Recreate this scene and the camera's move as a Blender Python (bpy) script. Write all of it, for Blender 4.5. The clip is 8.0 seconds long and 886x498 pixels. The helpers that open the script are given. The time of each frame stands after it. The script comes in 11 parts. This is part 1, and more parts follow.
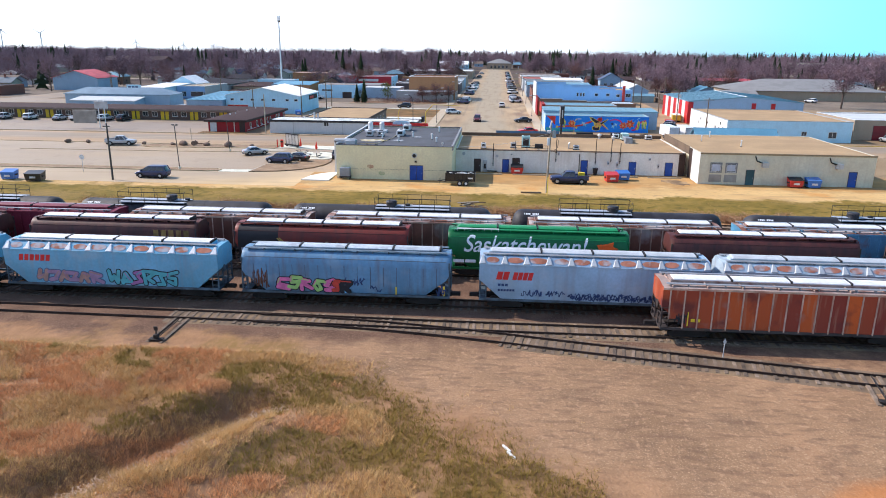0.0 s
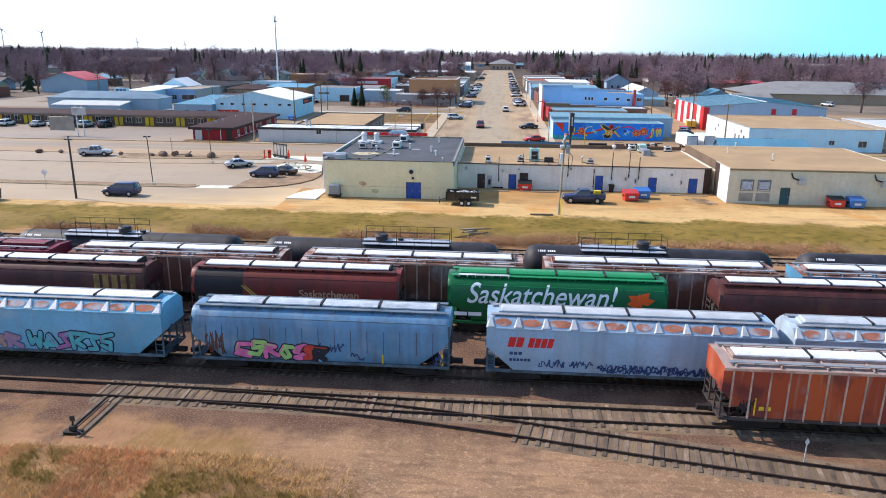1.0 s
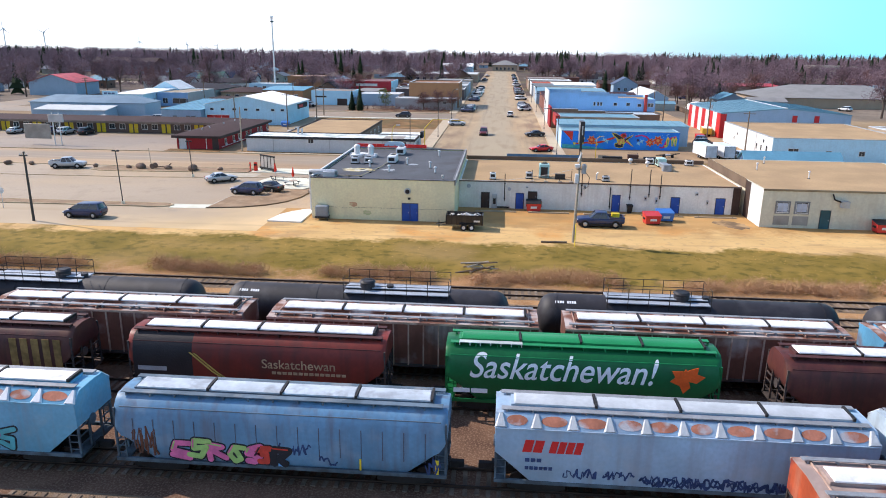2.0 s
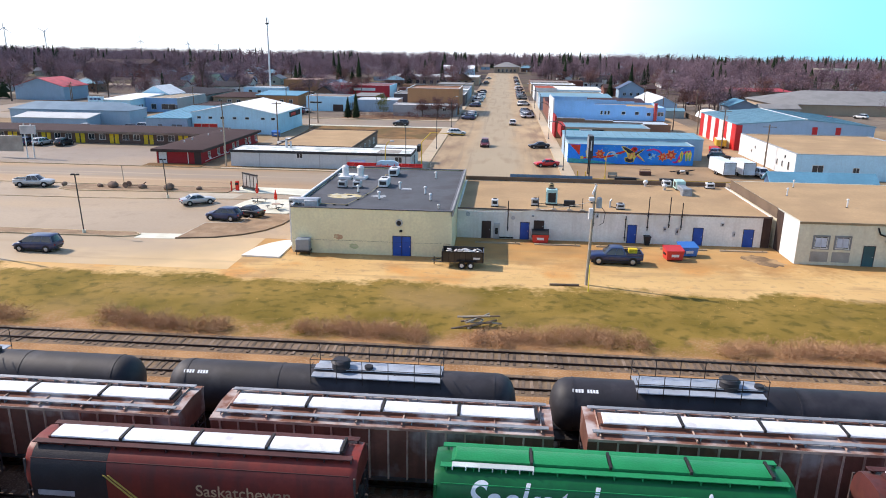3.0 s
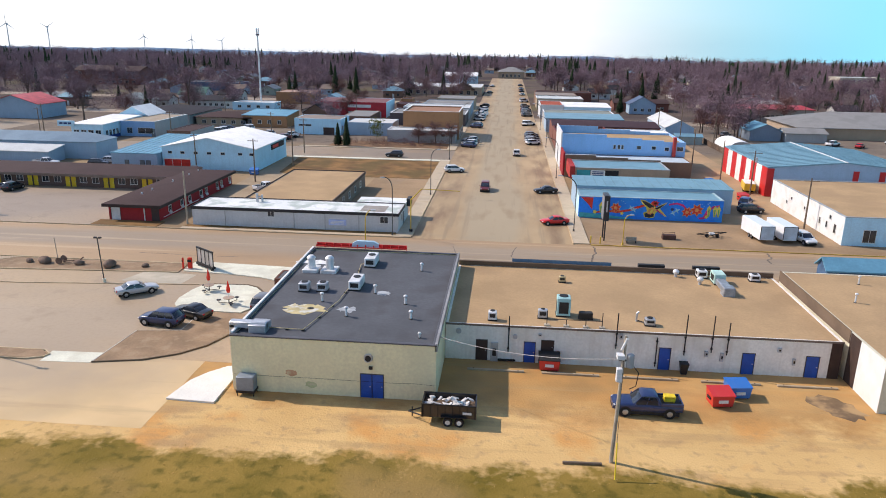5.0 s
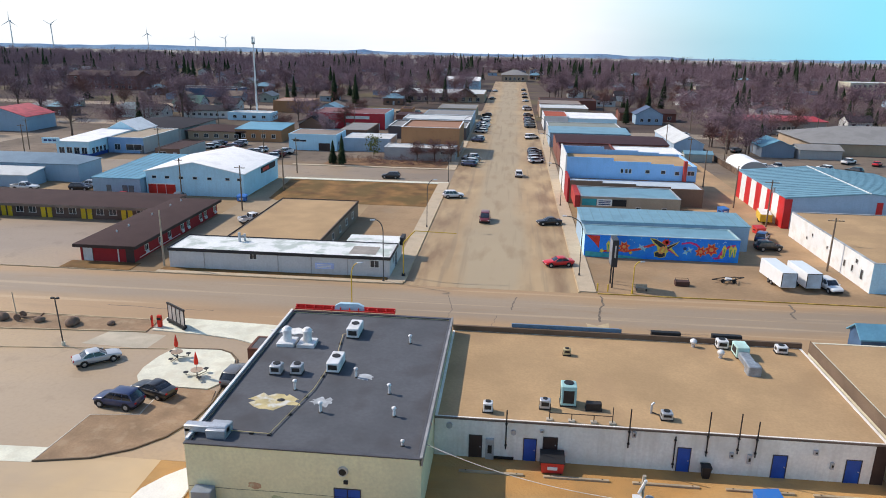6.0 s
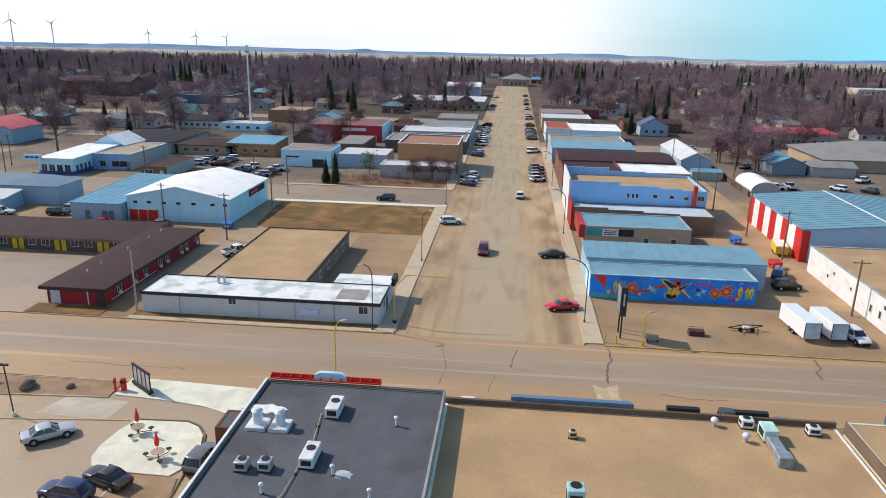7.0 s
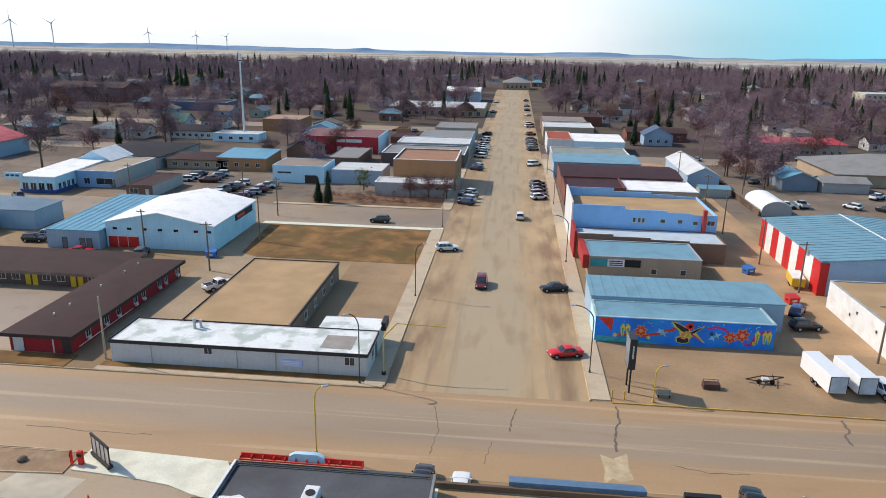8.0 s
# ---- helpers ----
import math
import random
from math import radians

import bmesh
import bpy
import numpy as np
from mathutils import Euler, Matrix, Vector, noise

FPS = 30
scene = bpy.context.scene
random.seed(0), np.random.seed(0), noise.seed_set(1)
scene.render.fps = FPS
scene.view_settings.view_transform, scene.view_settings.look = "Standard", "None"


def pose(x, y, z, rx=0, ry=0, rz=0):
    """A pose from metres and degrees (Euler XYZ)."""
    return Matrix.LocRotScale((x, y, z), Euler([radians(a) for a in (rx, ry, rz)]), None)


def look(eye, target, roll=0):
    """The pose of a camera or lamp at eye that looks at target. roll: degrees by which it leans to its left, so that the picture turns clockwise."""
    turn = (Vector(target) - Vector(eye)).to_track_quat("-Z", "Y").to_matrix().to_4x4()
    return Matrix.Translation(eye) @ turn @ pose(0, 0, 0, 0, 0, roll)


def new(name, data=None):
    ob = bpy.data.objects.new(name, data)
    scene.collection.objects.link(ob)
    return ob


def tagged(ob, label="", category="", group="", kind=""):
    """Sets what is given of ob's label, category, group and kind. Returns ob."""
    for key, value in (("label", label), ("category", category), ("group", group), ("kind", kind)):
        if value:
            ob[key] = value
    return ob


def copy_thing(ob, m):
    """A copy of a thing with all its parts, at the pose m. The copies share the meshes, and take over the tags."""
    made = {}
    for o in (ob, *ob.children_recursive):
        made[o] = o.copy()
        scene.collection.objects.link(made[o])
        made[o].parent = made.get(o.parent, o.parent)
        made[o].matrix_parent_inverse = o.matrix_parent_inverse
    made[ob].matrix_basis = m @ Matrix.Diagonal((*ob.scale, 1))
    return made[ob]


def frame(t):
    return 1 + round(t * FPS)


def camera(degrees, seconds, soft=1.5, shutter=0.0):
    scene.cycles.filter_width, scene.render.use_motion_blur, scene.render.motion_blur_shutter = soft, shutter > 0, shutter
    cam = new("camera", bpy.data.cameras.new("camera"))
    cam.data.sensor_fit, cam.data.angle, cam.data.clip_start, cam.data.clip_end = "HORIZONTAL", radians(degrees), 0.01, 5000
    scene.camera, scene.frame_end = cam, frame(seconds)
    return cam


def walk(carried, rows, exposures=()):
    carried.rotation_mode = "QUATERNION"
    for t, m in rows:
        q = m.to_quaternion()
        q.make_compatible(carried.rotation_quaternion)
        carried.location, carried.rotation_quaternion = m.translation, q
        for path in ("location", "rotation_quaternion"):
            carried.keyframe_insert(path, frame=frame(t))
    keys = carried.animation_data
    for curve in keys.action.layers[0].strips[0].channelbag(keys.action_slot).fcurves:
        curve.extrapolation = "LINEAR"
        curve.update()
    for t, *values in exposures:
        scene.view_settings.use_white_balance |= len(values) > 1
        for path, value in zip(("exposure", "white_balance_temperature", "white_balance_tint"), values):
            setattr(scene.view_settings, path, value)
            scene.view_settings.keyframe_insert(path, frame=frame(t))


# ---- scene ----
# The flight: rises slowly from over the rail yard towards the main street.
cam = camera(64.0, 8.0, soft=0.95)
PATH = [
    (0, (-0.405, 5.768, 19.329), (-0.547, 7.685, 18.779), 0.6),
    (0.5, (-0.694, 11.325, 19.66), (-0.838, 13.243, 19.108), 0.6),
    (1, (-1.044, 16.859, 19.86), (-1.191, 18.776, 19.309), 0.6),
    (1.5, (-1.35, 22.1, 20.099), (-1.501, 24.017, 19.548), 0.6),
    (3, (-1.876, 37.348, 21.918), (-2.032, 39.264, 21.366), 0.8),
    (3.5, (-1.931, 42.311, 23.163), (-2.089, 44.226, 22.608), 0.8),
    (4, (-1.904, 47.158, 24.795), (-2.065, 49.072, 24.236), 0.8),
    (4.5, (-1.928, 52.049, 26.745), (-2.09, 53.962, 26.185), 0.9),
    (6, (-1.599, 66.786, 33.676), (-1.775, 68.694, 33.103), 1.0),
    (6.5, (-1.621, 71.494, 35.53), (-1.798, 73.402, 34.957), 1.0),
    (7, (-1.662, 76.103, 37.414), (-1.841, 78.01, 36.838), 1.1),
    (7.5, (-1.697, 80.506, 39.157), (-1.876, 82.412, 38.579), 1.1),
    (8, (-1.602, 84.982, 40.862), (-1.784, 86.887, 40.282), 1.0),
]
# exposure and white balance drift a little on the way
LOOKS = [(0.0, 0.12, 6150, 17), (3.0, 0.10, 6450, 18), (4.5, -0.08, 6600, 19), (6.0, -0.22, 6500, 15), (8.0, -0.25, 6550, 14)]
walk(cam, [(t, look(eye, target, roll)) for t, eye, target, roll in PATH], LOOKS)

# ---------------------------------------------------------------- light
SUN_FROM = Vector((-0.955, 0.298, 0.0)).normalized()
SUN_UP = radians(39.5)
sun_dir = Vector((SUN_FROM.x * math.cos(SUN_UP), SUN_FROM.y * math.cos(SUN_UP), math.sin(SUN_UP)))
sun = new("sun", bpy.data.lights.new("sun", "SUN"))
sun.data.energy, sun.data.angle, sun.data.color = 4.9, radians(0.6), (1.0, 0.91, 0.76)
sun.matrix_world = look(sun_dir * 300, (0, 0, 0))

world = bpy.data.worlds.new("sky")
scene.world = world
world.use_nodes = True
wn, wl = world.node_tree.nodes, world.node_tree.links
sky = wn.new("ShaderNodeTexSky")
sky.sky_type, sky.sun_disc = "NISHITA", False
sky.sun_elevation, sky.sun_rotation = SUN_UP, math.atan2(SUN_FROM.x, SUN_FROM.y)
sky.air_density, sky.dust_density, sky.ozone_density = 1.0, 1.0, 1.0
wbg = wn["Background"]
wbg.inputs["Strength"].default_value = 0.142
wco = wn.new("ShaderNodeTexCoord")
wmap = wn.new("ShaderNodeMapping")
wmap.inputs["Scale"].default_value = (1.2, 1.2, 5.0)
wl.new(wco.outputs["Generated"], wmap.inputs["Vector"])
wno = wn.new("ShaderNodeTexNoise")
wno.inputs["Scale"].default_value, wno.inputs["Detail"].default_value = 1.3, 5.0
wl.new(wmap.outputs["Vector"], wno.inputs["Vector"])
wra = wn.new("ShaderNodeMapRange")
wra.inputs["From Min"].default_value, wra.inputs["From Max"].default_value = 0.36, 0.66
wra.inputs["To Min"].default_value, wra.inputs["To Max"].default_value = 0.62, 0.98
wl.new(wno.outputs["Fac"], wra.inputs["Value"])
wmix = wn.new("ShaderNodeMix")
wmix.data_type = "RGBA"
wmix.inputs["B"].default_value = (9.6, 10.2, 10.6, 1)
wsep = wn.new("ShaderNodeSeparateXYZ")
wl.new(wco.outputs["Generated"], wsep.inputs[0])
wlow = wn.new("ShaderNodeMapRange")
for key, v in (("From Min", 0.04), ("From Max", 0.40), ("To Min", 1.0), ("To Max", 0.12)):
    wlow.inputs[key].default_value = v
wl.new(wsep.outputs["Z"], wlow.inputs["Value"])
wmul = wn.new("ShaderNodeMath")
wmul.operation = "MULTIPLY"
wl.new(wra.outputs["Result"], wmul.inputs[0])
wl.new(wlow.outputs["Result"], wmul.inputs[1])
weast = wn.new("ShaderNodeMapRange")
for key, v in (("From Min", 0.0), ("From Max", 0.42), ("To Min", 1.0), ("To Max", 0.15)):
    weast.inputs[key].default_value = v
wl.new(wsep.outputs["X"], weast.inputs["Value"])
wmul2 = wn.new("ShaderNodeMath")
wmul2.operation = "MULTIPLY"
wl.new(wmul.outputs[0], wmul2.inputs[0])
wl.new(weast.outputs["Result"], wmul2.inputs[1])
wl.new(wmul2.outputs[0], wmix.inputs["Factor"])
# clear cyan sky low in the east
wcy = wn.new("ShaderNodeMapRange")
for key, v in (("From Min", 0.10), ("From Max", 0.44), ("To Min", 0.0), ("To Max", 1.0)):
    wcy.inputs[key].default_value = v
wl.new(wsep.outputs["X"], wcy.inputs["Value"])
wcl = wn.new("ShaderNodeMapRange")
for key, v in (("From Min", 0.20), ("From Max", 0.45), ("To Min", 1.0), ("To Max", 0.0)):
    wcl.inputs[key].default_value = v
wl.new(wsep.outputs["Z"], wcl.inputs["Value"])
wcm = wn.new("ShaderNodeMath")
wcm.operation = "MULTIPLY"
wl.new(wcy.outputs["Result"], wcm.inputs[0])
wl.new(wcl.outputs["Result"], wcm.inputs[1])
wcyan = wn.new("ShaderNodeMix")
wcyan.data_type = "RGBA"
wcyan.inputs["B"].default_value = (2.3, 6.9, 8.6, 1)
wl.new(wcm.outputs[0], wcyan.inputs["Factor"])
wtint = wn.new("ShaderNodeMix")
wtint.data_type, wtint.blend_type = "RGBA", "MULTIPLY"
wtint.inputs["Factor"].default_value = 1.0
wtint.inputs["B"].default_value = (0.74, 1.0, 1.22, 1)
wl.new(sky.outputs["Color"], wtint.inputs["A"])
wl.new(wtint.outputs["Result"], wmix.inputs["A"])
wl.new(wmix.outputs["Result"], wcyan.inputs["A"])
wl.new(wcyan.outputs["Result"], wbg.inputs["Color"])

# ---------------------------------------------------------------- materials
def rgba(c):
    return (c[0], c[1], c[2], 1.0)


class Tree:
    """Short hand for building a node material."""

    def __init__(self, name):
        self.m = bpy.data.materials.new(name)
        self.m.use_nodes = True
        self.n, self.l = self.m.node_tree.nodes, self.m.node_tree.links
        self.bsdf = self.n["Principled BSDF"]

    def node(self, kind, **values):
        nd = self.n.new(kind)
        for key, v in values.items():
            nd.inputs[key.replace("_", " ")].default_value = v
        return nd

    def put(self, a, b):
        self.l.new(a, b)

    def coords(self, scale, world_space):
        src = self.node("ShaderNodeNewGeometry").outputs["Position"] if world_space else self.node("ShaderNodeTexCoord").outputs["Object"]
        mp = self.node("ShaderNodeMapping", Scale=scale)
        self.put(src, mp.inputs["Vector"])
        return mp.outputs["Vector"]

    def noise(self, scale, vec=(1, 1, 1), detail=3.0, world_space=True, lo=0.35, hi=0.65, a=0.0, b=1.0):
        nz = self.node("ShaderNodeTexNoise", Scale=scale, Detail=detail)
        self.put(self.coords(vec, world_space), nz.inputs["Vector"])
        mr = self.node("ShaderNodeMapRange")
        for key, v in (("From Min", lo), ("From Max", hi), ("To Min", a), ("To Max", b)):
            mr.inputs[key].default_value = v
        self.put(nz.outputs["Fac"], mr.inputs["Value"])
        return mr.outputs["Result"]

    def mix(self, fac, a, b, blend="MIX"):
        mx = self.n.new("ShaderNodeMix")
        mx.data_type, mx.blend_type = "RGBA", blend
        for sock, v in (("Factor", fac), ("A", a), ("B", b)):
            if isinstance(v, (float, int)):
                mx.inputs[sock].default_value = v
            elif isinstance(v, tuple):
                mx.inputs[sock].default_value = rgba(v)
            else:
                self.put(v, mx.inputs[sock])
        return mx.outputs["Result"]

    def math(self, op, a, b=0.0):
        md = self.n.new("ShaderNodeMath")
        md.operation = op
        for k, v in ((0, a), (1, b)):
            if isinstance(v, (float, int)):
                md.inputs[k].default_value = v
            else:
                self.put(v, md.inputs[k])
        return md.outputs[0]

    def bump(self, height, strength, distance=0.05):
        bp = self.node("ShaderNodeBump", Strength=strength, Distance=distance)
        self.put(height, bp.inputs["Height"])
        self.put(bp.outputs["Normal"], self.bsdf.inputs["Normal"])

    def finish(self, colour, rough=0.7, metal=0.0, spec=0.4):
        if isinstance(colour, tuple):
            self.bsdf.inputs["Base Color"].default_value = rgba(colour)
        else:
            self.put(colour, self.bsdf.inputs["Base Color"])
        self.bsdf.inputs["Roughness"].default_value = rough
        self.bsdf.inputs["Metallic"].default_value = metal
        self.bsdf.inputs["Specular IOR Level"].default_value = spec
        return self.m


_made = {}


def mat(name, base, rough=0.75, metal=0.0, vary=0.22, scale=0.5, fine=9.0, bump=0.15, stain=None, stain_amount=0.6, stain_scale=0.7,
        stain_cut=0.52, streak=None, streak_amount=0.6, rand=0.0, spec=0.35, world_space=True):
    """A surface with broad and fine variation, and as wished stains and vertical streaks."""
    if name in _made:
        return _made[name]
    t = Tree(name)
    lo = tuple(c * (1 - vary) for c in base)
    hi = tuple(min(1.0, c * (1 + vary)) for c in base)
    col = t.mix(t.noise(scale, detail=4.0, world_space=world_space), lo, hi)
    fine_n = t.noise(fine, detail=2.0, world_space=world_space, lo=0.3, hi=0.7)
    col = t.mix(t.math("MULTIPLY", fine_n, 0.30), col, tuple(c * 0.62 for c in base))
    if stain:
        col = t.mix(t.noise(stain_scale, detail=5.0, world_space=world_space, lo=stain_cut, hi=stain_cut + 0.14, b=stain_amount), col, stain)
    if streak:
        col = t.mix(t.noise(1.0, vec=(2.2, 2.2, 0.16), detail=3.0, world_space=world_space, lo=0.50, hi=0.70, b=streak_amount), col, streak)
    if rand:
        oi = t.node("ShaderNodeObjectInfo")
        mr = t.node("ShaderNodeMapRange")
        mr.inputs["To Min"].default_value, mr.inputs["To Max"].default_value = 1 - rand, 1 + rand
        t.put(oi.outputs["Random"], mr.inputs["Value"])
        hv = t.node("ShaderNodeHueSaturation")
        t.put(mr.outputs["Result"], hv.inputs["Value"])
        t.put(col, hv.inputs["Color"])
        col = hv.outputs["Color"]
    if bump:
        t.bump(fine_n, bump)
    _made[name] = t.finish(col, rough, metal, spec)
    return _made[name]


def paint(name, base, rough=0.3, metal=0.0):
    """Vehicle enamel with a clear coat and a little dust."""
    if name in _made:
        return _made[name]
    t = Tree(name)
    dust = t.noise(1.5, detail=4.0, world_space=False, lo=0.45, hi=0.75, b=0.09)
    t.bsdf.inputs["Coat Weight"].default_value = 0.35
    t.bsdf.inputs["Coat Roughness"].default_value = 0.1
    _made[name] = t.finish(t.mix(dust, base, (0.30, 0.25, 0.20)), rough, metal, 0.5)
    return _made[name]


def glass(name, tint=(0.02, 0.025, 0.03)):
    """Dark window glass seen from outside by day."""
    if name in _made:
        return _made[name]
    t = Tree(name)
    _made[name] = t.finish(t.mix(t.noise(0.7, world_space=True), tint, tuple(c * 2.2 for c in tint)), 0.06, 0.0, 0.8)
    return _made[name]


# ---------------------------------------------------------------- mesh building
class MB:
    """Gathers vertices and faces for one mesh."""

    def __init__(self):
        self.v, self.f = [], []

    def add(self, verts, faces):
        k = len(self.v)
        self.v.extend(tuple(p) for p in verts)
        self.f.extend(tuple(i + k for i in fc) for fc in faces)
        return self

    def box(self, x0, x1, y0, y1, z0, z1, c=0.0):
        if c <= 0:
            vs = [(x, y, z) for z in (z0, z1) for y in (y0, y1) for x in (x0, x1)]
            return self.add(vs, [(0, 2, 3, 1), (4, 5, 7, 6), (0, 1, 5, 4), (1, 3, 7, 5), (3, 2, 6, 7), (2, 0, 4, 6)])
        # upright box with chamfered vertical and top edges
        def ring(z, d):
            return [(x0 + d + c, y0 + d, z), (x1 - d - c, y0 + d, z), (x1 - d, y0 + d + c, z), (x1 - d, y1 - d - c, z),
                    (x1 - d - c, y1 - d, z), (x0 + d + c, y1 - d, z), (x0 + d, y1 - d - c, z), (x0 + d, y0 + d + c, z)]
        return self.loft([ring(z0, 0), ring(z1 - c, 0), ring(z1, c)])

    def loft(self, rings, caps=True, closed=True):
        n = len(rings[0])
        vs = [p for r in rings for p in r]
        fs = []
        for k in range(len(rings) - 1):
            for i in range(n if closed else n - 1):
                j = (i + 1) % n
                fs.append((k * n + i, k * n + j, (k + 1) * n + j, (k + 1) * n + i))
        if caps and closed:
            fs.append(tuple(range(n))[::-1])
            fs.append(tuple(range((len(rings) - 1) * n, len(rings) * n)))
        return self.add(vs, fs)

    def cyl(self, p, q, r, n=8, r2=None, caps=True):
        p, q = Vector(p), Vector(q)
        d = (q - p).normalized()
        a = d.orthogonal().normalized()
        b = d.cross(a)
        r2 = r if r2 is None else r2
        rings = []
        for c, rad in ((p, r), (q, r2)):
            rings.append([tuple(c + (a * math.cos(2 * math.pi * i / n) + b * math.sin(2 * math.pi * i / n)) * rad) for i in range(n)])
        return self.loft(rings, caps)

    def tube(self, pts, r, n=6):
        for p, q in zip(pts, pts[1:]):
            self.cyl(p, q, r, n)
        return self

    def prism(self, outline, axis, a, b):
        """An outline of (u, v) pushed along an axis from a to b. x: (y, z); y: (x, z); z: (x, y)."""
        place = {"x": lambda u, v, w: (w, u, v), "y": lambda u, v, w: (u, w, v), "z": lambda u, v, w: (u, v, w)}[axis]
        r0, r1 = [place(u, v, a) for u, v in outline], [place(u, v, b) for u, v in outline]
        return self.loft([r0, r1])

    def ball(self, c, rx, ry, rz, n=8, m=5):
        rings = []
        for k in range(m + 1):
            th = math.pi * (0.04 + 0.92 * k / m)
            rings.append([(c[0] + rx * math.sin(th) * math.cos(2 * math.pi * i / n), c[1] + ry * math.sin(th) * math.sin(2 * math.pi * i / n),
                           c[2] - rz * math.cos(th)) for i in range(n)])
        return self.loft(rings)

    def mesh(self, name, material, smooth=35):
        me = bpy.data.meshes.new(name)
        me.from_pydata(self.v, [], self.f)
        bm = bmesh.new()
        bm.from_mesh(me)
        if len(self.f) < 20000:
            bmesh.ops.recalc_face_normals(bm, faces=bm.faces)
        bm.to_mesh(me)
        bm.free()
        if smooth:
            me.polygons.foreach_set("use_smooth", [True] * len(me.polygons))
            me.set_sharp_from_angle(angle=radians(smooth))
        me.materials.append(material)
        return me

    def ob(self, name, material, parent=None, label="", smooth=35):
        o = new(name, self.mesh(name, material, smooth))
        if parent is not None:
            o.parent = parent
        if label:
            o["label"] = label
        return o


def thing(name, label, category, x=0, y=0, z=0, rz=0, group="", kind=""):
    e = new(name)
    e.matrix_basis = pose(x, y, z, 0, 0, rz)
    return tagged(e, label, category, group, kind)


def share(name, me, parent, m=None, label=""):
    o = new(name, me)
    if parent is not None:
        o.parent = parent
    if m is not None:
        o.matrix_basis = m
    if label:
        o["label"] = label
    return o


def words(text, size, material, name, parent, m, shear=0.0, weight=0.0, wide=1.0):
    """Lettering as a thin mesh, lying in the x-z plane of m and facing -y."""
    cu = bpy.data.curves.new(name, "FONT")
    cu.body, cu.size, cu.shear, cu.offset, cu.extrude = text, size, shear, weight, 0.004
    tmp = bpy.data.objects.new("tmp", cu)
    scene.collection.objects.link(tmp)
    bpy.context.view_layer.update()
    me = bpy.data.meshes.new_from_object(tmp)
    bpy.data.objects.remove(tmp)
    bpy.data.curves.remove(cu)
    me.materials.clear()
    me.materials.append(material)
    me.transform(Matrix.Diagonal((wide, 1, 1, 1)))
    return share(name, me, parent, m @ pose(0, 0, 0, 90, 0, 0))
# ---------------------------------------------------------------- ground and roads
def smooth01(a, b, v):
    u = min(1.0, max(0.0, (v - a) / (b - a)))
    return u * u * (3 - 2 * u)


def gz(y):
    """Height of the land: level through the yard and the town, then falling away to the plain."""
    if y < 600:
        return 0.0
    if y < 950:
        return -1.5 * ((y - 600) / 350) ** 1.5
    return -1.5 - (y - 950) * 0.0204


def relief(x, y):
    """Rough bank and gully beside the tracks, and small unevenness."""
    near = smooth01(49.0, 45.0, y) if y > 45 else 1.0
    bank = smooth01(-4.0, -16.0, x) * near
    h = bank * (0.35 + 0.45 * noise.noise((x * 0.13, y * 0.16, 3.0)) + 0.25 * noise.noise((x * 0.4, y * 0.45, 7.0)))
    # gully running down towards the viewer
    ax, ay, bx, by = -11.4, 42.2, -19.5, 31.2
    u = max(0.0, min(1.0, ((x - ax) * (bx - ax) + (y - ay) * (by - ay)) / ((bx - ax) ** 2 + (by - ay) ** 2)))
    d = math.hypot(x - ax - u * (bx - ax), y - ay - u * (by - ay))
    h -= 0.60 * math.exp(-(d / 1.45) ** 2) * smooth01(0.0, 0.22, u)
    h += 0.42 * math.exp(-((d - 2.6) / 1.5) ** 2) * smooth01(0.05, 0.3, u)
    if y < 49:
        h += 0.05 * noise.noise((x * 0.5, y * 0.5, 1.0)) * smooth01(49, 46, y)
    if 88 < y < 100:
        h += 0.22 * math.sin((y - 88) / 12 * math.pi) + 0.06 * noise.noise((x * 0.3, y * 0.3, 4.0))
    return h


def steps(*spans):
    out = []
    for a, b, st in spans:
        n = max(1, round((b - a) / st))
        out += [a + (b - a) * i / n for i in range(n)]
    return out + [spans[-1][1]]


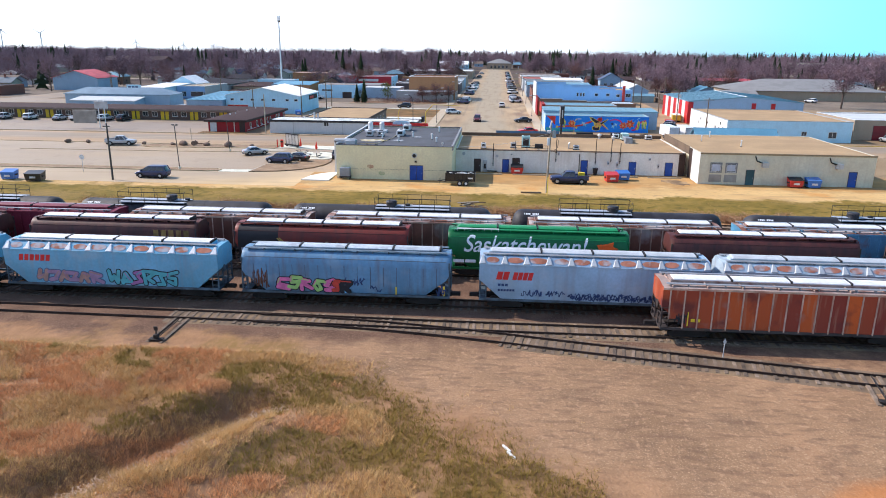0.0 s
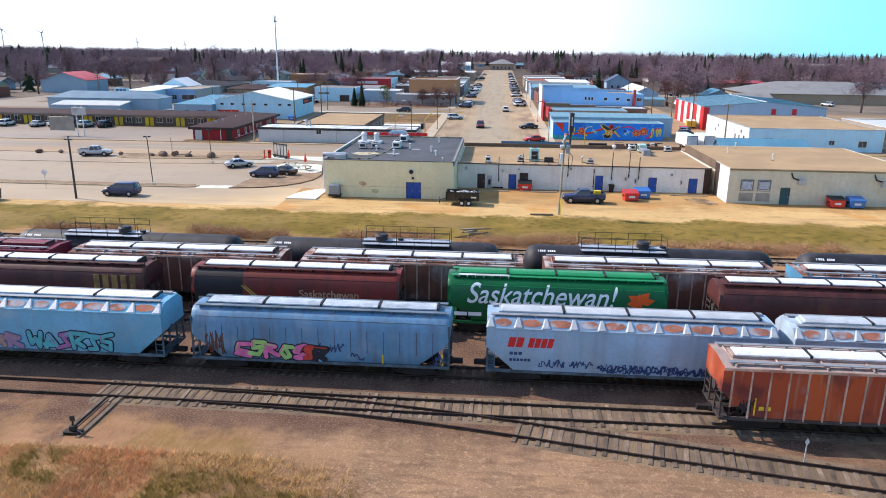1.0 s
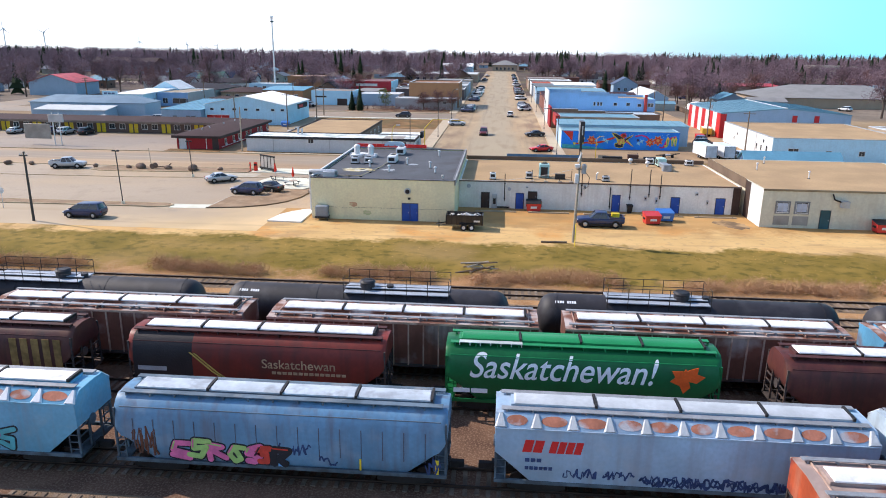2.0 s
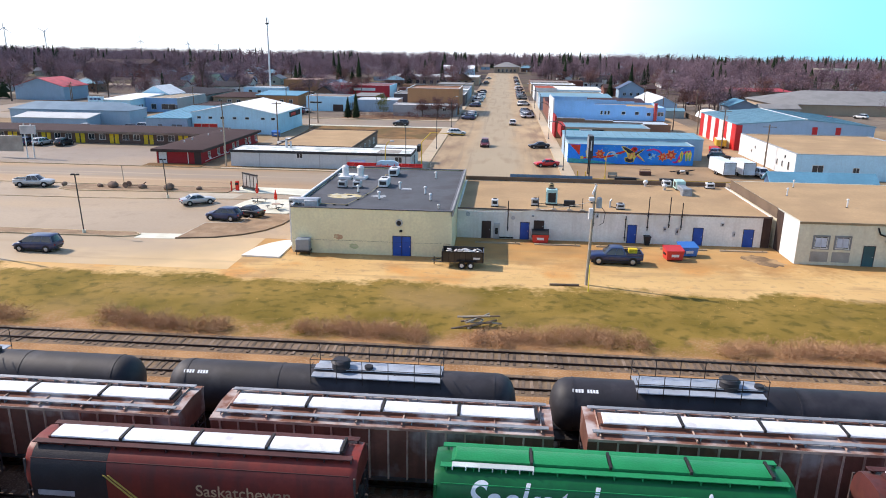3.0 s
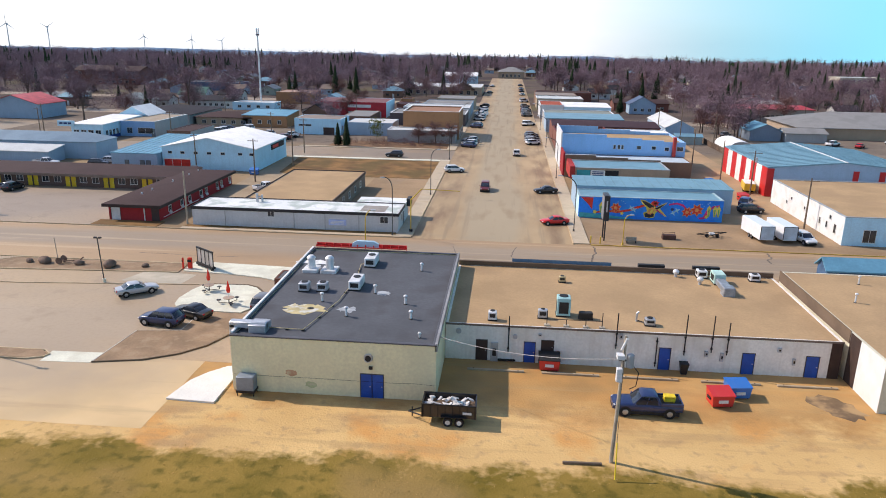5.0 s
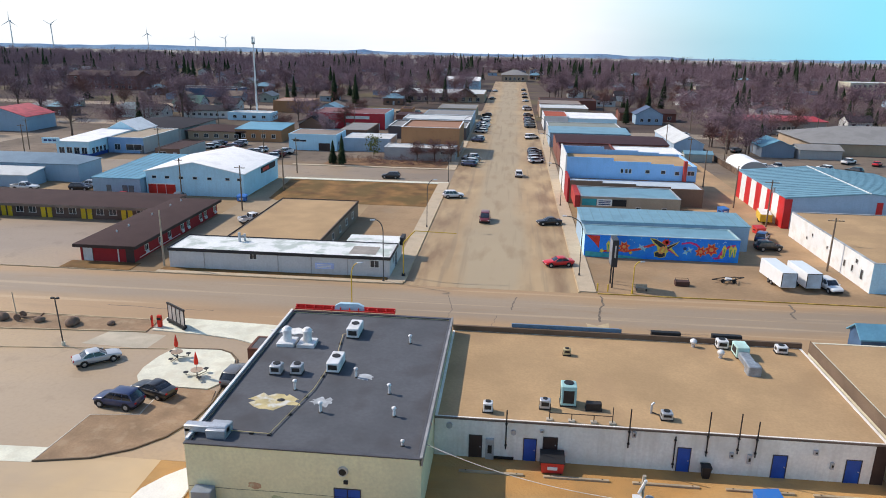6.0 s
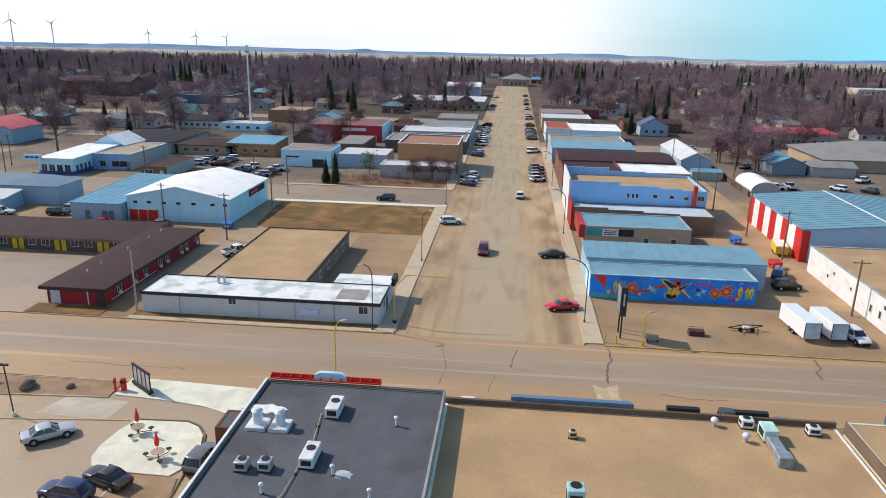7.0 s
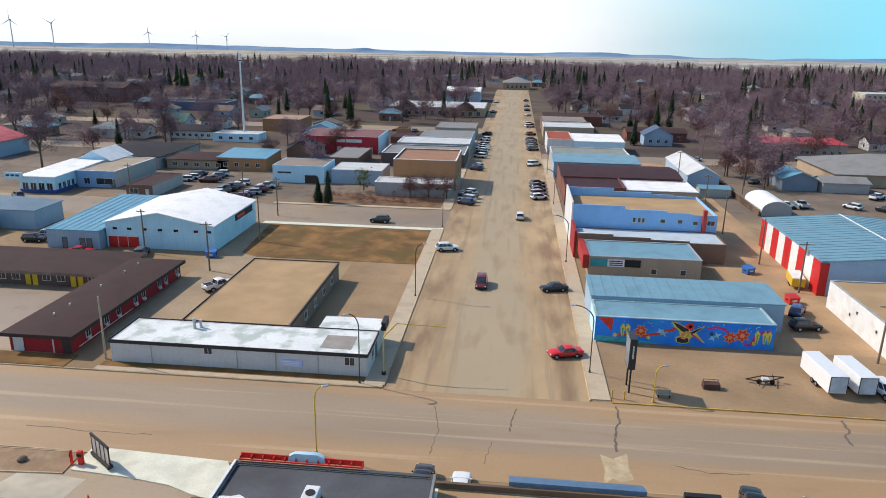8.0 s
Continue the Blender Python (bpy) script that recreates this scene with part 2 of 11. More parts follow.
def ground_material():
    t = Tree("yard_and_town_ground")
    pos = t.node("ShaderNodeNewGeometry").outputs["Position"]
    sep = t.node("ShaderNodeSeparateXYZ")
    t.put(pos, sep.inputs[0])
    wob = t.noise(0.22, detail=5.0, lo=0.25, hi=0.75, a=-2.6, b=2.6)
    fin = t.noise(1.7, detail=4.0, lo=0.25, hi=0.75, a=-0.8, b=0.8)
    yy = t.math("ADD", t.math("ADD", sep.outputs["Y"], wob), fin)

    def edge(at, soft):
        mr = t.node("ShaderNodeMapRange")
        mr.inputs["From Min"].default_value, mr.inputs["From Max"].default_value = at - soft, at + soft
        t.put(yy, mr.inputs["Value"])
        return mr.outputs["Result"]

    def two(scale, a, b, lo=0.35, hi=0.65, detail=5.0):
        return t.mix(t.noise(scale, detail=detail, lo=lo, hi=hi), a, b)

    dirt = two(0.16, (0.225, 0.166, 0.104), (0.325, 0.240, 0.150))
    dirt = t.mix(t.noise(0.45, detail=6.0, lo=0.52, hi=0.68, b=0.5), dirt, (0.150, 0.118, 0.085))
    dirt = t.mix(t.noise(0.09, detail=4.0, lo=0.55, hi=0.70, b=0.45), dirt, (0.34, 0.225, 0.130))
    dirt = t.mix(t.noise(11.0, detail=2.0, lo=0.58, hi=0.68, b=0.6), dirt, (0.50, 0.42, 0.29))
    dirt = t.mix(t.noise(6.0, detail=3.0, lo=0.60, hi=0.70, b=0.5), dirt, (0.15, 0.11, 0.075))
    dirt = t.mix(t.noise(1.3, vec=(0.5, 1.6, 1.0), detail=6.0, lo=0.50, hi=0.64, b=0.55), dirt, (0.155, 0.112, 0.080))
    dirt = t.mix(t.noise(2.6, detail=4.0, lo=0.56, hi=0.66, b=0.45), dirt, (0.44, 0.335, 0.22))
    # dry meadow on the bank, west and near side
    mead = two(0.5, (0.235, 0.158, 0.092), (0.36, 0.248, 0.148))
    mead = t.mix(t.noise(0.14, detail=4.0, lo=0.48, hi=0.62, b=0.85), mead, (0.190, 0.145, 0.045))
    mead = t.mix(t.noise(3.2, vec=(1.0, 0.3, 1.0), detail=4.0, lo=0.42, hi=0.66, b=0.6), mead, (0.33, 0.225, 0.125))
    mead = t.mix(t.noise(0.22, detail=5.0, lo=0.60, hi=0.70, b=0.8), mead, (0.16, 0.105, 0.075))
    mx = t.node("ShaderNodeMapRange")
    mx.inputs["From Min"].default_value, mx.inputs["From Max"].default_value = 4.0, -2.5
    slant = t.math("ADD", t.math("ADD", sep.outputs["X"], t.math("MULTIPLY", wob, 1.4)), t.math("MULTIPLY", t.math("SUBTRACT", sep.outputs["Y"], 38.0), 1.25))
    t.put(slant, mx.inputs["Value"])
    clay = t.node("ShaderNodeMapRange")
    clay.inputs["From Min"].default_value, clay.inputs["From Max"].default_value = 10.2, 11.6
    clay.inputs["To Max"].default_value = 0.8
    t.put(t.math("ADD", t.math("SUBTRACT", t.math("MULTIPLY", sep.outputs["X"], 0.6), t.math("SUBTRACT", sep.outputs["Y"], 36.0)), t.math("MULTIPLY", wob, 0.5)), clay.inputs["Value"])
    south = t.node("ShaderNodeMapRange")
    south.inputs["From Min"].default_value, south.inputs["From Max"].default_value = 22.0, 30.0
    t.put(t.math("ADD", sep.outputs["Y"], wob), south.inputs["Value"])
    dirt = t.mix(t.math("MULTIPLY", clay.outputs["Result"], south.outputs["Result"]), dirt, (0.46, 0.225, 0.085))
    near = t.mix(mx.outputs["Result"], dirt, mead)
    # dark ballast, toned down further to stand for shadow beside the trains
    ballast = two(0.5, (0.095, 0.064, 0.048), (0.160, 0.112, 0.080))
    ballast = t.mix(t.noise(9.0, detail=3.0, lo=0.5, hi=0.62, b=0.6), ballast, (0.235, 0.190, 0.145))
    orange = two(0.35, (0.26, 0.165, 0.075), (0.40, 0.27, 0.13))
    orange = t.mix(t.noise(7.0, detail=3.0, lo=0.5, hi=0.64, b=0.55), orange, (0.42, 0.36, 0.27))
    grass = two(0.18, (0.175, 0.122, 0.020), (0.285, 0.185, 0.042))
    grass = t.mix(t.noise(0.9, detail=5.0, lo=0.50, hi=0.66, b=0.8), grass, (0.105, 0.084, 0.014))
    grass = t.mix(t.noise(0.07, detail=3.0, lo=0.54, hi=0.70, b=0.7), grass, (0.32, 0.205, 0.080))
    sand = two(0.10, (0.56, 0.355, 0.145), (0.69, 0.460, 0.200))
    sand = t.mix(t.noise(0.13, detail=4.0, lo=0.56, hi=0.68, b=0.85), sand, (0.60, 0.29, 0.085))
    sand = t.mix(t.noise(1.2, detail=5.0, lo=0.55, hi=0.70, b=0.5), sand, (0.33, 0.225, 0.125))
    sand = t.mix(t.noise(0.22, vec=(0.45, 1.6, 1), detail=5.0, lo=0.55, hi=0.66, b=0.6), sand, (0.34, 0.215, 0.11))
    sand = t.mix(t.noise(0.05, vec=(0.6, 2.0, 1), detail=3.0, lo=0.52, hi=0.64, b=0.5), sand, (0.66, 0.40, 0.17))
    sand = t.mix(t.math("MULTIPLY", edge(109.0, 1.5), t.noise(0.10, vec=(0.7, 1.2, 1), detail=4.0, lo=0.30, hi=0.55, a=0.35, b=0.95)), sand, two(0.3, (0.36, 0.205, 0.080), (0.50, 0.265, 0.090)))
    sand = t.mix(t.noise(0.35, vec=(0.12, 2.2, 1), detail=4.0, lo=0.54, hi=0.66, b=0.5), sand, (0.42, 0.275, 0.125))
    town = two(0.05, (0.25, 0.172, 0.100), (0.36, 0.255, 0.150))
    town = t.mix(t.noise(0.4, detail=5.0, lo=0.54, hi=0.68, b=0.6), town, (0.22, 0.165, 0.10))
    block = two(0.06, (0.165, 0.132, 0.105), (0.240, 0.190, 0.145))
    block = t.mix(t.noise(0.3, detail=5.0, lo=0.54, hi=0.66, b=0.6), block, (0.115, 0.092, 0.080))
    wood = two(0.03, (0.072, 0.054, 0.050), (0.130, 0.097, 0.078))
    wood = t.mix(t.noise(0.02, detail=4.0, lo=0.54, hi=0.62, b=0.7), wood, (0.15, 0.125, 0.065))
    plain = t.mix(t.noise(0.0035, vec=(1, 3, 1), detail=4.0, lo=0.42, hi=0.56), (0.44, 0.37, 0.27), (0.27, 0.235, 0.19))
    plain = t.mix(t.noise(0.0012, vec=(0.6, 5, 1), detail=3.0, lo=0.52, hi=0.58, b=0.8), plain, (0.56, 0.56, 0.54))
    plain = t.mix(t.noise(0.0016, vec=(0.5, 4, 1), detail=3.0, lo=0.56, hi=0.62, b=0.8), plain, (0.13, 0.14, 0.15))
    col = t.mix(edge(49.8, 1.2), near, ballast)
    col = t.mix(edge(77.5, 2.0), col, orange)
    warm = t.node("ShaderNodeMix")
    warm.data_type, warm.blend_type = "RGBA", "MULTIPLY"
    warm.inputs["Factor"].default_value = 1.0
    warm.inputs["B"].default_value = (1.13, 0.91, 0.81, 1)
    t.put(col, warm.inputs["A"])
    col = t.mix(edge(88.6, 1.4), warm.outputs["Result"], grass)
    col = t.mix(edge(101.3, 0.9), col, sand)
    col = t.mix(edge(121.0, 2.0), col, town)
    col = t.mix(edge(254.0, 6.0), col, block)
    col = t.mix(edge(325.0, 30.0), col, wood)
    col = t.mix(edge(985.0, 22.0), col, plain)
    t.bump(t.noise(5.0, detail=6.0, lo=0.2, hi=0.8), 0.35, 0.10)
    return t.finish(col, 0.95, 0.0, 0.15)


xs = steps((-4600, -1200, 850), (-1200, -200, 100), (-200, -60, 14), (-60, 60, 1.0), (60, 200, 14), (200, 1200, 100), (1200, 4600, 850))
ys = steps((-300, 18, 60), (18, 50, 0.7), (50, 88, 3.0), (88, 102, 1.2), (102, 450, 20), (450, 1200, 50), (1200, 4700, 350))
gm = MB()
gm.v = [(x, y, gz(y) + (relief(x, y) if abs(x) <= 60 else 0.0)) for y in ys for x in xs]
nx = len(xs)
gm.f = [(j * nx + i, j * nx + i + 1, (j + 1) * nx + i + 1, (j + 1) * nx + i) for j in range(len(ys) - 1) for i in range(nx - 1)]
ground = tagged(gm.ob("ground", ground_material(), smooth=0), "tan dirt, ballast and dry grass land of a prairie town", "ground", kind="structure")

# low hills on the horizon, distance haze painted into their blue
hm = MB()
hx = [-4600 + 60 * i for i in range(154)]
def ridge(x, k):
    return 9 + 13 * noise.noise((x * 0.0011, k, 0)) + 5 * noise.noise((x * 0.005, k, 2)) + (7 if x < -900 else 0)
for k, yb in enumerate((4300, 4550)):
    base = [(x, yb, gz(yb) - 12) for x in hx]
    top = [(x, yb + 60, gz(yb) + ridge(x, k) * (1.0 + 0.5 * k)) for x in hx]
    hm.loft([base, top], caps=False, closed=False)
t = Tree("haze_painted_hills")
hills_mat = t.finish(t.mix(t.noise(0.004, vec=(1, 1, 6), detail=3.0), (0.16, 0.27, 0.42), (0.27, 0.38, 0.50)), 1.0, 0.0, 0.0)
tagged(hm.ob("backdrop_hills", hills_mat, smooth=0), "low hills along the horizon, distance haze painted in as blue", "hills", kind="structure")

def cracked(name, a, b, sandy, dark, crack=0.5):
    """Old asphalt: broad fading, sand drifts, darker tar patches and wandering cracks."""
    t = Tree(name)
    pos = t.node("ShaderNodeNewGeometry").outputs["Position"]
    col = t.mix(t.noise(0.08, vec=(0.35, 1, 1), detail=5.0, lo=0.35, hi=0.65), a, b)
    col = t.mix(t.noise(0.06, vec=(0.4, 1, 1), detail=5.0, lo=0.48, hi=0.64, b=0.8), col, sandy)
    col = t.mix(t.noise(0.30, detail=5.0, lo=0.58, hi=0.68, b=0.55), col, dark)
    col = t.mix(t.noise(2.4, detail=3.0, lo=0.45, hi=0.75, b=0.35), col, dark)
    nz = t.node("ShaderNodeTexNoise")
    nz.inputs["Scale"].default_value, nz.inputs["Detail"].default_value = 0.5, 4.0
    t.put(pos, nz.inputs["Vector"])
    add = t.node("ShaderNodeVectorMath")
    add.operation = "MULTIPLY_ADD"
    t.put(nz.outputs["Color"], add.inputs[0])
    add.inputs[1].default_value = (3.0, 3.0, 0.0)
    t.put(pos, add.inputs[2])
    vo = t.node("ShaderNodeTexVoronoi")
    vo.feature = "DISTANCE_TO_EDGE"
    vo.inputs["Scale"].default_value = 0.055
    t.put(add.outputs[0], vo.inputs["Vector"])
    mr = t.node("ShaderNodeMapRange")
    for key, v in (("From Min", 0.003), ("From Max", 0.007), ("To Min", crack), ("To Max", 0.0)):
        mr.inputs[key].default_value = v
    t.put(vo.outputs["Distance"], mr.inputs["Value"])
    col = t.mix(t.math("MULTIPLY", mr.outputs["Result"], t.noise(0.09, lo=0.45, hi=0.55)), col, tuple(c * 0.5 for c in dark))
    t.bump(t.noise(7.0, detail=4.0), 0.06)
    return t.finish(col, 0.62, 0.0, 0.55)


M_ASPH = cracked("old_asphalt", (0.255, 0.195, 0.138), (0.32, 0.245, 0.165), (0.39, 0.255, 0.140), (0.205, 0.148, 0.100), 0.25)
M_LOT = cracked("parking_asphalt", (0.335, 0.250, 0.165), (0.395, 0.295, 0.192), (0.44, 0.305, 0.168), (0.30, 0.215, 0.135), 0.12)
M_CONC = mat("pale_concrete", (0.72, 0.71, 0.58), 0.85, vary=0.10, scale=0.4, fine=5.0, bump=0.08, stain=(0.58, 0.54, 0.42), stain_scale=0.5)
M_WALK = mat("sidewalk_concrete", (0.52, 0.42, 0.30), 0.88, vary=0.14, scale=0.3, fine=4.0, bump=0.08, stain=(0.40, 0.30, 0.19), stain_scale=0.3)
M_KERB = mat("kerb_concrete", (0.50, 0.38, 0.24), 0.88, vary=0.2, scale=0.5, fine=5.0, bump=0.1)
M_YKERB = mat("yellow_kerb_paint", (0.58, 0.36, 0.08), 0.8, vary=0.25, scale=0.8, fine=5.0)


def street_material():
    t = Tree("dusty_main_street")
    sep = t.node("ShaderNodeSeparateXYZ")
    t.put(t.node("ShaderNodeNewGeometry").outputs["Position"], sep.inputs[0])
    col = t.mix(t.noise(0.06, detail=4.0), (0.365, 0.249, 0.135), (0.469, 0.334, 0.185))
    # greyer worn lanes along the middle, sanded edges
    ab = t.math("ABSOLUTE", t.math("ADD", t.math("ADD", sep.outputs["X"], 3.6), t.noise(0.15, vec=(1, 0.2, 1), lo=0.3, hi=0.7, a=-1.6, b=1.6)))
    mr = t.node("ShaderNodeMapRange")
    mr.inputs["From Min"].default_value, mr.inputs["From Max"].default_value = 6.2, 3.4
    mr.inputs["To Max"].default_value = 0.75
    t.put(ab, mr.inputs["Value"])
    col = t.mix(mr.outputs["Result"], col, (0.375, 0.304, 0.200))
    col = t.mix(t.noise(0.35, vec=(1.0, 0.25, 1.0), detail=5.0, lo=0.53, hi=0.68, b=0.6), col, (0.281, 0.197, 0.112))
    col = t.mix(t.noise(0.5, vec=(1.6, 0.05, 1.0), detail=3.0, lo=0.56, hi=0.66, b=0.45), col, (0.250, 0.187, 0.117))
    # oil and mud where cars park along both kerbs
    side = t.node("ShaderNodeMapRange")
    side.inputs["From Min"].default_value, side.inputs["From Max"].default_value = 6.6, 9.4
    t.put(ab, side.inputs["Value"])
    col = t.mix(t.math("MULTIPLY", side.outputs["Result"], t.noise(0.4, vec=(1.0, 0.22, 1.0), detail=5.0, lo=0.42, hi=0.64, b=0.85)), col, (0.229, 0.143, 0.078))
    t.bump(t.noise(6.0, detail=4.0), 0.08)
    return t.finish(col, 0.7, 0.0, 0.45)


def slab(name, x0, x1, y0, y1, z0, z1, material, label, category, kind="structure"):
    return tagged(MB().box(x0, x1, y0, y1, z0, z1).ob(name, material, smooth=0), label, category, kind=kind)


def path_slab(name, pts, z0, z1, material, label, category):
    return tagged(MB().prism(pts, "z", z0, z1).ob(name, material, smooth=0), label, category, kind="structure")


def kerb_line(name, pts, material, label, w=0.16, h=0.15, z=0.0):
    """A kerb along a line on the plan, mitred at the bends."""
    rings = []
    for i, p in enumerate(pts):
        a = Vector(pts[max(0, i - 1)])
        b = Vector(pts[min(len(pts) - 1, i + 1)])
        d = (b - a).normalized()
        nrm = Vector((-d.y, d.x)) * w / 2
        rings.append([(p[0] - nrm.x, p[1] - nrm.y, z - 0.1), (p[0] + nrm.x, p[1] + nrm.y, z - 0.1),
                      (p[0] + nrm.x, p[1] + nrm.y, z + h - 0.02), (p[0] + nrm.x * 0.6, p[1] + nrm.y * 0.6, z + h), (p[0] - nrm.x * 0.8, p[1] - nrm.y * 0.8, z + h),
                      (p[0] - nrm.x, p[1] - nrm.y, z + h - 0.03)])
    return tagged(MB().loft(rings).ob(name, material), label, "kerb", kind="structure")


def cross_material():
    """The cross street: a greyer worn lane between sand-dusted sides."""
    t = Tree("cross_street_asphalt")
    sep = t.node("ShaderNodeSeparateXYZ")
    t.put(t.node("ShaderNodeNewGeometry").outputs["Position"], sep.inputs[0])
    yy = t.math("ADD", sep.outputs["Y"], t.noise(0.05, vec=(0.35, 1, 1), detail=5.0, lo=0.25, hi=0.75, a=-2.4, b=2.4))
    col = t.mix(t.noise(0.07, vec=(0.3, 1, 1), detail=5.0), (0.357, 0.224, 0.115), (0.434, 0.283, 0.149))
    lane = t.mix(t.noise(0.06, vec=(0.3, 1, 1), detail=5.0), (0.270, 0.203, 0.140), (0.336, 0.256, 0.175))
    a, b = t.node("ShaderNodeMapRange"), t.node("ShaderNodeMapRange")
    for nd, p, q in ((a, 148.0, 151.0), (b, 159.5, 157.0)):
        nd.inputs["From Min"].default_value, nd.inputs["From Max"].default_value = p, q
        t.put(yy, nd.inputs["Value"])
    col = t.mix(t.math("MULTIPLY", a.outputs["Result"], b.outputs["Result"]), col, lane)
    col = t.mix(t.noise(0.5, vec=(0.25, 1.4, 1), detail=5.0, lo=0.56, hi=0.70, b=0.5), col, (0.297, 0.198, 0.110))
    col = t.mix(t.noise(0.25, vec=(0.08, 3.0, 1), detail=3.0, lo=0.58, hi=0.64, b=0.4), col, (0.550, 0.405, 0.249))
    col = t.mix(t.noise(2.4, detail=3.0, lo=0.45, hi=0.75, b=0.25), col, (0.264, 0.181, 0.110))
    t.bump(t.noise(7.0, detail=4.0), 0.06)
    return t.finish(col, 0.66, 0.0, 0.5)


def lane_material():
    """Dusty asphalt that passes into sand towards the cream building."""
    t = Tree("dusty_back_lane")
    sep = t.node("ShaderNodeSeparateXYZ")
    t.put(t.node("ShaderNodeNewGeometry").outputs["Position"], sep.inputs[0])
    col = t.mix(t.noise(0.08, vec=(0.35, 1, 1), detail=5.0), (0.38, 0.285, 0.185), (0.46, 0.345, 0.220))
    mr = t.node("ShaderNodeMapRange")
    mr.inputs["From Min"].default_value, mr.inputs["From Max"].default_value = -52.0, -31.0
    t.put(t.math("SUBTRACT", t.math("ADD", sep.outputs["X"], t.noise(0.15, detail=5.0, lo=0.25, hi=0.75, a=-7.0, b=7.0)), t.math("MULTIPLY", t.math("SUBTRACT", sep.outputs["Y"], 106.0), 1.5)), mr.inputs["Value"])
    col = t.mix(mr.outputs["Result"], col, t.mix(t.noise(0.12, detail=4.0), (0.54, 0.37, 0.175), (0.66, 0.465, 0.235)))
    col = t.mix(t.noise(0.3, vec=(0.2, 1.5, 1), detail=5.0, lo=0.56, hi=0.68, b=0.5), col, (0.34, 0.235, 0.13))
    t.bump(t.noise(7.0, detail=4.0), 0.06)
    return t.finish(col, 0.7, 0.0, 0.45)


SL, SR = -15.7, 8.7  # edges of the main street
cross = slab("road_cross_street", -420, 420, 143.6, 160.4, -0.2, 0.02, cross_material(), "worn grey-tan asphalt cross street with tar-sealed cracks", "road")
M_SEALED = mat("crack_tar", (0.155, 0.120, 0.088), 0.6, vary=0.3, scale=1.5, fine=6.0)
rgx = random.Random(71)
for pts_, wide in (([(11.7, 159.8), (11.7, 156.7), (10.7, 153.6), (10.5, 150.3)], 0.34), ([(36.6, 160.0), (36.4, 157.5), (35.4, 156.2), (35.6, 154.6)], 0.34), ([(0.3, 157.7), (-0.35, 155.1), (-0.5, 152.8)], 0.2),
                   ([(-52.0, 147.6), (-44.0, 147.2), (-38.0, 147.4)], 0.16), ([(16.0, 148.4), (19.0, 147.6), (23.0, 147.9)], 0.14), ([(-9.0, 157.0), (-8.2, 152.0), (-8.6, 147.5)], 0.12), ([(-3.0, 146.5), (-2.4, 150.5)], 0.10)):
    line_ = []
    for (ax, ay), (bx, by) in zip(pts_, pts_[1:]):
        for i in range(6):
            line_.append((ax + (bx - ax) * i / 6 + rgx.uniform(-0.14, 0.14), ay + (by - ay) * i / 6 + rgx.uniform(-0.14, 0.14)))
    line_.append(pts_[-1])
    rings_ = []
    for i, (px_, py_) in enumerate(line_):
        ww = wide * rgx.uniform(0.28, 0.5)
        d = Vector((line_[min(i + 1, len(line_) - 1)][0] - line_[max(i - 1, 0)][0], line_[min(i + 1, len(line_) - 1)][1] - line_[max(i - 1, 0)][1])).normalized()
        rings_.append([(px_ + d.y * ww, py_ - d.x * ww, 0.016), (px_ + d.y * ww, py_ - d.x * ww, 0.025), (px_ - d.y * ww, py_ + d.x * ww, 0.025), (px_ - d.y * ww, py_ + d.x * ww, 0.016)])
    MB().loft(rings_).ob("tar_seal", M_SEALED, cross, "dark tar-filled crack", 0)
MB().prism([(8.7, 149.6), (9.9, 148.9), (11.5, 150.1), (11.3, 147.6), (11.5, 145.6), (10.2, 145.0), (9.5, 145.6), (8.4, 144.3), (8.9, 146.9)], "z", 0.014, 0.024).ob("road_patch", mat("pale_road_patch", (0.50, 0.39, 0.24), 0.9, vary=0.2, scale=0.8), cross, "pale sandy patch in the asphalt", 0)
M_STREET = street_material()
ms = MB()
for y0, y1 in ((160.4, 233.9), (233.9, 300), (300, 400), (400, 450), (450, 520), (520, 580), (580, 655)):
    ms.add([(SL, y0, gz(y0) + 0.03), (SR, y0, gz(y0) + 0.03), (SR, y1, gz(y1) + 0.03), (SL, y1, gz(y1) + 0.03)], [(0, 1, 2, 3)])
tagged(ms.ob("road_main_street", M_STREET, smooth=0), "wide sand-dusted asphalt main street running away", "road", kind="structure")
slab("road_second_street", -420, SL, 234.6, 251.2, -0.2, 0.02, M_ASPH, "tan asphalt side street beside the vacant lot", "road")
slab("road_third_street", -420, SL, 396, 410, -0.2, 0.02, M_ASPH, "grey side street among houses", "road")
slab("road_east_street", SR + 0.2, 420, 330, 343, -0.2, 0.02, M_ASPH, "grey side street east of the main street", "road")
slab("road_west_street", -420, -132, 325, 337, -0.2, 0.02, M_ASPH, "grey side street past the red-roofed barn", "road")
slab("road_west_lane", -175, -160, 160.4, 290, -0.2, 0.015, M_ASPH, "grey lane west of the garage", "road")
slab("pavement_parking_lot", -130, -24.0, 115.2, 143.6, -0.2, 0.012, M_LOT, "large sun-bleached asphalt parking lot", "parking lot")
slab("pavement_back_lane", -130, -29.0, 103.2, 115.2, -0.2, 0.008, lane_material(), "dusty asphalt lane behind the lot", "lane")
slab("pavement_motel_yard", -130, -58.2, 160.8, 198, -0.2, 0.01, cracked("motel_asphalt", (0.265, 0.200, 0.145), (0.33, 0.255, 0.185), (0.37, 0.265, 0.165), (0.215, 0.160, 0.115), 0.25), "tan gravel parking yard of the motel", "parking lot")
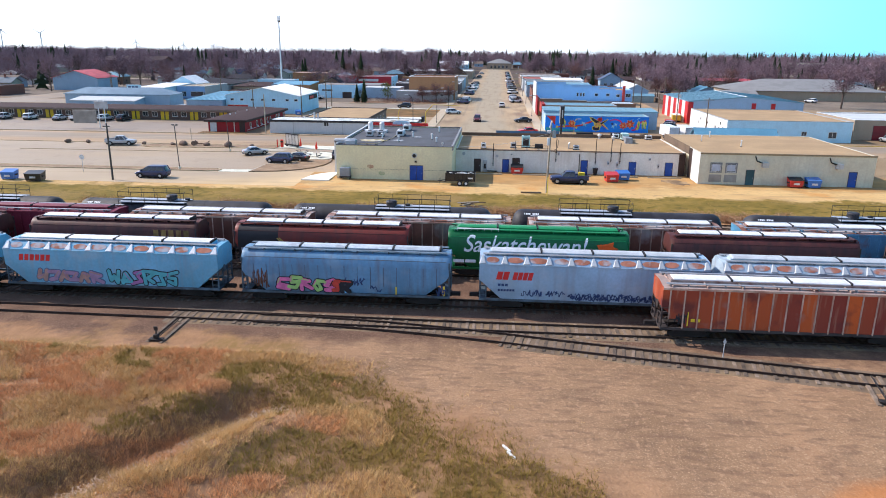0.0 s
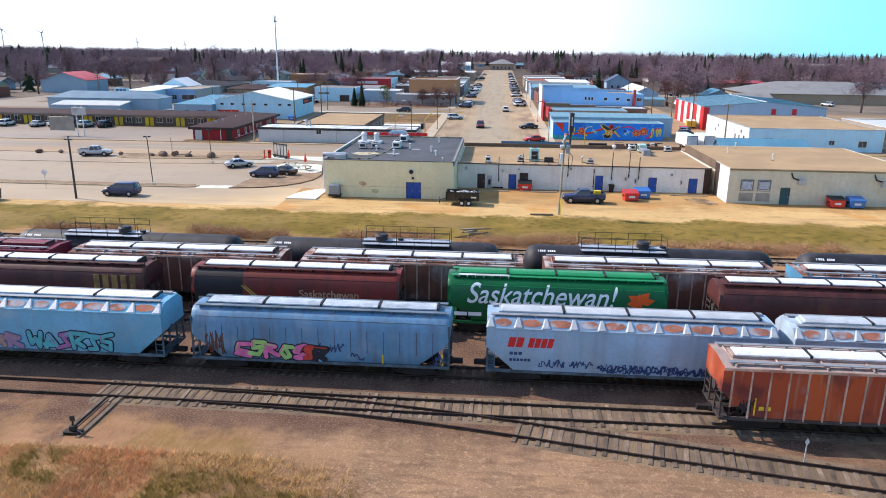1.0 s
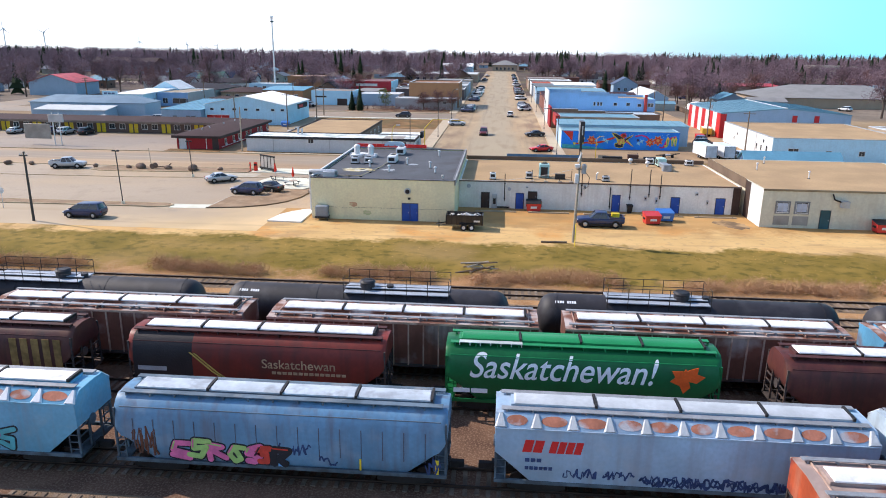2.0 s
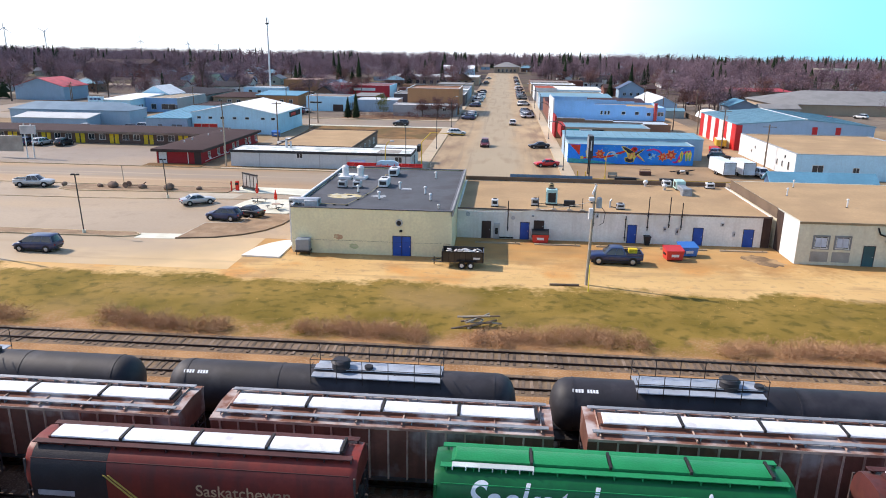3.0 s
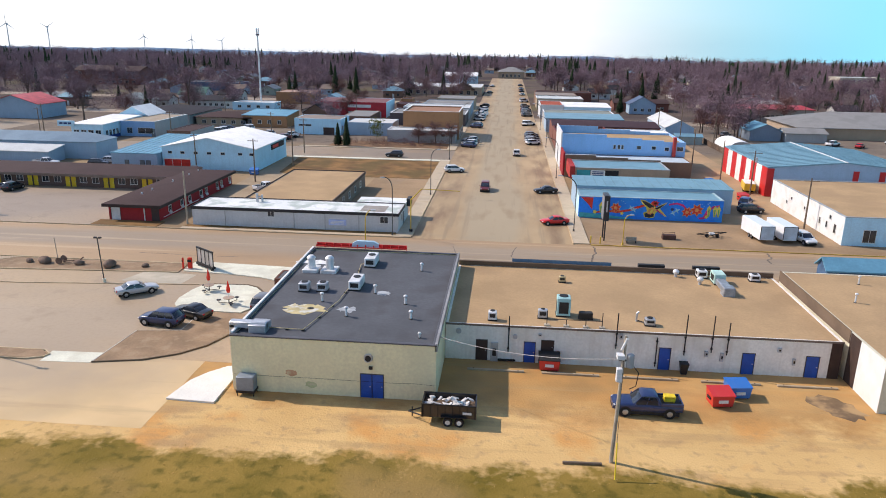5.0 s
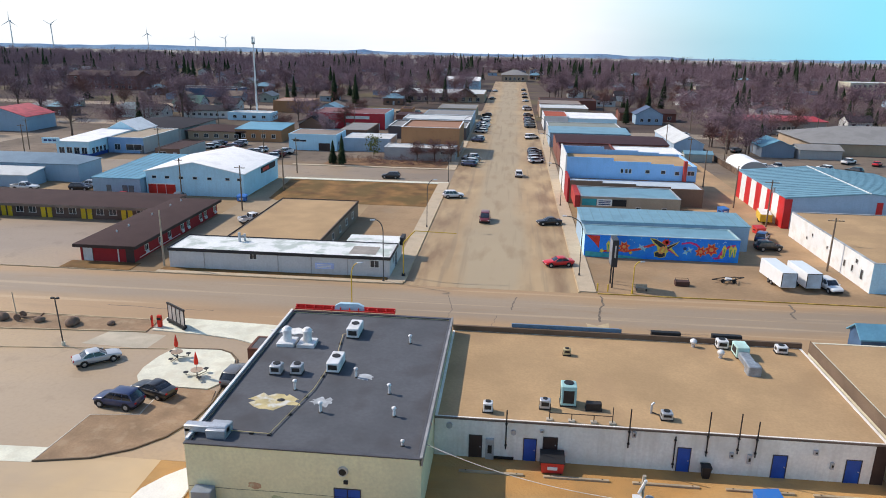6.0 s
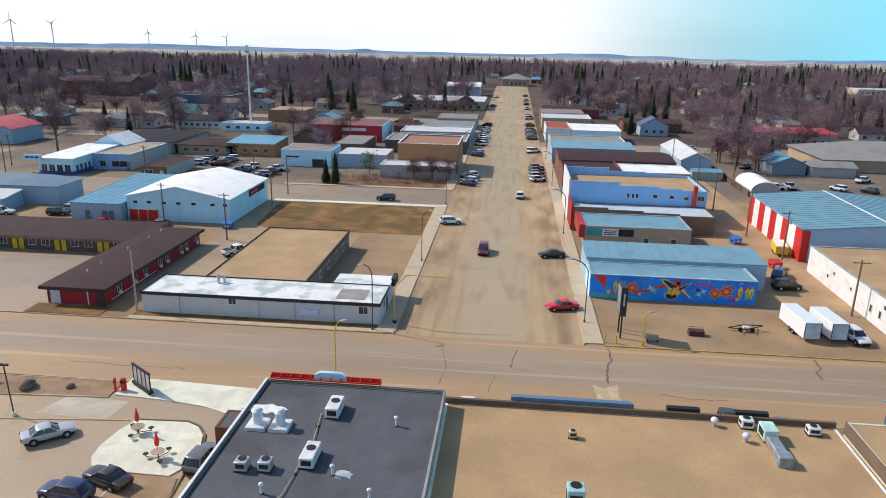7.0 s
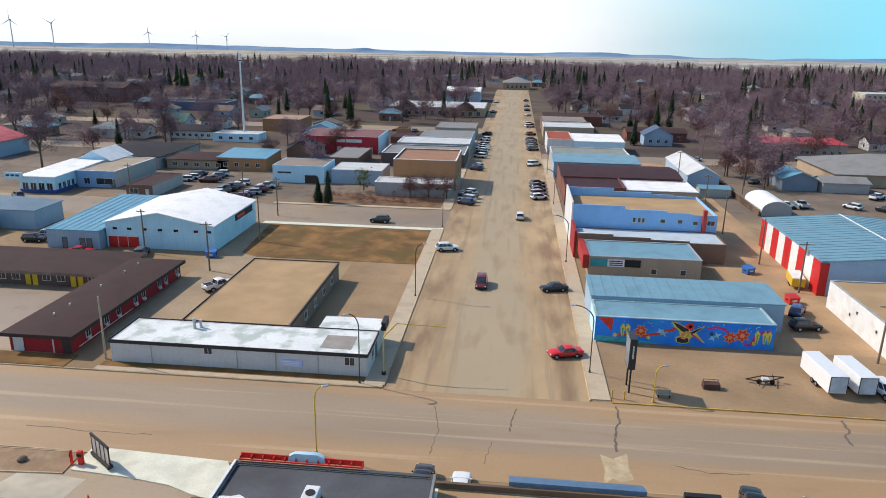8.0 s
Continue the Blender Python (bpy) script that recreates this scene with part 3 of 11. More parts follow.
slab("pavement_east_lot", 9.2, 60, 160.8, 178, -0.2, 0.01, mat("sandy_lot", (0.335, 0.222, 0.125), 0.95, vary=0.18, scale=0.12, fine=2.0, stain=(0.30, 0.22, 0.14), stain_scale=0.15), "sandy gravel lot before the painted wall", "parking lot")
slab("pavement_east_yard", 36, 52, 178, 330, -0.2, 0.008, mat("sandy_yard", (0.43, 0.275, 0.15), 0.95, vary=0.18, scale=0.12, fine=2.0, stain=(0.33, 0.24, 0.15), stain_scale=0.15), "orange sandy back lane behind the shops", "lane")
# pavements with kerbs
slab("pavement_west", SL - 2.6, SL - 0.16, 161.5, 233.6, -0.1, 0.15, M_WALK, "pale concrete sidewalk along the main street", "sidewalk")
kerb_line("kerb_west", [(SL - 0.08, 161.2), (SL - 0.08, 233.9)], M_KERB, "worn sand-coloured concrete kerb", h=0.17)
slab("pavement_east", SR + 0.16, SR + 2.5, 161.0, 330.0, -0.1, 0.15, M_WALK, "pale concrete sidewalk in front of the shops", "sidewalk")
kerb_line("kerb_east", [(SR + 0.08, 160.7), (SR + 0.08, 330)], M_KERB, "worn yellowish concrete kerb", h=0.17)
slab("pavement_west_north", SL - 2.6, SL - 0.16, 252.4, 395.5, -0.1, 0.15, M_WALK, "grey concrete sidewalk in front of the shops", "sidewalk")
kerb_line("kerb_west_north", [(SL - 0.08, 252), (SL - 0.08, 396)], M_KERB, "worn concrete kerb", h=0.17)
slab("pavement_lot_north", -56, SL - 0.2, 232.4, 234.3, -0.1, 0.14, M_CONC, "bright concrete sidewalk beside the vacant lot", "sidewalk")
slab("pavement_second_north", -60, SL - 0.2, 251.5, 253.0, -0.1, 0.14, M_WALK, "concrete sidewalk on the far side of the street", "sidewalk")
slab("pavement_office", -52.5, SL - 0.2, 160.75, 161.7, -0.1, 0.13, M_WALK, "concrete sidewalk before the white office", "sidewalk")
kerb_line("kerb_cross_west", [(-130, 160.6), (-57, 160.6), (-53, 160.6), (-17.2, 160.6), (-16.1, 161.0), (SL - 0.1, 162.0)], M_KERB, "sand-coloured kerb along the cross street")
kerb_line("kerb_cross_east", [(11.3, 160.55), (120, 160.55)], M_YKERB, "yellow painted kerb along the gravel lot")
kerb_line("kerb_yard_south", [(-24, 143.5), (-130, 143.5)], M_KERB, "low kerb between lot and street", h=0.12)
# vacant lot
vac = mat("vacant_lot_grass", (0.215, 0.112, 0.036), 0.95, vary=0.4, scale=0.25, fine=2.0, bump=0.3, stain=(0.120, 0.078, 0.022), stain_amount=0.8, stain_scale=0.16, stain_cut=0.46)
path_slab("ground_vacant_lot", [(-52.5, 211), (-49, 208.8), (-17.6, 208.6), (-17.9, 232.4), (-54.2, 232.4)], -0.1, 0.05, vac, "vacant lot of brown and olive dry grass", "grass lot")
# the lot's island strip, pads and drive-through kerbs
dirtpad = mat("brown_gravel_bed", (0.30, 0.20, 0.12), 0.95, vary=0.2, scale=0.4, fine=5.0, bump=0.3, stain=(0.38, 0.28, 0.18))
path_slab("ground_island", [(-69.5, 139.4), (-67, 138.4), (-43, 139.9), (-43.2, 143.2), (-67, 142.8), (-69.4, 141.4)], -0.1, 0.11, dirtpad, "brown gravel island with boulders", "planting bed")
path_slab("ground_south_bed", [(-90, 113.4), (-45.4, 113.8), (-44.0, 114.6), (-45.2, 115.6), (-90, 115.3)], -0.1, 0.11, dirtpad, "brown gravel strip by the parking lot", "planting bed")
path_slab("ground_corner_bed", [(-39.1, 113.8), (-34.9, 114.8), (-32.2, 116.4), (-30.3, 118.6), (-29.1, 121.6), (-28.8, 124.6), (-29.3, 127.0), (-34.4, 127.1), (-34.3, 121.7), (-38.7, 121.2)], -0.1, 0.09, dirtpad, "brown gravel corner bed", "planting bed")
path_slab("pavement_drive", [(-44.0, 113.4), (-39.3, 113.6), (-38.8, 115.8), (-44.2, 115.6)], -0.1, 0.03, M_CONC, "pale concrete drive apron", "apron")
patio = [(-38.2 + 0.3 * math.cos(a), 130.0 + 0.3 * math.sin(a)) for a in (math.pi * 1.2,)]
patio += [(-38.4, 129.0), (-37.7, 127.9), (-36.6, 127.3), (-30.2, 127.2), (-29.6, 128.2), (-29.3, 130.0), (-29.4, 132.0), (-30.0, 133.9), (-31.1, 135.3), (-32.5, 136.0), (-37.7, 135.7), (-38.4, 133.6), (-38.7, 130.8)]
path_slab("pavement_patio", patio[1:], -0.1, 0.13, M_CONC, "cream concrete patio pad with rounded corners", "patio")
path_slab("pavement_menu_pad", [(-42.6, 140.4), (-36.5, 139.9), (-32.2, 139.2), (-29.4, 138.1), (-27.4, 137.6), (-27.3, 142.2), (-28.2, 143.6), (-42.6, 144.4)], -0.1, 0.13, M_CONC, "cream concrete pad by the menu board", "pad")
path_slab("pavement_concrete_patch", [(-48.6, 135.9), (-40.8, 135.4), (-40.3, 139.2), (-47.2, 139.9)], -0.1, 0.022, mat("worn_concrete", (0.50, 0.44, 0.34), 0.9, vary=0.15, scale=0.4), "worn concrete patch in the drive lane", "pad")
# kerb coloured dark for its shaded outer face and cast line
kerb_line("kerb_corner", [(-39.2, 113.7), (-34.8, 114.7), (-32.1, 116.3), (-30.2, 118.5), (-29.0, 121.6), (-28.7, 124.6), (-29.0, 127.4), (-29.1, 130.0), (-29.2, 132.1), (-29.8, 134.0), (-31.0, 135.5), (-32.4, 136.2), (-37.6, 135.9)], mat("shade_dark_kerb", (0.16, 0.115, 0.075), 0.9, vary=0.25, scale=0.6), "worn concrete kerb curving round the bed, darkened for its shade")
kerb_line("kerb_south_bed", [(-90, 113.2), (-45.6, 113.6), (-44.2, 114.2), (-44.0, 114.8), (-44.9, 115.6), (-90, 115.5)], M_KERB, "concrete kerb round the gravel strip")
kerb_line("kerb_island", [(-43, 139.8), (-67, 138.2), (-69.4, 139.2), (-69.7, 140.6), (-67, 142.9), (-43, 143.3)], M_KERB, "concrete kerb round the boulder island")
kerb_line("kerb_lane", [(-90, 133.0), (-60, 133.5), (-38.4, 135.7)], M_KERB, "low concrete kerb of the drive lane", h=0.1)
path_slab("pavement_corner_ramp", [(-29.2, 107.8), (-25.0, 107.6), (-25.0, 114.6), (-26.4, 114.2), (-27.6, 112.9), (-28.6, 111.2)], -0.1, 0.16, mat("white_ramp", (0.80, 0.77, 0.70), 0.8, vary=0.06, scale=0.5), "bright white concrete ramp beside the cream building", "ramp")

kerb_line("kerb_bed_edge", [(-39.2, 113.9), (-38.75, 121.2), (-34.35, 121.8), (-34.4, 127.1)], mat("pale_line_kerb", (0.62, 0.58, 0.50), 0.85, vary=0.15), "thin pale kerb edging the gravel bed", w=0.12, h=0.10)
slab("ground_office_verge", -52.3, -18.5, 161.72, 163.15, -0.1, 0.10, vac, "strip of brown dry grass before the white office", "grass strip")
slab("ground_motel_verge", -67.5, -56.6, 161.0, 164.3, -0.1, 0.08, vac, "strip of dry grass before the motel's end", "grass strip")
# ---------------------------------------------------------------- rail tracks
M_RAIL = mat("rusty_rail", (0.055, 0.034, 0.026), 0.55, 0.3, vary=0.3, scale=1.0, fine=6.0, bump=0.1)
M_TIE = mat("weathered_tie", (0.195, 0.142, 0.102), 0.92, vary=0.35, scale=1.2, fine=10.0, bump=0.35, stain=(0.17, 0.125, 0.095), stain_scale=1.5, rand=0.45)
M_STEEL = mat("dark_steel", (0.035, 0.03, 0.028), 0.6, 0.2, vary=0.3, scale=1.0, fine=8.0)
RAIL_OUT = [(-0.07, 0.0), (0.07, 0.0), (0.07, 0.02), (0.015, 0.045), (0.015, 0.125), (0.037, 0.135), (0.037, 0.17), (-0.037, 0.17), (-0.037, 0.135), (-0.015, 0.125), (-0.015, 0.045), (-0.07, 0.02)]
TIE_ME = MB().box(-0.115, 0.115, -1.3, 1.3, -0.12, 0.055, c=0.012).mesh("tie", M_TIE, 0)


M_CRIB = mat("crib_ballast", (0.205, 0.142, 0.092), 0.95, vary=0.25, scale=0.5, fine=14.0, bump=0.5, stain=(0.30, 0.20, 0.10), stain_scale=0.4, stain_amount=0.6)


def run_rail(mb, pts, off):
    """Pushes the rail's section along a plan line, off to one side of it."""
    rings = []
    for i, (x, y) in enumerate(pts):
        a, b = pts[max(0, i - 1)], pts[min(len(pts) - 1, i + 1)]
        d = Vector((b[0] - a[0], b[1] - a[1])).normalized()
        px, py = x - d.y * off, y + d.x * off
        rings.append([(px - d.y * u, py + d.x * u, 0.042 + v * 0.78) for u, v in RAIL_OUT])
    mb.loft(rings)


def rail_track(line, tie_from, tie_to, singly, label, rng):
    """line: y as a function of x. Ties lie as parts where singly is set, else as one bed."""
    tr = thing("rail_track", label, "rail track", group="yard tracks", kind="structure")
    xs_ = [-95 + 2.5 * i for i in range(77)]
    for off in (-0.755, 0.755):
        mb = MB()
        pts = [(x, line(x)) for x in xs_ if x >= line.start]
        run_rail(mb, pts, off)
        mb.ob("rail", M_RAIL, tr)
    if singly:
        cb_ = MB()
        xq = [tie_from + (tie_to - tie_from) * i / 120 for i in range(121)]
        cb_.loft([[(x, line(x) - w_, h_ + 0.012 * noise.noise((x, w_, 0.0))) for w_, h_ in ((1.95, -0.05), (1.45, 0.012), (0.7, 0.018), (-0.7, 0.018), (-1.45, 0.012), (-1.95, -0.05))] for x in xq], caps=False, closed=False)
        cb_.ob("ballast_bed", M_CRIB, tr)
    n = int((tie_to - tie_from) / 0.56)
    bed = MB()
    for i in range(n):
        x = tie_from + i * 0.56 + rng.uniform(-0.06, 0.06)
        slope = (line(x + 0.5) - line(x - 0.5))
        m = pose(x, line(x) + rng.uniform(-0.07, 0.07), rng.uniform(-0.02, 0.012), rng.uniform(-0.8, 0.8), 0, math.degrees(math.atan(slope)) + rng.uniform(-2, 2))
        if singly:
            share("tie", TIE_ME, tr, m)
        else:
            bed.add([m @ Vector(v) for v in ((-.11, -1.3, -.1), (.11, -1.3, -.1), (.11, 1.3, -.1), (-.11, 1.3, -.1), (-.11, -1.3, .05), (.11, -1.3, .05), (.11, 1.3, .05), (-.11, 1.3, .05))],
                    [(4, 5, 6, 7), (0, 1, 5, 4), (1, 2, 6, 5), (2, 3, 7, 6), (3, 0, 4, 7)])
    if not singly:
        tagged(bed.ob("tie_bed", M_TIE, tr, smooth=0), kind="stuff")
    return tr


class Line:
    def __init__(self, f, start=-95):
        self.f, self.start = f, start

    def __call__(self, x):
        return self.f(x)


Y_G, Y_F, Y_E, Y_D, Y_C, Y_B, Y_A = 53.05, 57.6, 65.2, 69.4, 73.9, 81.0, 85.25


def siding(x):
    if x < -19:
        return Y_G
    if x < 1:
        return Y_G - 0.00525 * (x + 19) ** 2
    if x < 40:
        return Y_G - 2.1 - 0.205 * (x - 1) + 0.0008 * (x - 1) ** 2
    return Y_G - 2.1 - 0.205 * 39 + 0.0008 * 39 ** 2 - 0.1426 * (x - 40)


rt = random.Random(5)
rail_track(Line(lambda x: Y_A + 0.004 * -x), -62, 62, True, "rusty rail track with grey ties on orange ballast", rt)
rail_track(Line(lambda x: Y_B + 0.004 * -x), -62, 62, True, "rusty rail track with weathered ties beside the tank cars", rt)
for yy_ in (Y_C, Y_D, Y_E, Y_F):
    rail_track(Line(lambda x, y0=yy_: y0), -75, 75, False, "rail track under a standing train", rt)
rail_track(Line(lambda x: Y_G + max(0, -x - 5) * 0.012), -24, 45, True, "rusty near track with exposed ties and a turnout", rt)
rail_track(Line(siding, -19), 0.5, 46, True, "curving siding track with pale ties", rt)
# long turnout ties between the two tracks, and the switch stand's head ties
sw = thing("track_switch", "dark switch stand on two long ties by the turnout", "switch", -22.6, 51.0, 0)
MB().box(-0.9, -0.65, -2.9, 1.6, -0.1, 0.10, c=0.02).ob("long_tie", M_TIE, sw)
MB().box(0.05, 0.30, -3.0, 1.6, -0.1, 0.10, c=0.02).ob("long_tie", M_TIE, sw)
MB().box(-0.75, 0.2, -2.75, -2.35, 0.1, 0.22, c=0.02).box(-0.45, -0.1, -2.65, -2.4, 0.2, 0.5, c=0.03).ob("stand_base", M_STEEL, sw)
MB().cyl((-0.28, -2.5, 0.45), (-0.28, -2.5, 0.95), 0.05).ob("stand_post", M_STEEL, sw)
MB().box(-0.42, -0.14, -2.53, -2.47, 0.75, 1.05, c=0.02).ob("target", M_STEEL, sw)
MB().cyl((-0.28, -2.5, 0.35), (0.5, -2.9, 0.25), 0.035).ob("throw_lever", M_STEEL, sw)
MB().cyl((-0.3, -2.4, 0.16), (-0.3, 1.0, 0.16), 0.03).ob("connecting_rod", M_STEEL, sw)
sw2 = copy_thing(sw, pose(23.0, siding(23.0) - 0.5, 0, 0, 0, -12))
sw2["label"] = "dark switch stand on long ties of the siding"
sg = thing("switch_marker", "small pale marker on a thin post", "marker", 14.6, 49.2, 0)
MB().cyl((0, 0, 0), (0, 0, 1.1), 0.03, 6).ob("post", mat("pale_post", (0.5, 0.5, 0.5)), sg)
MB().add([(-.12, 0, 1.25), (0, -.02, 1.05), (.12, 0, 1.25), (0, -.02, 1.5), (0, .02, 1.26)], [(0, 1, 2, 3), (0, 4, 1), (1, 4, 2), (2, 4, 3), (3, 4, 0)]).ob("target", mat("marker_grey", (0.55, 0.58, 0.60), 0.4), sg)

# ---------------------------------------------------------------- rail cars
M_DARK = mat("grimy_underframe", (0.022, 0.018, 0.017), 0.85, vary=0.4, scale=0.8, fine=6.0)
M_WHEEL = mat("wheel_steel", (0.050, 0.040, 0.036), 0.6, 0.4, vary=0.3, scale=2.0)
RUST = (0.13, 0.045, 0.022)
M_HATCH = mat("pale_hatch_paint", (0.80, 0.80, 0.82), 0.45, vary=0.08, scale=0.8, fine=4.0, stain=(0.50, 0.46, 0.44), stain_scale=1.2, stain_cut=0.6)
M_HATCH_G = mat("grey_hatch_paint", (0.50, 0.53, 0.56), 0.5, vary=0.12, scale=0.8, fine=4.0)
M_HATCH_B = mat("blue_white_hatch_paint", (0.50, 0.56, 0.62), 0.5, vary=0.15, scale=0.8, fine=4.0, stain=(0.26, 0.27, 0.30), stain_scale=1.0, stain_cut=0.52)
M_GRATE = mat("galvanised_walkway", (0.33, 0.34, 0.36), 0.6, 0.4, vary=0.2, scale=1.0)


def bogie_mesh():
    fr = MB()
    for s in (-1, 1):
        fr.prism([(-1.35, 0.42), (-0.95, 0.36), (-0.45, 0.30), (0.45, 0.30), (0.95, 0.36), (1.35, 0.42), (1.35, 0.62), (0.6, 0.86), (-0.6, 0.86), (-1.35, 0.62)], "y", s * 1.05 - 0.07, s * 1.05 + 0.07)
    fr.box(-0.2, 0.2, -1.1, 1.1, 0.5, 0.8)
    wh = MB()
    for s in (-1, 1):
        wh.cyl((0, s * 0.72, 0.64), (0, s * 0.86, 0.64), 0.42, 16)
    wh.cyl((0, -0.8, 0.64), (0, 0.8, 0.64), 0.08, 8)
    return fr.mesh("side_frame", M_DARK), wh.mesh("wheelset", M_WHEEL)


ME_SIDE, ME_WHEELS = bogie_mesh()


def running_gear(car, length):
    for x in (2.0, length - 2.0):
        b = share("truck", ME_SIDE, car, pose(x, 0, 0))
        for dx in (-0.86, 0.86):
            share("wheelset", ME_WHEELS, b, pose(dx, 0, 0))
    for x, s in ((0, -1), (length, 1)):
        MB().box(x - 0.1 if s > 0 else x - 0.75, x + 0.75 if s > 0 else x + 0.1, -0.16, 0.16, 0.72, 1.0, c=0.03).ob("coupler", M_DARK, car)


def side_points(style):
    """Half section of the body from the sill up to the roof's edge: (half width, height)."""
    if style == "flat":
        return [(1.50, 1.05), (1.54, 1.15), (1.56, 3.72), (1.52, 3.80), (1.00, 4.28)]
    if style == "ribbed":
        return [(1.46, 1.05), (1.48, 1.15), (1.50, 3.78), (1.56, 3.82), (1.56, 3.92)]
    return [(1.38, 1.05), (1.50, 1.35), (1.56, 1.9), (1.57, 2.7), (1.53, 3.2), (1.40, 3.66), (1.16, 3.98), (0.86, 4.16)]


def hopper_body(style, length):
    half = side_points(style)
    top = {"flat": 4.32, "ribbed": 4.05, "round": 4.22}[style]

    def ring(x, lift, pull):
        pts = []
        for w, z in half:
            pts.append((w * pull, max(z, lift)))
        return [(x, -w, z) for w, z in pts] + [(x, 0, top)] + [(x, w, z) for w, z in reversed(pts)]
    mb = MB()
    if style == "round":
        rings = [ring(0.0, 2.9, 0.90), ring(0.12, 2.6, 0.97), ring(0.35, 2.3, 1), ring(1.9, 1.05, 1), ring(length / 2, 1.05, 1), ring(length - 1.9, 1.05, 1), ring(length - 0.35, 2.3, 1), ring(length - 0.12, 2.6, 0.97), ring(length, 2.9, 0.90)]
    else:
        rings = [ring(0.0, 2.55, 1), ring(1.7, 1.05, 1), ring(length / 2, 1.05, 1), ring(length - 1.7, 1.05, 1), ring(length, 2.55, 1)]
    mb.loft(rings)
    return mb


def hopper(name, label, x0, y, length, style, paint_mat, hatch_mat, roof_mat=None, hatches=4, ovals=None, rib_mat=None, end_mat=None, panel_mat=None, group="grain hopper cars"):
    car = thing(name, label, "rail car", x0, y, 0.06, group=group)
    hopper_body(style, length).ob("body", paint_mat, car)
    # slope sheets, discharge hoppers and sills
    und = MB()
    for i in range(4):
        c = length * (0.20 + 0.20 * i)
        und.loft([[(c - 1.35, -1.25, 1.06), (c + 1.35, -1.25, 1.06), (c + 1.35, 1.25, 1.06), (c - 1.35, 1.25, 1.06)],
                  [(c - 0.35, -0.55, 0.38), (c + 0.35, -0.55, 0.38), (c + 0.35, 0.55, 0.38), (c - 0.35, 0.55, 0.38)]])
    und.box(-0.1, length + 0.1, -0.28, 0.28, 0.72, 1.05)
    und.ob("discharge_hopper", M_DARK, car)
    for s in (-1, 1):
        MB().box(0.0, length, s * 1.50 - 0.06, s * 1.50 + 0.06, 0.94, 1.12).ob("side_sill", end_mat or paint_mat, car)
    running_gear(car, length)
    # end frames: posts, cross bars, ladder and brake wheel
    for x, s in ((0.06, 1), (length - 0.06, -1)):
        ef = MB()
        for w in (-1.42, -0.5, 0.5, 1.42):
            ef.box(x - 0.05, x + 0.05, w - 0.05, w + 0.05, 0.95, 3.7 if abs(w) > 1 else 2.9)
        ef.box(x - 0.05, x + 0.05, -1.47, 1.47, 0.92, 1.04)
        for z in (1.5, 1.95, 2.4, 2.85):
            ef.box(x - 0.03, x + 0.03, -1.42, -0.5, z - 0.025, z + 0.025)
            ef.box(x - 0.03, x + 0.03, 0.5, 1.42, z - 0.025, z + 0.025)
        ef.box(min(x, x + s * 0.5), max(x, x + s * 0.5), -1.42, 1.42, 1.0, 1.06)
        for w in (-1.5, 1.5):
            for k in range(4):
                ef.box(min(x, x + s * 0.45), max(x, x + s * 0.45), w - 0.02, w + 0.02, 1.35 + 0.38 * k, 1.39 + 0.38 * k)
            ef.box(x + s * 0.45 - 0.025, x + s * 0.45 + 0.025, w - 0.025, w + 0.025, 1.0, 2.75)
        ef.cyl((x - s * 0.06, -0.3, 2.4), (x - s * 0.12, -0.3, 2.4), 0.28, 12)
        ef.ob("end_frame", end_mat or paint_mat, car)
    # roof: walkways and hatch covers
    zr = {"flat": 4.34, "ribbed": 4.08, "round": 4.24}[style]
    wk = MB()
    for s in (-1, 1):
        a = 0.64 if style != "ribbed" else 1.05
        b = 0.98 if style != "ribbed" else 1.32
        wk.box(0.25, length - 0.25, min(s * a, s * b), max(s * a, s * b), zr + 0.05, zr + 0.09)
        k = 0.5
        while k < length:
            wk.box(k - 0.03, k + 0.03, min(s * a, s * b), max(s * a, s * b), zr - 0.12, zr + 0.05)
            k += 1.2
    wk.ob("running_board", M_GRATE if style == "ribbed" else roof_mat or M_GRATE, car)
    span = (length - 1.6) / hatches
    tr = MB().box(0.7, length - 0.7, -0.50, 0.50, zr - 0.25, zr + 0.12)
    tr.ob("hatch_coaming", roof_mat or paint_mat, car)
    for i in range(hatches):
        a = 0.8 + i * span + 0.05
        b = a + span - 0.10
        h = MB().loft([[(a, -0.52, zr + 0.10), (b, -0.52, zr + 0.10), (b, 0.52, zr + 0.10), (a, 0.52, zr + 0.10)],
                       [(a, -0.52, zr + 0.17), (b, -0.52, zr + 0.17), (b, 0.52, zr + 0.17), (a, 0.52, zr + 0.17)],
                       [(a + 0.06, -0.34, zr + 0.25), (b - 0.06, -0.34, zr + 0.25), (b - 0.06, 0.34, zr + 0.25), (a + 0.06, 0.34, zr + 0.25)]])
        h.ob("hatch_cover", hatch_mat, car, "pale hatch cover")
        MB().box(b - 0.02, b + 0.10, -0.60, 0.60, zr + 0.12, zr + 0.27).ob("hatch_strap", M_STEEL, car)
    if style == "ribbed":
        n = 18
        me = MB().box(-0.045, 0.045, -0.09, 0.0, 1.05, 3.80, c=0.01).mesh("rib", rib_mat or paint_mat, 0)
        for i in range(n):
            x = 0.5 + (length - 1.0) * i / (n - 1)
            lift = max(0.0, 1.5 - min(x, length - x)) * 0.9
            for s in (-1, 1):
                share("rib", me, car, pose(x, s * 1.48, 0, 0, 0, 0 if s < 0 else 180) @ Matrix.Translation((0, 0, lift)) @ Matrix.Diagonal((1, 1, 1 - lift / 3.8, 1)))
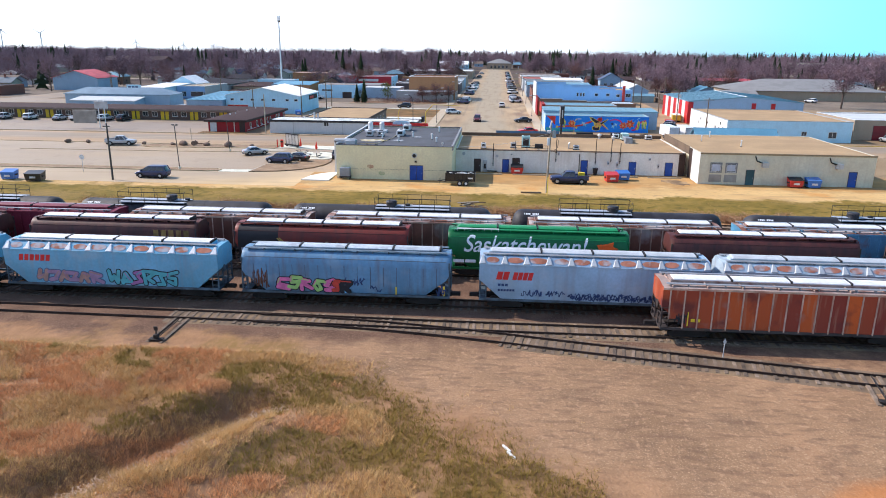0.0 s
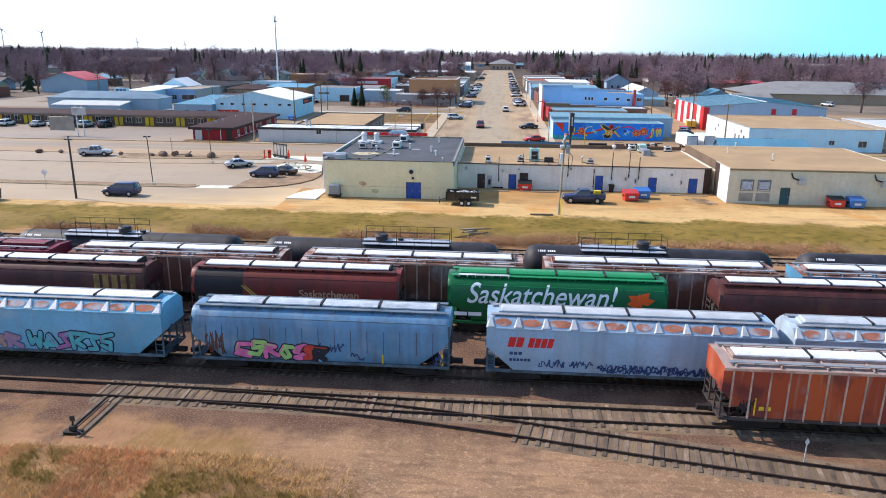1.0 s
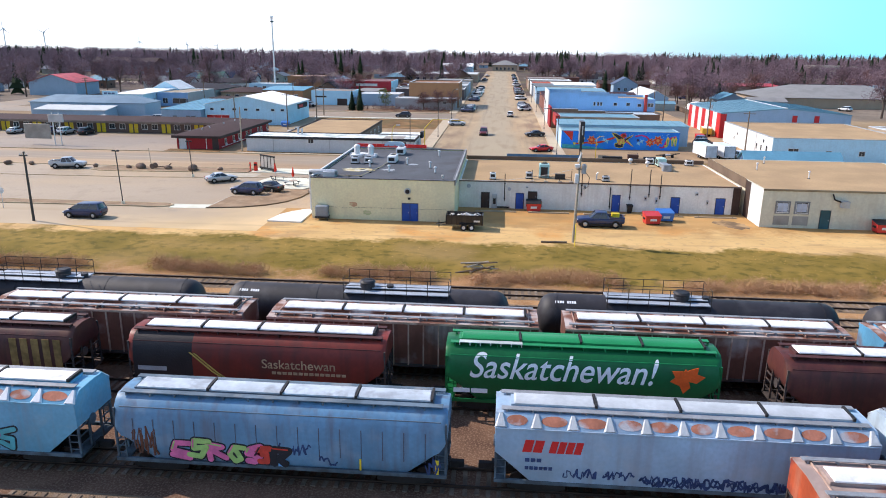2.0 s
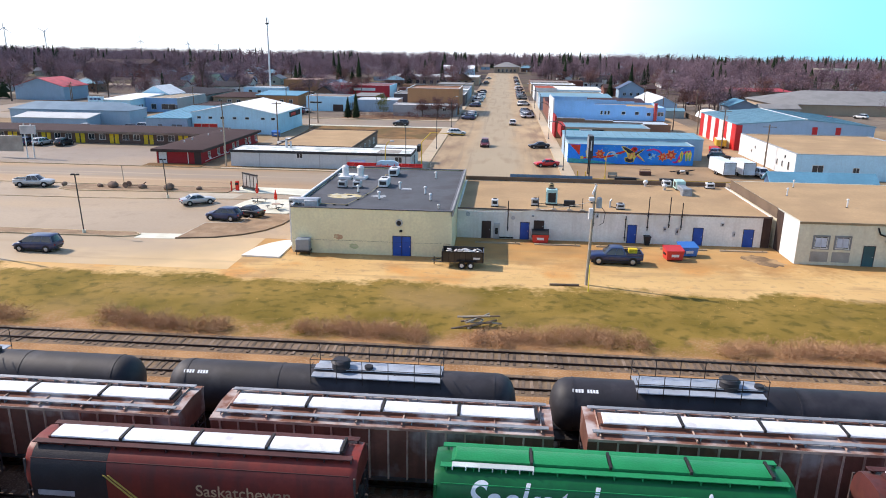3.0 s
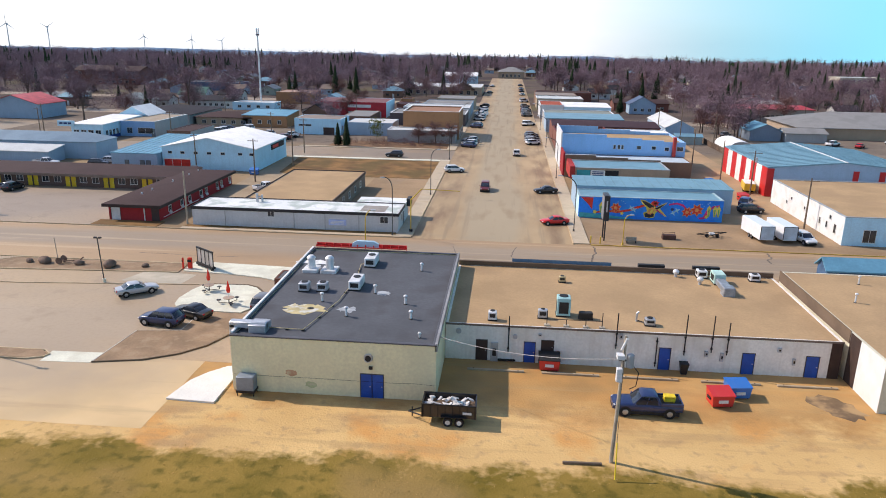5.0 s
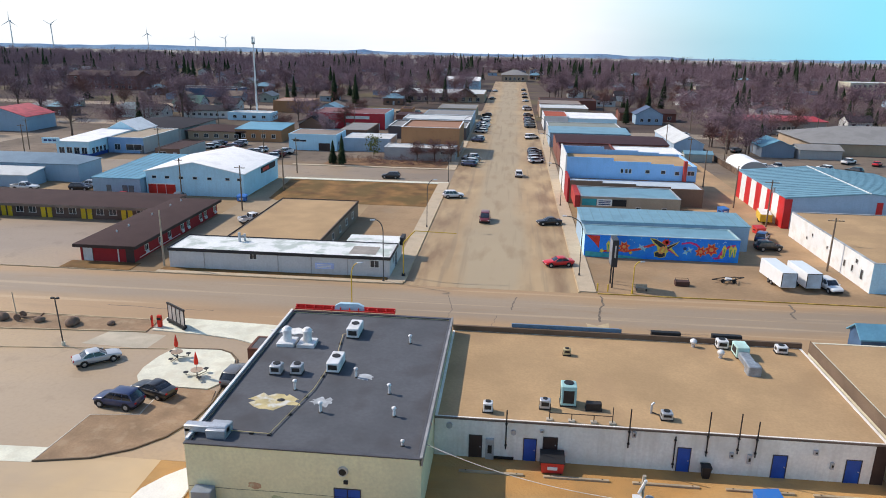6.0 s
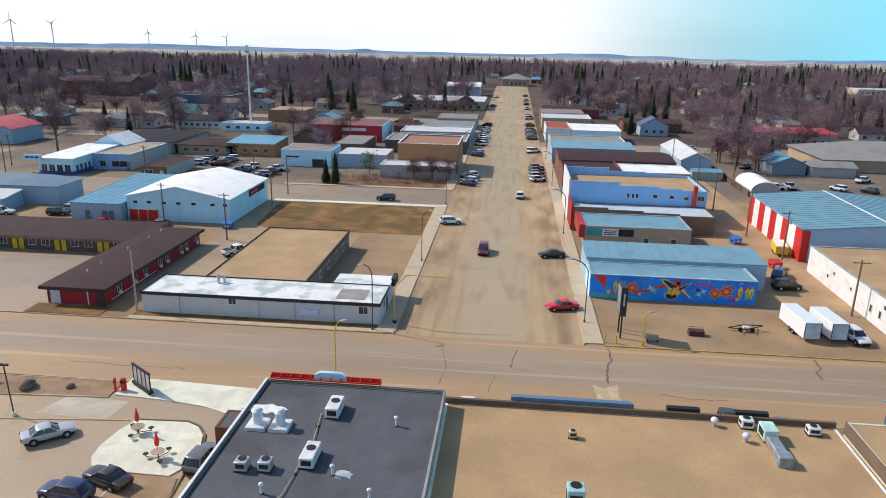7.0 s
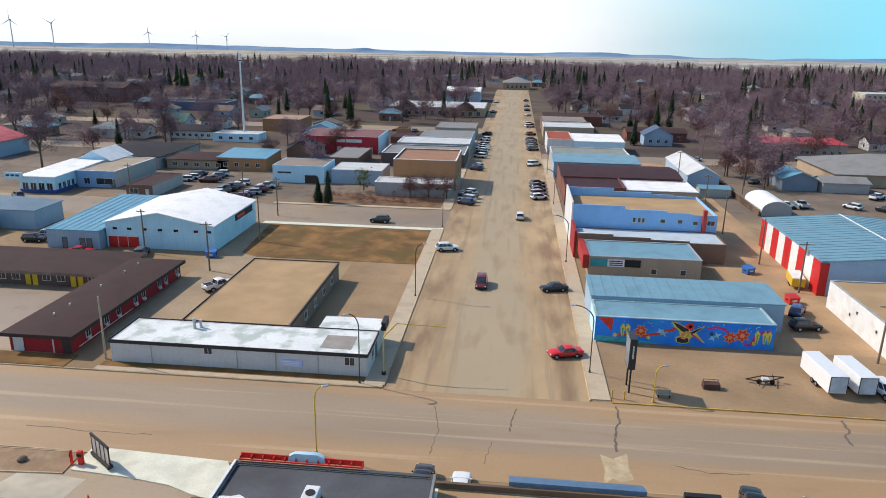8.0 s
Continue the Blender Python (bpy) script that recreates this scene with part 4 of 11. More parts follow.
        if panel_mat:
            bay = (length - 1.0) / (n - 1)
            sheet = MB().box(-bay / 2 + 0.03, bay / 2 - 0.03, -0.022, 0.0, 1.10, 3.79).mesh("side_panel", panel_mat, 0)
            for i in range(n - 1):
                x = 0.5 + bay * (i + 0.5)
                lift = max(0.0, 1.5 - min(x - bay / 2, length - x - bay / 2)) * 0.9
                for s in (-1, 1):
                    share("side_panel", sheet, car, pose(x, s * 1.48, 0, 0, 0, 0 if s < 0 else 180) @ Matrix.Translation((0, 0, lift)) @ Matrix.Diagonal((1, 1, 1 - lift / 3.79, 1)))
        MB().box(0, length, -1.60, -1.54, 3.80, 3.94).box(0, length, 1.54, 1.60, 3.80, 3.94).ob("top_chord", rib_mat or paint_mat, car)
        if roof_mat:
            MB().prism([(-1.57, 3.95), (0, 4.075), (1.57, 3.95), (1.57, 3.93), (0, 4.05), (-1.57, 3.93)], "x", 0.02, length - 0.02).ob("roof_sheet", roof_mat, car, "rusty roof sheet with flaking pale paint")
        sm = MB().box(-0.03, 0.03, -1.5, 1.5, 4.0, 4.09).mesh("roof_seam", rib_mat or paint_mat, 0)
        for i in range(8):
            share("roof_seam", sm, car, pose(0.6 + (length - 1.2) * i / 7, 0, 0))
    if style == "flat":
        n = 11
        for sd in (-1, 1):
            gu = MB().add([(-0.30, sd * 1.53, 3.80), (0.30, sd * 1.53, 3.80), (0.09, sd * 1.04, 4.27), (-0.09, sd * 1.04, 4.27),
                           (-0.20, sd * 1.56, 3.87), (0.20, sd * 1.56, 3.87), (0.05, sd * 1.09, 4.32), (-0.05, sd * 1.09, 4.32)],
                          [(4, 5, 6, 7), (0, 1, 5, 4), (1, 2, 6, 5), (2, 3, 7, 6), (3, 0, 4, 7)]).mesh("roof_gusset", hatch_mat, 0)
            for i in range(n):
                share("roof_gusset", gu, car, pose(0.25 + (length - 0.5) * i / (n - 1), 0, 0))
        MB().box(0, length, -1.60, -1.545, 3.70, 3.80).box(0, length, 1.545, 1.60, 3.70, 3.80).ob("top_chord", paint_mat, car)
        if ovals:
            k = 14
            pts = []
            for j in range(k):
                a = 2 * math.pi * j / k
                u, v = 0.62 * math.cos(a), 0.5 + 0.36 * math.sin(a)
                pts.append((u, -1.535 + 0.52 * v, 3.815 + 0.48 * v))
            ov = MB().add(pts, [tuple(range(k))]).mesh("rust_patch", ovals, 0)
            for i in range(n - 1):
                share("rust_patch", ov, car, pose(0.25 + (length - 0.5) * (i + 0.5) / (n - 1) + 0.06 * ((i * 5) % 4 - 1.5), 0, 0) @ Matrix.Diagonal((0.78 + 0.09 * ((i * 7) % 5), 1, 1, 1)))
    if style == "round":
        MB().box(0.3, length - 0.3, -1.36, -1.30, 3.70, 3.76).ob("side_rail", roof_mat or paint_mat, car)
        MB().box(0.3, length - 0.3, 1.30, 1.36, 3.70, 3.76).ob("side_rail", roof_mat or paint_mat, car)
    return car


def plate(mb, outline, y, depth=0.008):
    """A thin flat shape (x, z) lying on a car's side that faces the viewer."""
    return mb.prism(outline, "y", y - depth, y + 0.02)


STROKES = [[(0.1, 0), (0.15, 1), (0.95, 0.75), (0.2, 0.5), (0.9, 0.05)], [(0.9, 1), (0.15, 0.9), (0.1, 0.5), (0.85, 0.5), (0.8, 0.05), (0.05, 0.1)], [(0.0, 0.05), (0.45, 1), (0.95, 0.05), (0.3, 0.4)],
           [(0.1, 1), (0.15, 0.15), (0.5, 0.45), (0.85, 0.1), (0.9, 1)], [(0.9, 0.85), (0.3, 1), (0.05, 0.5), (0.35, 0.0), (0.95, 0.15), (0.6, 0.5)], [(0.0, 0.9), (0.95, 1), (0.5, 0.55), (0.95, 0.1), (0.1, 0.0)]]


def brush_line(mb, pts, y, width, depth):
    """A broad flat stroke along a bent line (x, z)."""
    for i, (px, pz) in enumerate(pts):
        r = width / 2
        plate(mb, [(px + r * math.cos(k * math.pi / 4), pz + r * math.sin(k * math.pi / 4)) for k in range(8)], y, depth + 0.0006 * i)
        if i:
            qx, qz = pts[i - 1]
            d = Vector((px - qx, pz - qz))
            if d.length > 0.01:
                n = Vector((-d.y, d.x)).normalized() * r
                plate(mb, [(qx - n.x, qz - n.y), (px - n.x, pz - n.y), (px + n.x, pz + n.y), (qx + n.x, qz + n.y)], y, depth + 0.0003 + 0.0006 * i)


def tag_paint(car, x, z, w, h, seeds, fills, y=-1.565, edge_mat=None, label="bright spray-painted shapes"):
    """Spray paint: broad interlocking dark-edged strokes, side by side, on a cloud of colour."""
    rg = random.Random(seeds)
    n = max(2, int(w / 0.85))
    for i in range(n):
        g = STROKES[rg.randrange(len(STROKES))]
        cw = w / n
        lean, th = rg.uniform(-0.15, 0.2), rg.uniform(0.24, 0.32)
        sx, sz = cw * 1.0, h * rg.uniform(0.80, 1.0) - th
        pts = [(x + cw * i + 0.02 + sx * (u + rg.uniform(-0.22, 0.22)) * 0.92 + lean * v, z + th * 0.5 + 0.05 + sz * min(1.0, max(0.0, v + rg.uniform(-0.2, 0.2)))) for u, v in g]
        d = 0.004 + 0.008 * (i % 2)
        out, ins, shine = MB(), MB(), MB()
        brush_line(out, pts, y, th + 0.15, d)
        brush_line(ins, pts, y, th, d + 0.014)
        brush_line(shine, [(px - 0.05, pz + 0.06) for px, pz in pts[1:3]], y, 0.07, d + 0.022)
        o = out.ob("spray_shape", edge_mat or M_SPRAY_K, car, "dark-edged spray shape", 0)
        ins.ob("spray_fill", fills[i % len(fills)], o, label, 0)
        shine.ob("spray_highlight", fills[(i + 1) % len(fills)] if len(fills) > 1 else M_HATCH, o, "", 0)


def scribble(car, x, z, w, h, seed, material, y=-1.565, n=26):
    """Loose dark spray strokes."""
    rg = random.Random(seed)
    mb = MB()
    px, pz = x, z + h / 2
    for i in range(n):
        qx = x + w * (i + 1) / n + rg.uniform(-0.1, 0.1)
        qz = z + rg.random() * h
        d = Vector((qx - px, qz - pz))
        if d.length > 0.01:
            nrm = Vector((-d.y, d.x)).normalized() * rg.uniform(0.015, 0.045)
            plate(mb, [(px - nrm.x, pz - nrm.y), (qx - nrm.x, qz - nrm.y), (qx + nrm.x, qz + nrm.y), (px + nrm.x, pz + nrm.y)], y, 0.006 + 0.0004 * i)
        px, pz = qx, qz
    tagged(mb.ob("spray_stroke", material, car, smooth=0), kind="stuff")


def bars(car, x, z, w, h, n, material, y=-1.565, name="marking_bar", lean=0.0, gap=0.25):
    step = w / n
    for i in range(n):
        a, b = x + i * step, x + i * step + step * (1 - gap)
        plate(MB(), [(a, z), (b, z), (b + lean * h, z + h), (a + lean * h, z + h)], y, 0.006).ob(name, material, car, smooth=0)


def bend_on(wd, base_z):
    """Lays flat lettering on the curved side of a round-sided car."""
    bmw = bmesh.new()
    bmw.from_mesh(wd.data)
    for k in range(1, 12):
        bmesh.ops.bisect_plane(bmw, geom=bmw.verts[:] + bmw.edges[:] + bmw.faces[:], plane_co=(0, -0.4 + 0.18 * k, 0), plane_no=(0, 1, 0))
    rows_ = side_points("round")
    for v in bmw.verts:
        zz = base_z + v.co.y
        for (w0, z0), (w1, z1) in zip(rows_, rows_[1:]):
            if z0 <= zz <= z1:
                v.co.z = w0 + (w1 - w0) * (zz - z0) / (z1 - z0) + 0.012 + v.co.z
                break
    bmw.to_mesh(wd.data)
    bmw.free()


def spray(name, c):
    return mat(name, c, 0.6, vary=0.15, scale=2.0, fine=10.0, bump=0.0, world_space=False)


M_SPRAY_K = spray("spray_black", (0.02, 0.022, 0.03))
SPR_TEAL, SPR_GREEN, SPR_PINK = spray("spray_teal", (0.10, 0.42, 0.48)), spray("spray_green", (0.36, 0.58, 0.18)), spray("spray_pink", (0.72, 0.16, 0.36))
SPR_PURPLE, SPR_RED, SPR_ORANGE = spray("spray_purple", (0.38, 0.12, 0.45)), spray("spray_red", (0.62, 0.06, 0.04)), spray("spray_orange", (0.75, 0.32, 0.10))
SPR_YELLOW, SPR_BLUE, SPR_NAVY = spray("spray_yellow", (0.80, 0.58, 0.03)), spray("spray_blue", (0.15, 0.42, 0.75)), spray("spray_navy", (0.03, 0.06, 0.17))

M_CPBLUE = mat("pale_blue_car_paint", (0.165, 0.42, 0.60), 0.5, vary=0.12, scale=0.4, fine=5.0, bump=0.05, stain=(0.36, 0.44, 0.48), stain_amount=0.4, streak=(0.24, 0.27, 0.33), streak_amount=0.35)
M_CPGREY = mat("grey_blue_car_paint", (0.33, 0.47, 0.62), 0.5, vary=0.12, scale=0.4, fine=5.0, bump=0.05, stain=(0.40, 0.44, 0.50), stain_amount=0.4, streak=(0.26, 0.27, 0.33), streak_amount=0.4)
M_BLUE = mat("slate_blue_car_paint", (0.125, 0.270, 0.43), 0.5, vary=0.15, scale=0.4, fine=5.0, bump=0.05, stain=(0.25, 0.33, 0.42), stain_amount=0.45, streak=(0.13, 0.13, 0.16), streak_amount=0.55)
M_GREYCAR = mat("weathered_grey_car_paint", (0.46, 0.56, 0.64), 0.5, vary=0.18, scale=0.5, fine=5.0, bump=0.05, stain=(0.30, 0.22, 0.19), stain_amount=0.5, streak=(0.30, 0.32, 0.35), streak_amount=0.5)
M_OVAL = mat("rust_oval", (0.43, 0.165, 0.105), 0.85, vary=0.25, scale=1.2, fine=8.0, stain=(0.42, 0.44, 0.48), stain_amount=0.9, stain_scale=1.1, stain_cut=0.50)
M_GREEN = mat("bright_green_car_paint", (0.005, 0.135, 0.040), 0.4, vary=0.15, scale=0.4, fine=5.0, bump=0.04, streak=(0.006, 0.10, 0.036), streak_amount=0.5)
M_GREENTOP = mat("light_green_roof", (0.012, 0.255, 0.085), 0.4, vary=0.1, scale=0.6)
M_MAROON = mat("dark_red_car_paint", (0.23, 0.033, 0.022), 0.5, vary=0.2, scale=0.4, fine=5.0, bump=0.05, stain=(0.12, 0.030, 0.024), stain_amount=0.6, streak=(0.09, 0.030, 0.024), streak_amount=0.5)
M_BROWN = mat("dark_brown_car_paint", (0.105, 0.030, 0.026), 0.55, vary=0.25, scale=0.4, fine=5.0, bump=0.05, stain=(0.16, 0.06, 0.035), stain_amount=0.5, streak=(0.045, 0.022, 0.020), streak_amount=0.6)
M_ORANGE = mat("orange_red_car_paint", (0.40, 0.075, 0.026), 0.6, vary=0.35, scale=0.5, fine=5.0, bump=0.06, stain=(0.115, 0.026, 0.028), stain_amount=0.9, stain_scale=0.6, stain_cut=0.45, streak=(0.40, 0.19, 0.12), streak_amount=0.6)
t = Tree("faded_orange_panels")
pc = t.mix(t.node("ShaderNodeObjectInfo").outputs["Random"], (0.60, 0.115, 0.022), (0.190, 0.030, 0.028))
pc = t.mix(t.noise(0.5, detail=5.0, lo=0.50, hi=0.62, b=0.8), pc, (0.130, 0.032, 0.030))
pc = t.mix(t.noise(0.35, detail=4.0, lo=0.58, hi=0.66, b=0.6), pc, (0.30, 0.19, 0.17))
pc = t.mix(t.noise(3.0, vec=(1.0, 1.0, 0.12), detail=4.0, lo=0.56, hi=0.70, b=0.5), pc, (0.40, 0.20, 0.13))
t.bump(t.noise(5.0, detail=4.0), 0.06)
M_OPANEL = t.finish(pc, 0.6, 0.0, 0.3)
M_PALERUST = mat("pale_flaking_roof", (0.44, 0.33, 0.29), 0.75, vary=0.25, scale=0.6, fine=5.0, stain=(0.20, 0.070, 0.045), stain_amount=0.85, stain_scale=0.6, stain_cut=0.50)
M_DARKROOF = mat("grimy_maroon_roof", (0.075, 0.024, 0.022), 0.7, vary=0.3, scale=0.8, fine=5.0)
# dark sills and end frames with brown stains
M_ENDDARK = mat("dark_end_frame", (0.060, 0.048, 0.046), 0.8, vary=0.35, scale=1.0, fine=6.0, stain=(0.16, 0.09, 0.06), stain_amount=0.5, stain_scale=1.2)
# blue cars' sills and ends darkened for the shade under and between cars
M_SHADEFRAME = mat("shade_dark_blue_frame", (0.090, 0.130, 0.165), 0.7, vary=0.3, scale=0.9, fine=6.0, stain=(0.045, 0.045, 0.05), stain_amount=0.7, stain_scale=1.0, stain_cut=0.45)
M_GRIMEBLUE = mat("grimy_blue_roof", (0.115, 0.165, 0.215), 0.7, vary=0.3, scale=0.7, fine=5.0, stain=(0.26, 0.27, 0.28), stain_amount=0.6, stain_scale=1.0)
M_RIB = mat("pale_worn_rib", (0.52, 0.36, 0.28), 0.6, vary=0.3, scale=1.0, fine=6.0, stain=(0.28, 0.08, 0.05))
M_RUSTROOF = mat("rusty_roof", (0.23, 0.095, 0.062), 0.8, vary=0.3, scale=0.6, fine=5.0, stain=(0.55, 0.50, 0.48), stain_amount=0.8, stain_scale=0.6, stain_cut=0.47)
M_RIBBROWN = mat("rust_brown_ribbed_paint", (0.20, 0.080, 0.055), 0.7, vary=0.3, scale=0.5, fine=5.0, stain=(0.46, 0.41, 0.39), stain_amount=0.7, stain_scale=0.4, stain_cut=0.56, streak=(0.10, 0.045, 0.035), streak_amount=0.5)
M_BURG = mat("burgundy_car_paint", (0.20, 0.022, 0.045), 0.5, vary=0.2, scale=0.5, fine=5.0)
M_WHITE_MARK = mat("white_lettering", (0.92, 0.93, 0.94), 0.5, vary=0.06, scale=1.0)
M_GOLD_MARK = mat("faded_gold_lettering", (0.60, 0.38, 0.22), 0.6, vary=0.2, scale=1.0)
M_RED_MARK = mat("red_lettering", (0.68, 0.03, 0.03), 0.45, vary=0.06, scale=1.0)
M_LEAF = mat("orange_leaf_paint", (0.88, 0.13, 0.02), 0.45, vary=0.1, scale=1.0)

# near train of blue cars
c = hopper("hopper_car", "pale blue flat-sided grain hopper with graffiti and rust patches", -38.5, Y_F, 17.1, "flat", M_CPBLUE, M_HATCH, ovals=M_OVAL, end_mat=M_SHADEFRAME)
bars(c, 1.2, 2.9, 2.6, 0.5, 6, M_RED_MARK, lean=0.2, name="red_emblem_bar")
tag_paint(c, 2.6, 1.12, 5.2, 1.15, 11, (spray("faded_spray_rust", (0.42, 0.24, 0.20)), spray("faded_spray_mauve", (0.36, 0.22, 0.34))), edge_mat=spray("faded_spray_navy", (0.10, 0.15, 0.26)), label="faded pink and orange spray shapes")
tag_paint(c, 8.4, 1.12, 5.6, 1.4, 12, (SPR_TEAL, SPR_TEAL, spray("dull_spray_purple", (0.40, 0.16, 0.38)), SPR_TEAL), label="teal and green spray shapes")
c = hopper("hopper_car", "pale blue grain hopper at the far end of the row", -57.0, Y_F, 17.1, "flat", M_CPBLUE, M_HATCH, ovals=M_OVAL, end_mat=M_SHADEFRAME)
c = hopper("hopper_car", "slate blue round-sided grain hopper with pink and green graffiti", -19.6, Y_F, 16.0, "round", M_BLUE, M_HATCH_B, roof_mat=M_GRIMEBLUE, end_mat=M_SHADEFRAME)
tag_paint(c, 2.9, 1.10, 4.3, 1.25, 21, (SPR_PINK, SPR_GREEN), label="pink and lime spray shapes")
tag_paint(c, 7.0, 1.10, 1.5, 1.15, 22, (SPR_RED, M_SPRAY_K), label="dark red spray shapes")
bars(c, 8.0, 1.12, 0.6, 0.4, 1, SPR_BLUE)
scribble(c, 8.0, 1.7, 1.5, 0.7, 23, SPR_NAVY)
scribble(c, 0.9, 1.3, 1.2, 1.6, 24, spray("spray_brown", (0.13, 0.05, 0.03)), n=40)
scribble(c, 10.0, 1.3, 0.9, 0.5, 25, SPR_NAVY, n=14)
scribble(c, 15.0, 1.1, 0.7, 1.0, 26, SPR_NAVY, n=14)
bars(c, 15.45, 1.15, 0.25, 0.75, 1, SPR_YELLOW)
bars(c, 11.9, 1.15, 0.12, 0.6, 1, SPR_YELLOW)
for k in range(15):
    seams, xk = MB(), 1.0 + k * 1.0
    plate(seams, [(xk - 0.018, 1.75), (xk + 0.018, 1.75), (xk + 0.018, 3.25), (xk - 0.018, 3.25)], -1.572, 0.006)
    seams.ob("side_seam", mat("seam_grime", (0.10, 0.11, 0.15), 0.7), c, smooth=0)
c = hopper("hopper_car", "pale blue flat-sided grain hopper with red emblem and rust ovals", -1.4, Y_F, 16.8, "flat", M_CPGREY, M_HATCH_G, ovals=M_OVAL, end_mat=M_SHADEFRAME)
bars(c, 1.25, 2.62, 0.95, 0.62, 2, M_RED_MARK, lean=0.22, name="red_emblem_bar", gap=0.14)
bars(c, 2.45, 2.62, 1.5, 0.60, 4, M_RED_MARK, lean=0.22, name="red_emblem_bar", gap=0.16)
bars(c, 1.4, 2.12, 0.8, 0.18, 3, SPR_NAVY)
bars(c, 1.4, 1.72, 1.3, 0.16, 6, SPR_NAVY)
scribble(c, 3.2, 1.35, 1.5, 0.55, 31, SPR_NAVY)
scribble(c, 5.0, 1.40, 1.3, 0.45, 32, SPR_NAVY)
for k in range(3):
    scribble(c, 6.6, 1.14, 6.6, 0.62, 33 + k, SPR_NAVY, n=70)
c = hopper("hopper_car", "weathered grey-blue grain hopper with rust patches", 16.3, Y_F, 17.0, "flat", M_GREYCAR, M_HATCH_G, ovals=M_OVAL, end_mat=M_SHADEFRAME)

# the orange car on the near track
c = hopper("hopper_car", "orange-red rusty ribbed hopper with white hatches on the near track", 11.0, Y_G, 17.2, "ribbed", M_ORANGE, M_HATCH, roof_mat=M_PALERUST, rib_mat=M_RIB, end_mat=M_ENDDARK, panel_mat=M_OPANEL)
bars(c, 1.75, 1.25, 0.10, 1.0, 1, SPR_YELLOW, y=-1.508)
bars(c, 2.0, 1.55, 0.7, 0.22, 2, SPR_YELLOW, y=-1.508)
scribble(c, 0.9, 1.3, 0.8, 0.9, 41, M_SPRAY_K, y=-1.508)
c = hopper("hopper_car", "orange-red rusty ribbed hopper behind the first", 29.6, Y_G, 17.2, "ribbed", M_ORANGE, M_HATCH, roof_mat=M_PALERUST, rib_mat=M_RIB, end_mat=M_ENDDARK, panel_mat=M_OPANEL)

# second train
P_E = 18.6
c = hopper("hopper_car", "dark brown round-sided grain hopper with a faded gold emblem", -22.9 - P_E, Y_E, 15.2, "round", M_BROWN, M_HATCH, roof_mat=M_DARKROOF, end_mat=M_ENDDARK)
bars(c, 11.4, 1.7, 3.4, 1.9, 5, mat("faded_gold_wheat", (0.30, 0.17, 0.055), 0.7, vary=0.4, scale=1.5), gap=0.35)
hopper("hopper_car", "dark brown round-sided grain hopper", -22.9 - 2 * P_E, Y_E, 15.2, "round", M_BROWN, M_HATCH, roof_mat=M_DARKROOF, end_mat=M_ENDDARK)
c = hopper("hopper_car", "dark red grain hopper with gold lettering and yellow stripes", -22.9, Y_E, 15.2, "round", M_MAROON, M_HATCH, roof_mat=M_DARKROOF, end_mat=M_ENDDARK)
dk = MB()
half = side_points("round")
dk.loft([[(0.34, -w - 0.006, z) for w, z in half] + [(0.34, -0.86, 4.0)], [(3.9, -w - 0.006, z) for w, z in half] + [(3.9, -0.86, 4.0)]], caps=False, closed=False)
dk.ob("dark_panel", mat("dark_grey_panel", (0.026, 0.020, 0.022), 0.6, vary=0.3, scale=0.5), c, "dark grimy end panel")
st = MB()
for d in (0.0, 0.22):
    plate(st, [(3.75 + d, 3.2), (3.85 + d, 3.2), (5.15 + d, 2.05), (5.03 + d, 2.05)], -1.585, 0.006)
    plate(st, [(5.03 + d, 2.05), (5.15 + d, 2.05), (6.2 + d, 1.35), (6.08 + d, 1.35)], -1.585, 0.006)
st.ob("diagonal_stripe", mat("yellow_stripe", (0.62, 0.44, 0.10), 0.6), c, smooth=0)
bend_on(words("Saskatchewan", 0.78, M_GOLD_MARK, "lettering", c, pose(8.0, 0, 2.45), wide=1.0, weight=0.004), 2.45)
bars(c, 8.6, 2.1, 4.4, 0.16, 14, M_GOLD_MARK, y=-1.585)
bars(c, 0.6, 2.0, 2.3, 0.26, 1, mat("grey_mark_panel", (0.42, 0.40, 0.42), 0.6), y=-1.585)
c = hopper("hopper_car", "bright green grain hopper with white lettering and an orange leaf", -4.3, Y_E, 15.2, "round", M_GREEN, M_GREENTOP, roof_mat=M_GREENTOP)
wd = words("Saskatchewan!", 2.0, M_WHITE_MARK, "lettering", c, pose(1.3, 0, 2.52), shear=0.30, weight=0.014, wide=0.88)
bend_on(wd, 2.52)
lf = MB()
for a, r in ((100, 0.62), (52, 0.95), (150, 0.95), (10, 1.0), (190, 0.9), (262, 0.85)):
    ca, sa = math.cos(radians(a)), math.sin(radians(a))
    cx, cz = 13.3, 2.95
    plate(lf, [(cx - sa * 0.1, cz + ca * 0.1), (cx + ca * r * 0.5 - sa * 0.30, cz + sa * r * 0.5 + ca * 0.30), (cx + ca * r, cz + sa * r), (cx + ca * r * 0.5 + sa * 0.30, cz + sa * r * 0.5 - ca * 0.30), (cx + sa * 0.1, cz - ca * 0.1)], -1.585, 0.006 + abs(a) * 1e-5)
lf.ob("leaf_emblem", M_LEAF, c, "orange lily-shaped emblem", 0)
bars(c, 0.5, 1.55, 2.0, 0.26, 2, M_WHITE_MARK, y=-1.575, gap=0.08)
gr = MB().box(0.75, 4.3, -0.98, -0.62, 4.30, 4.36)
for k in range(7):
    gr.box(0.75 + k * 0.58, 0.80 + k * 0.58, -1.05, -0.6, 4.2, 4.34)
gr.ob("walkway_grate", mat("pale_grate", (0.55, 0.62, 0.60), 0.6), c, "pale steel walkway grate")
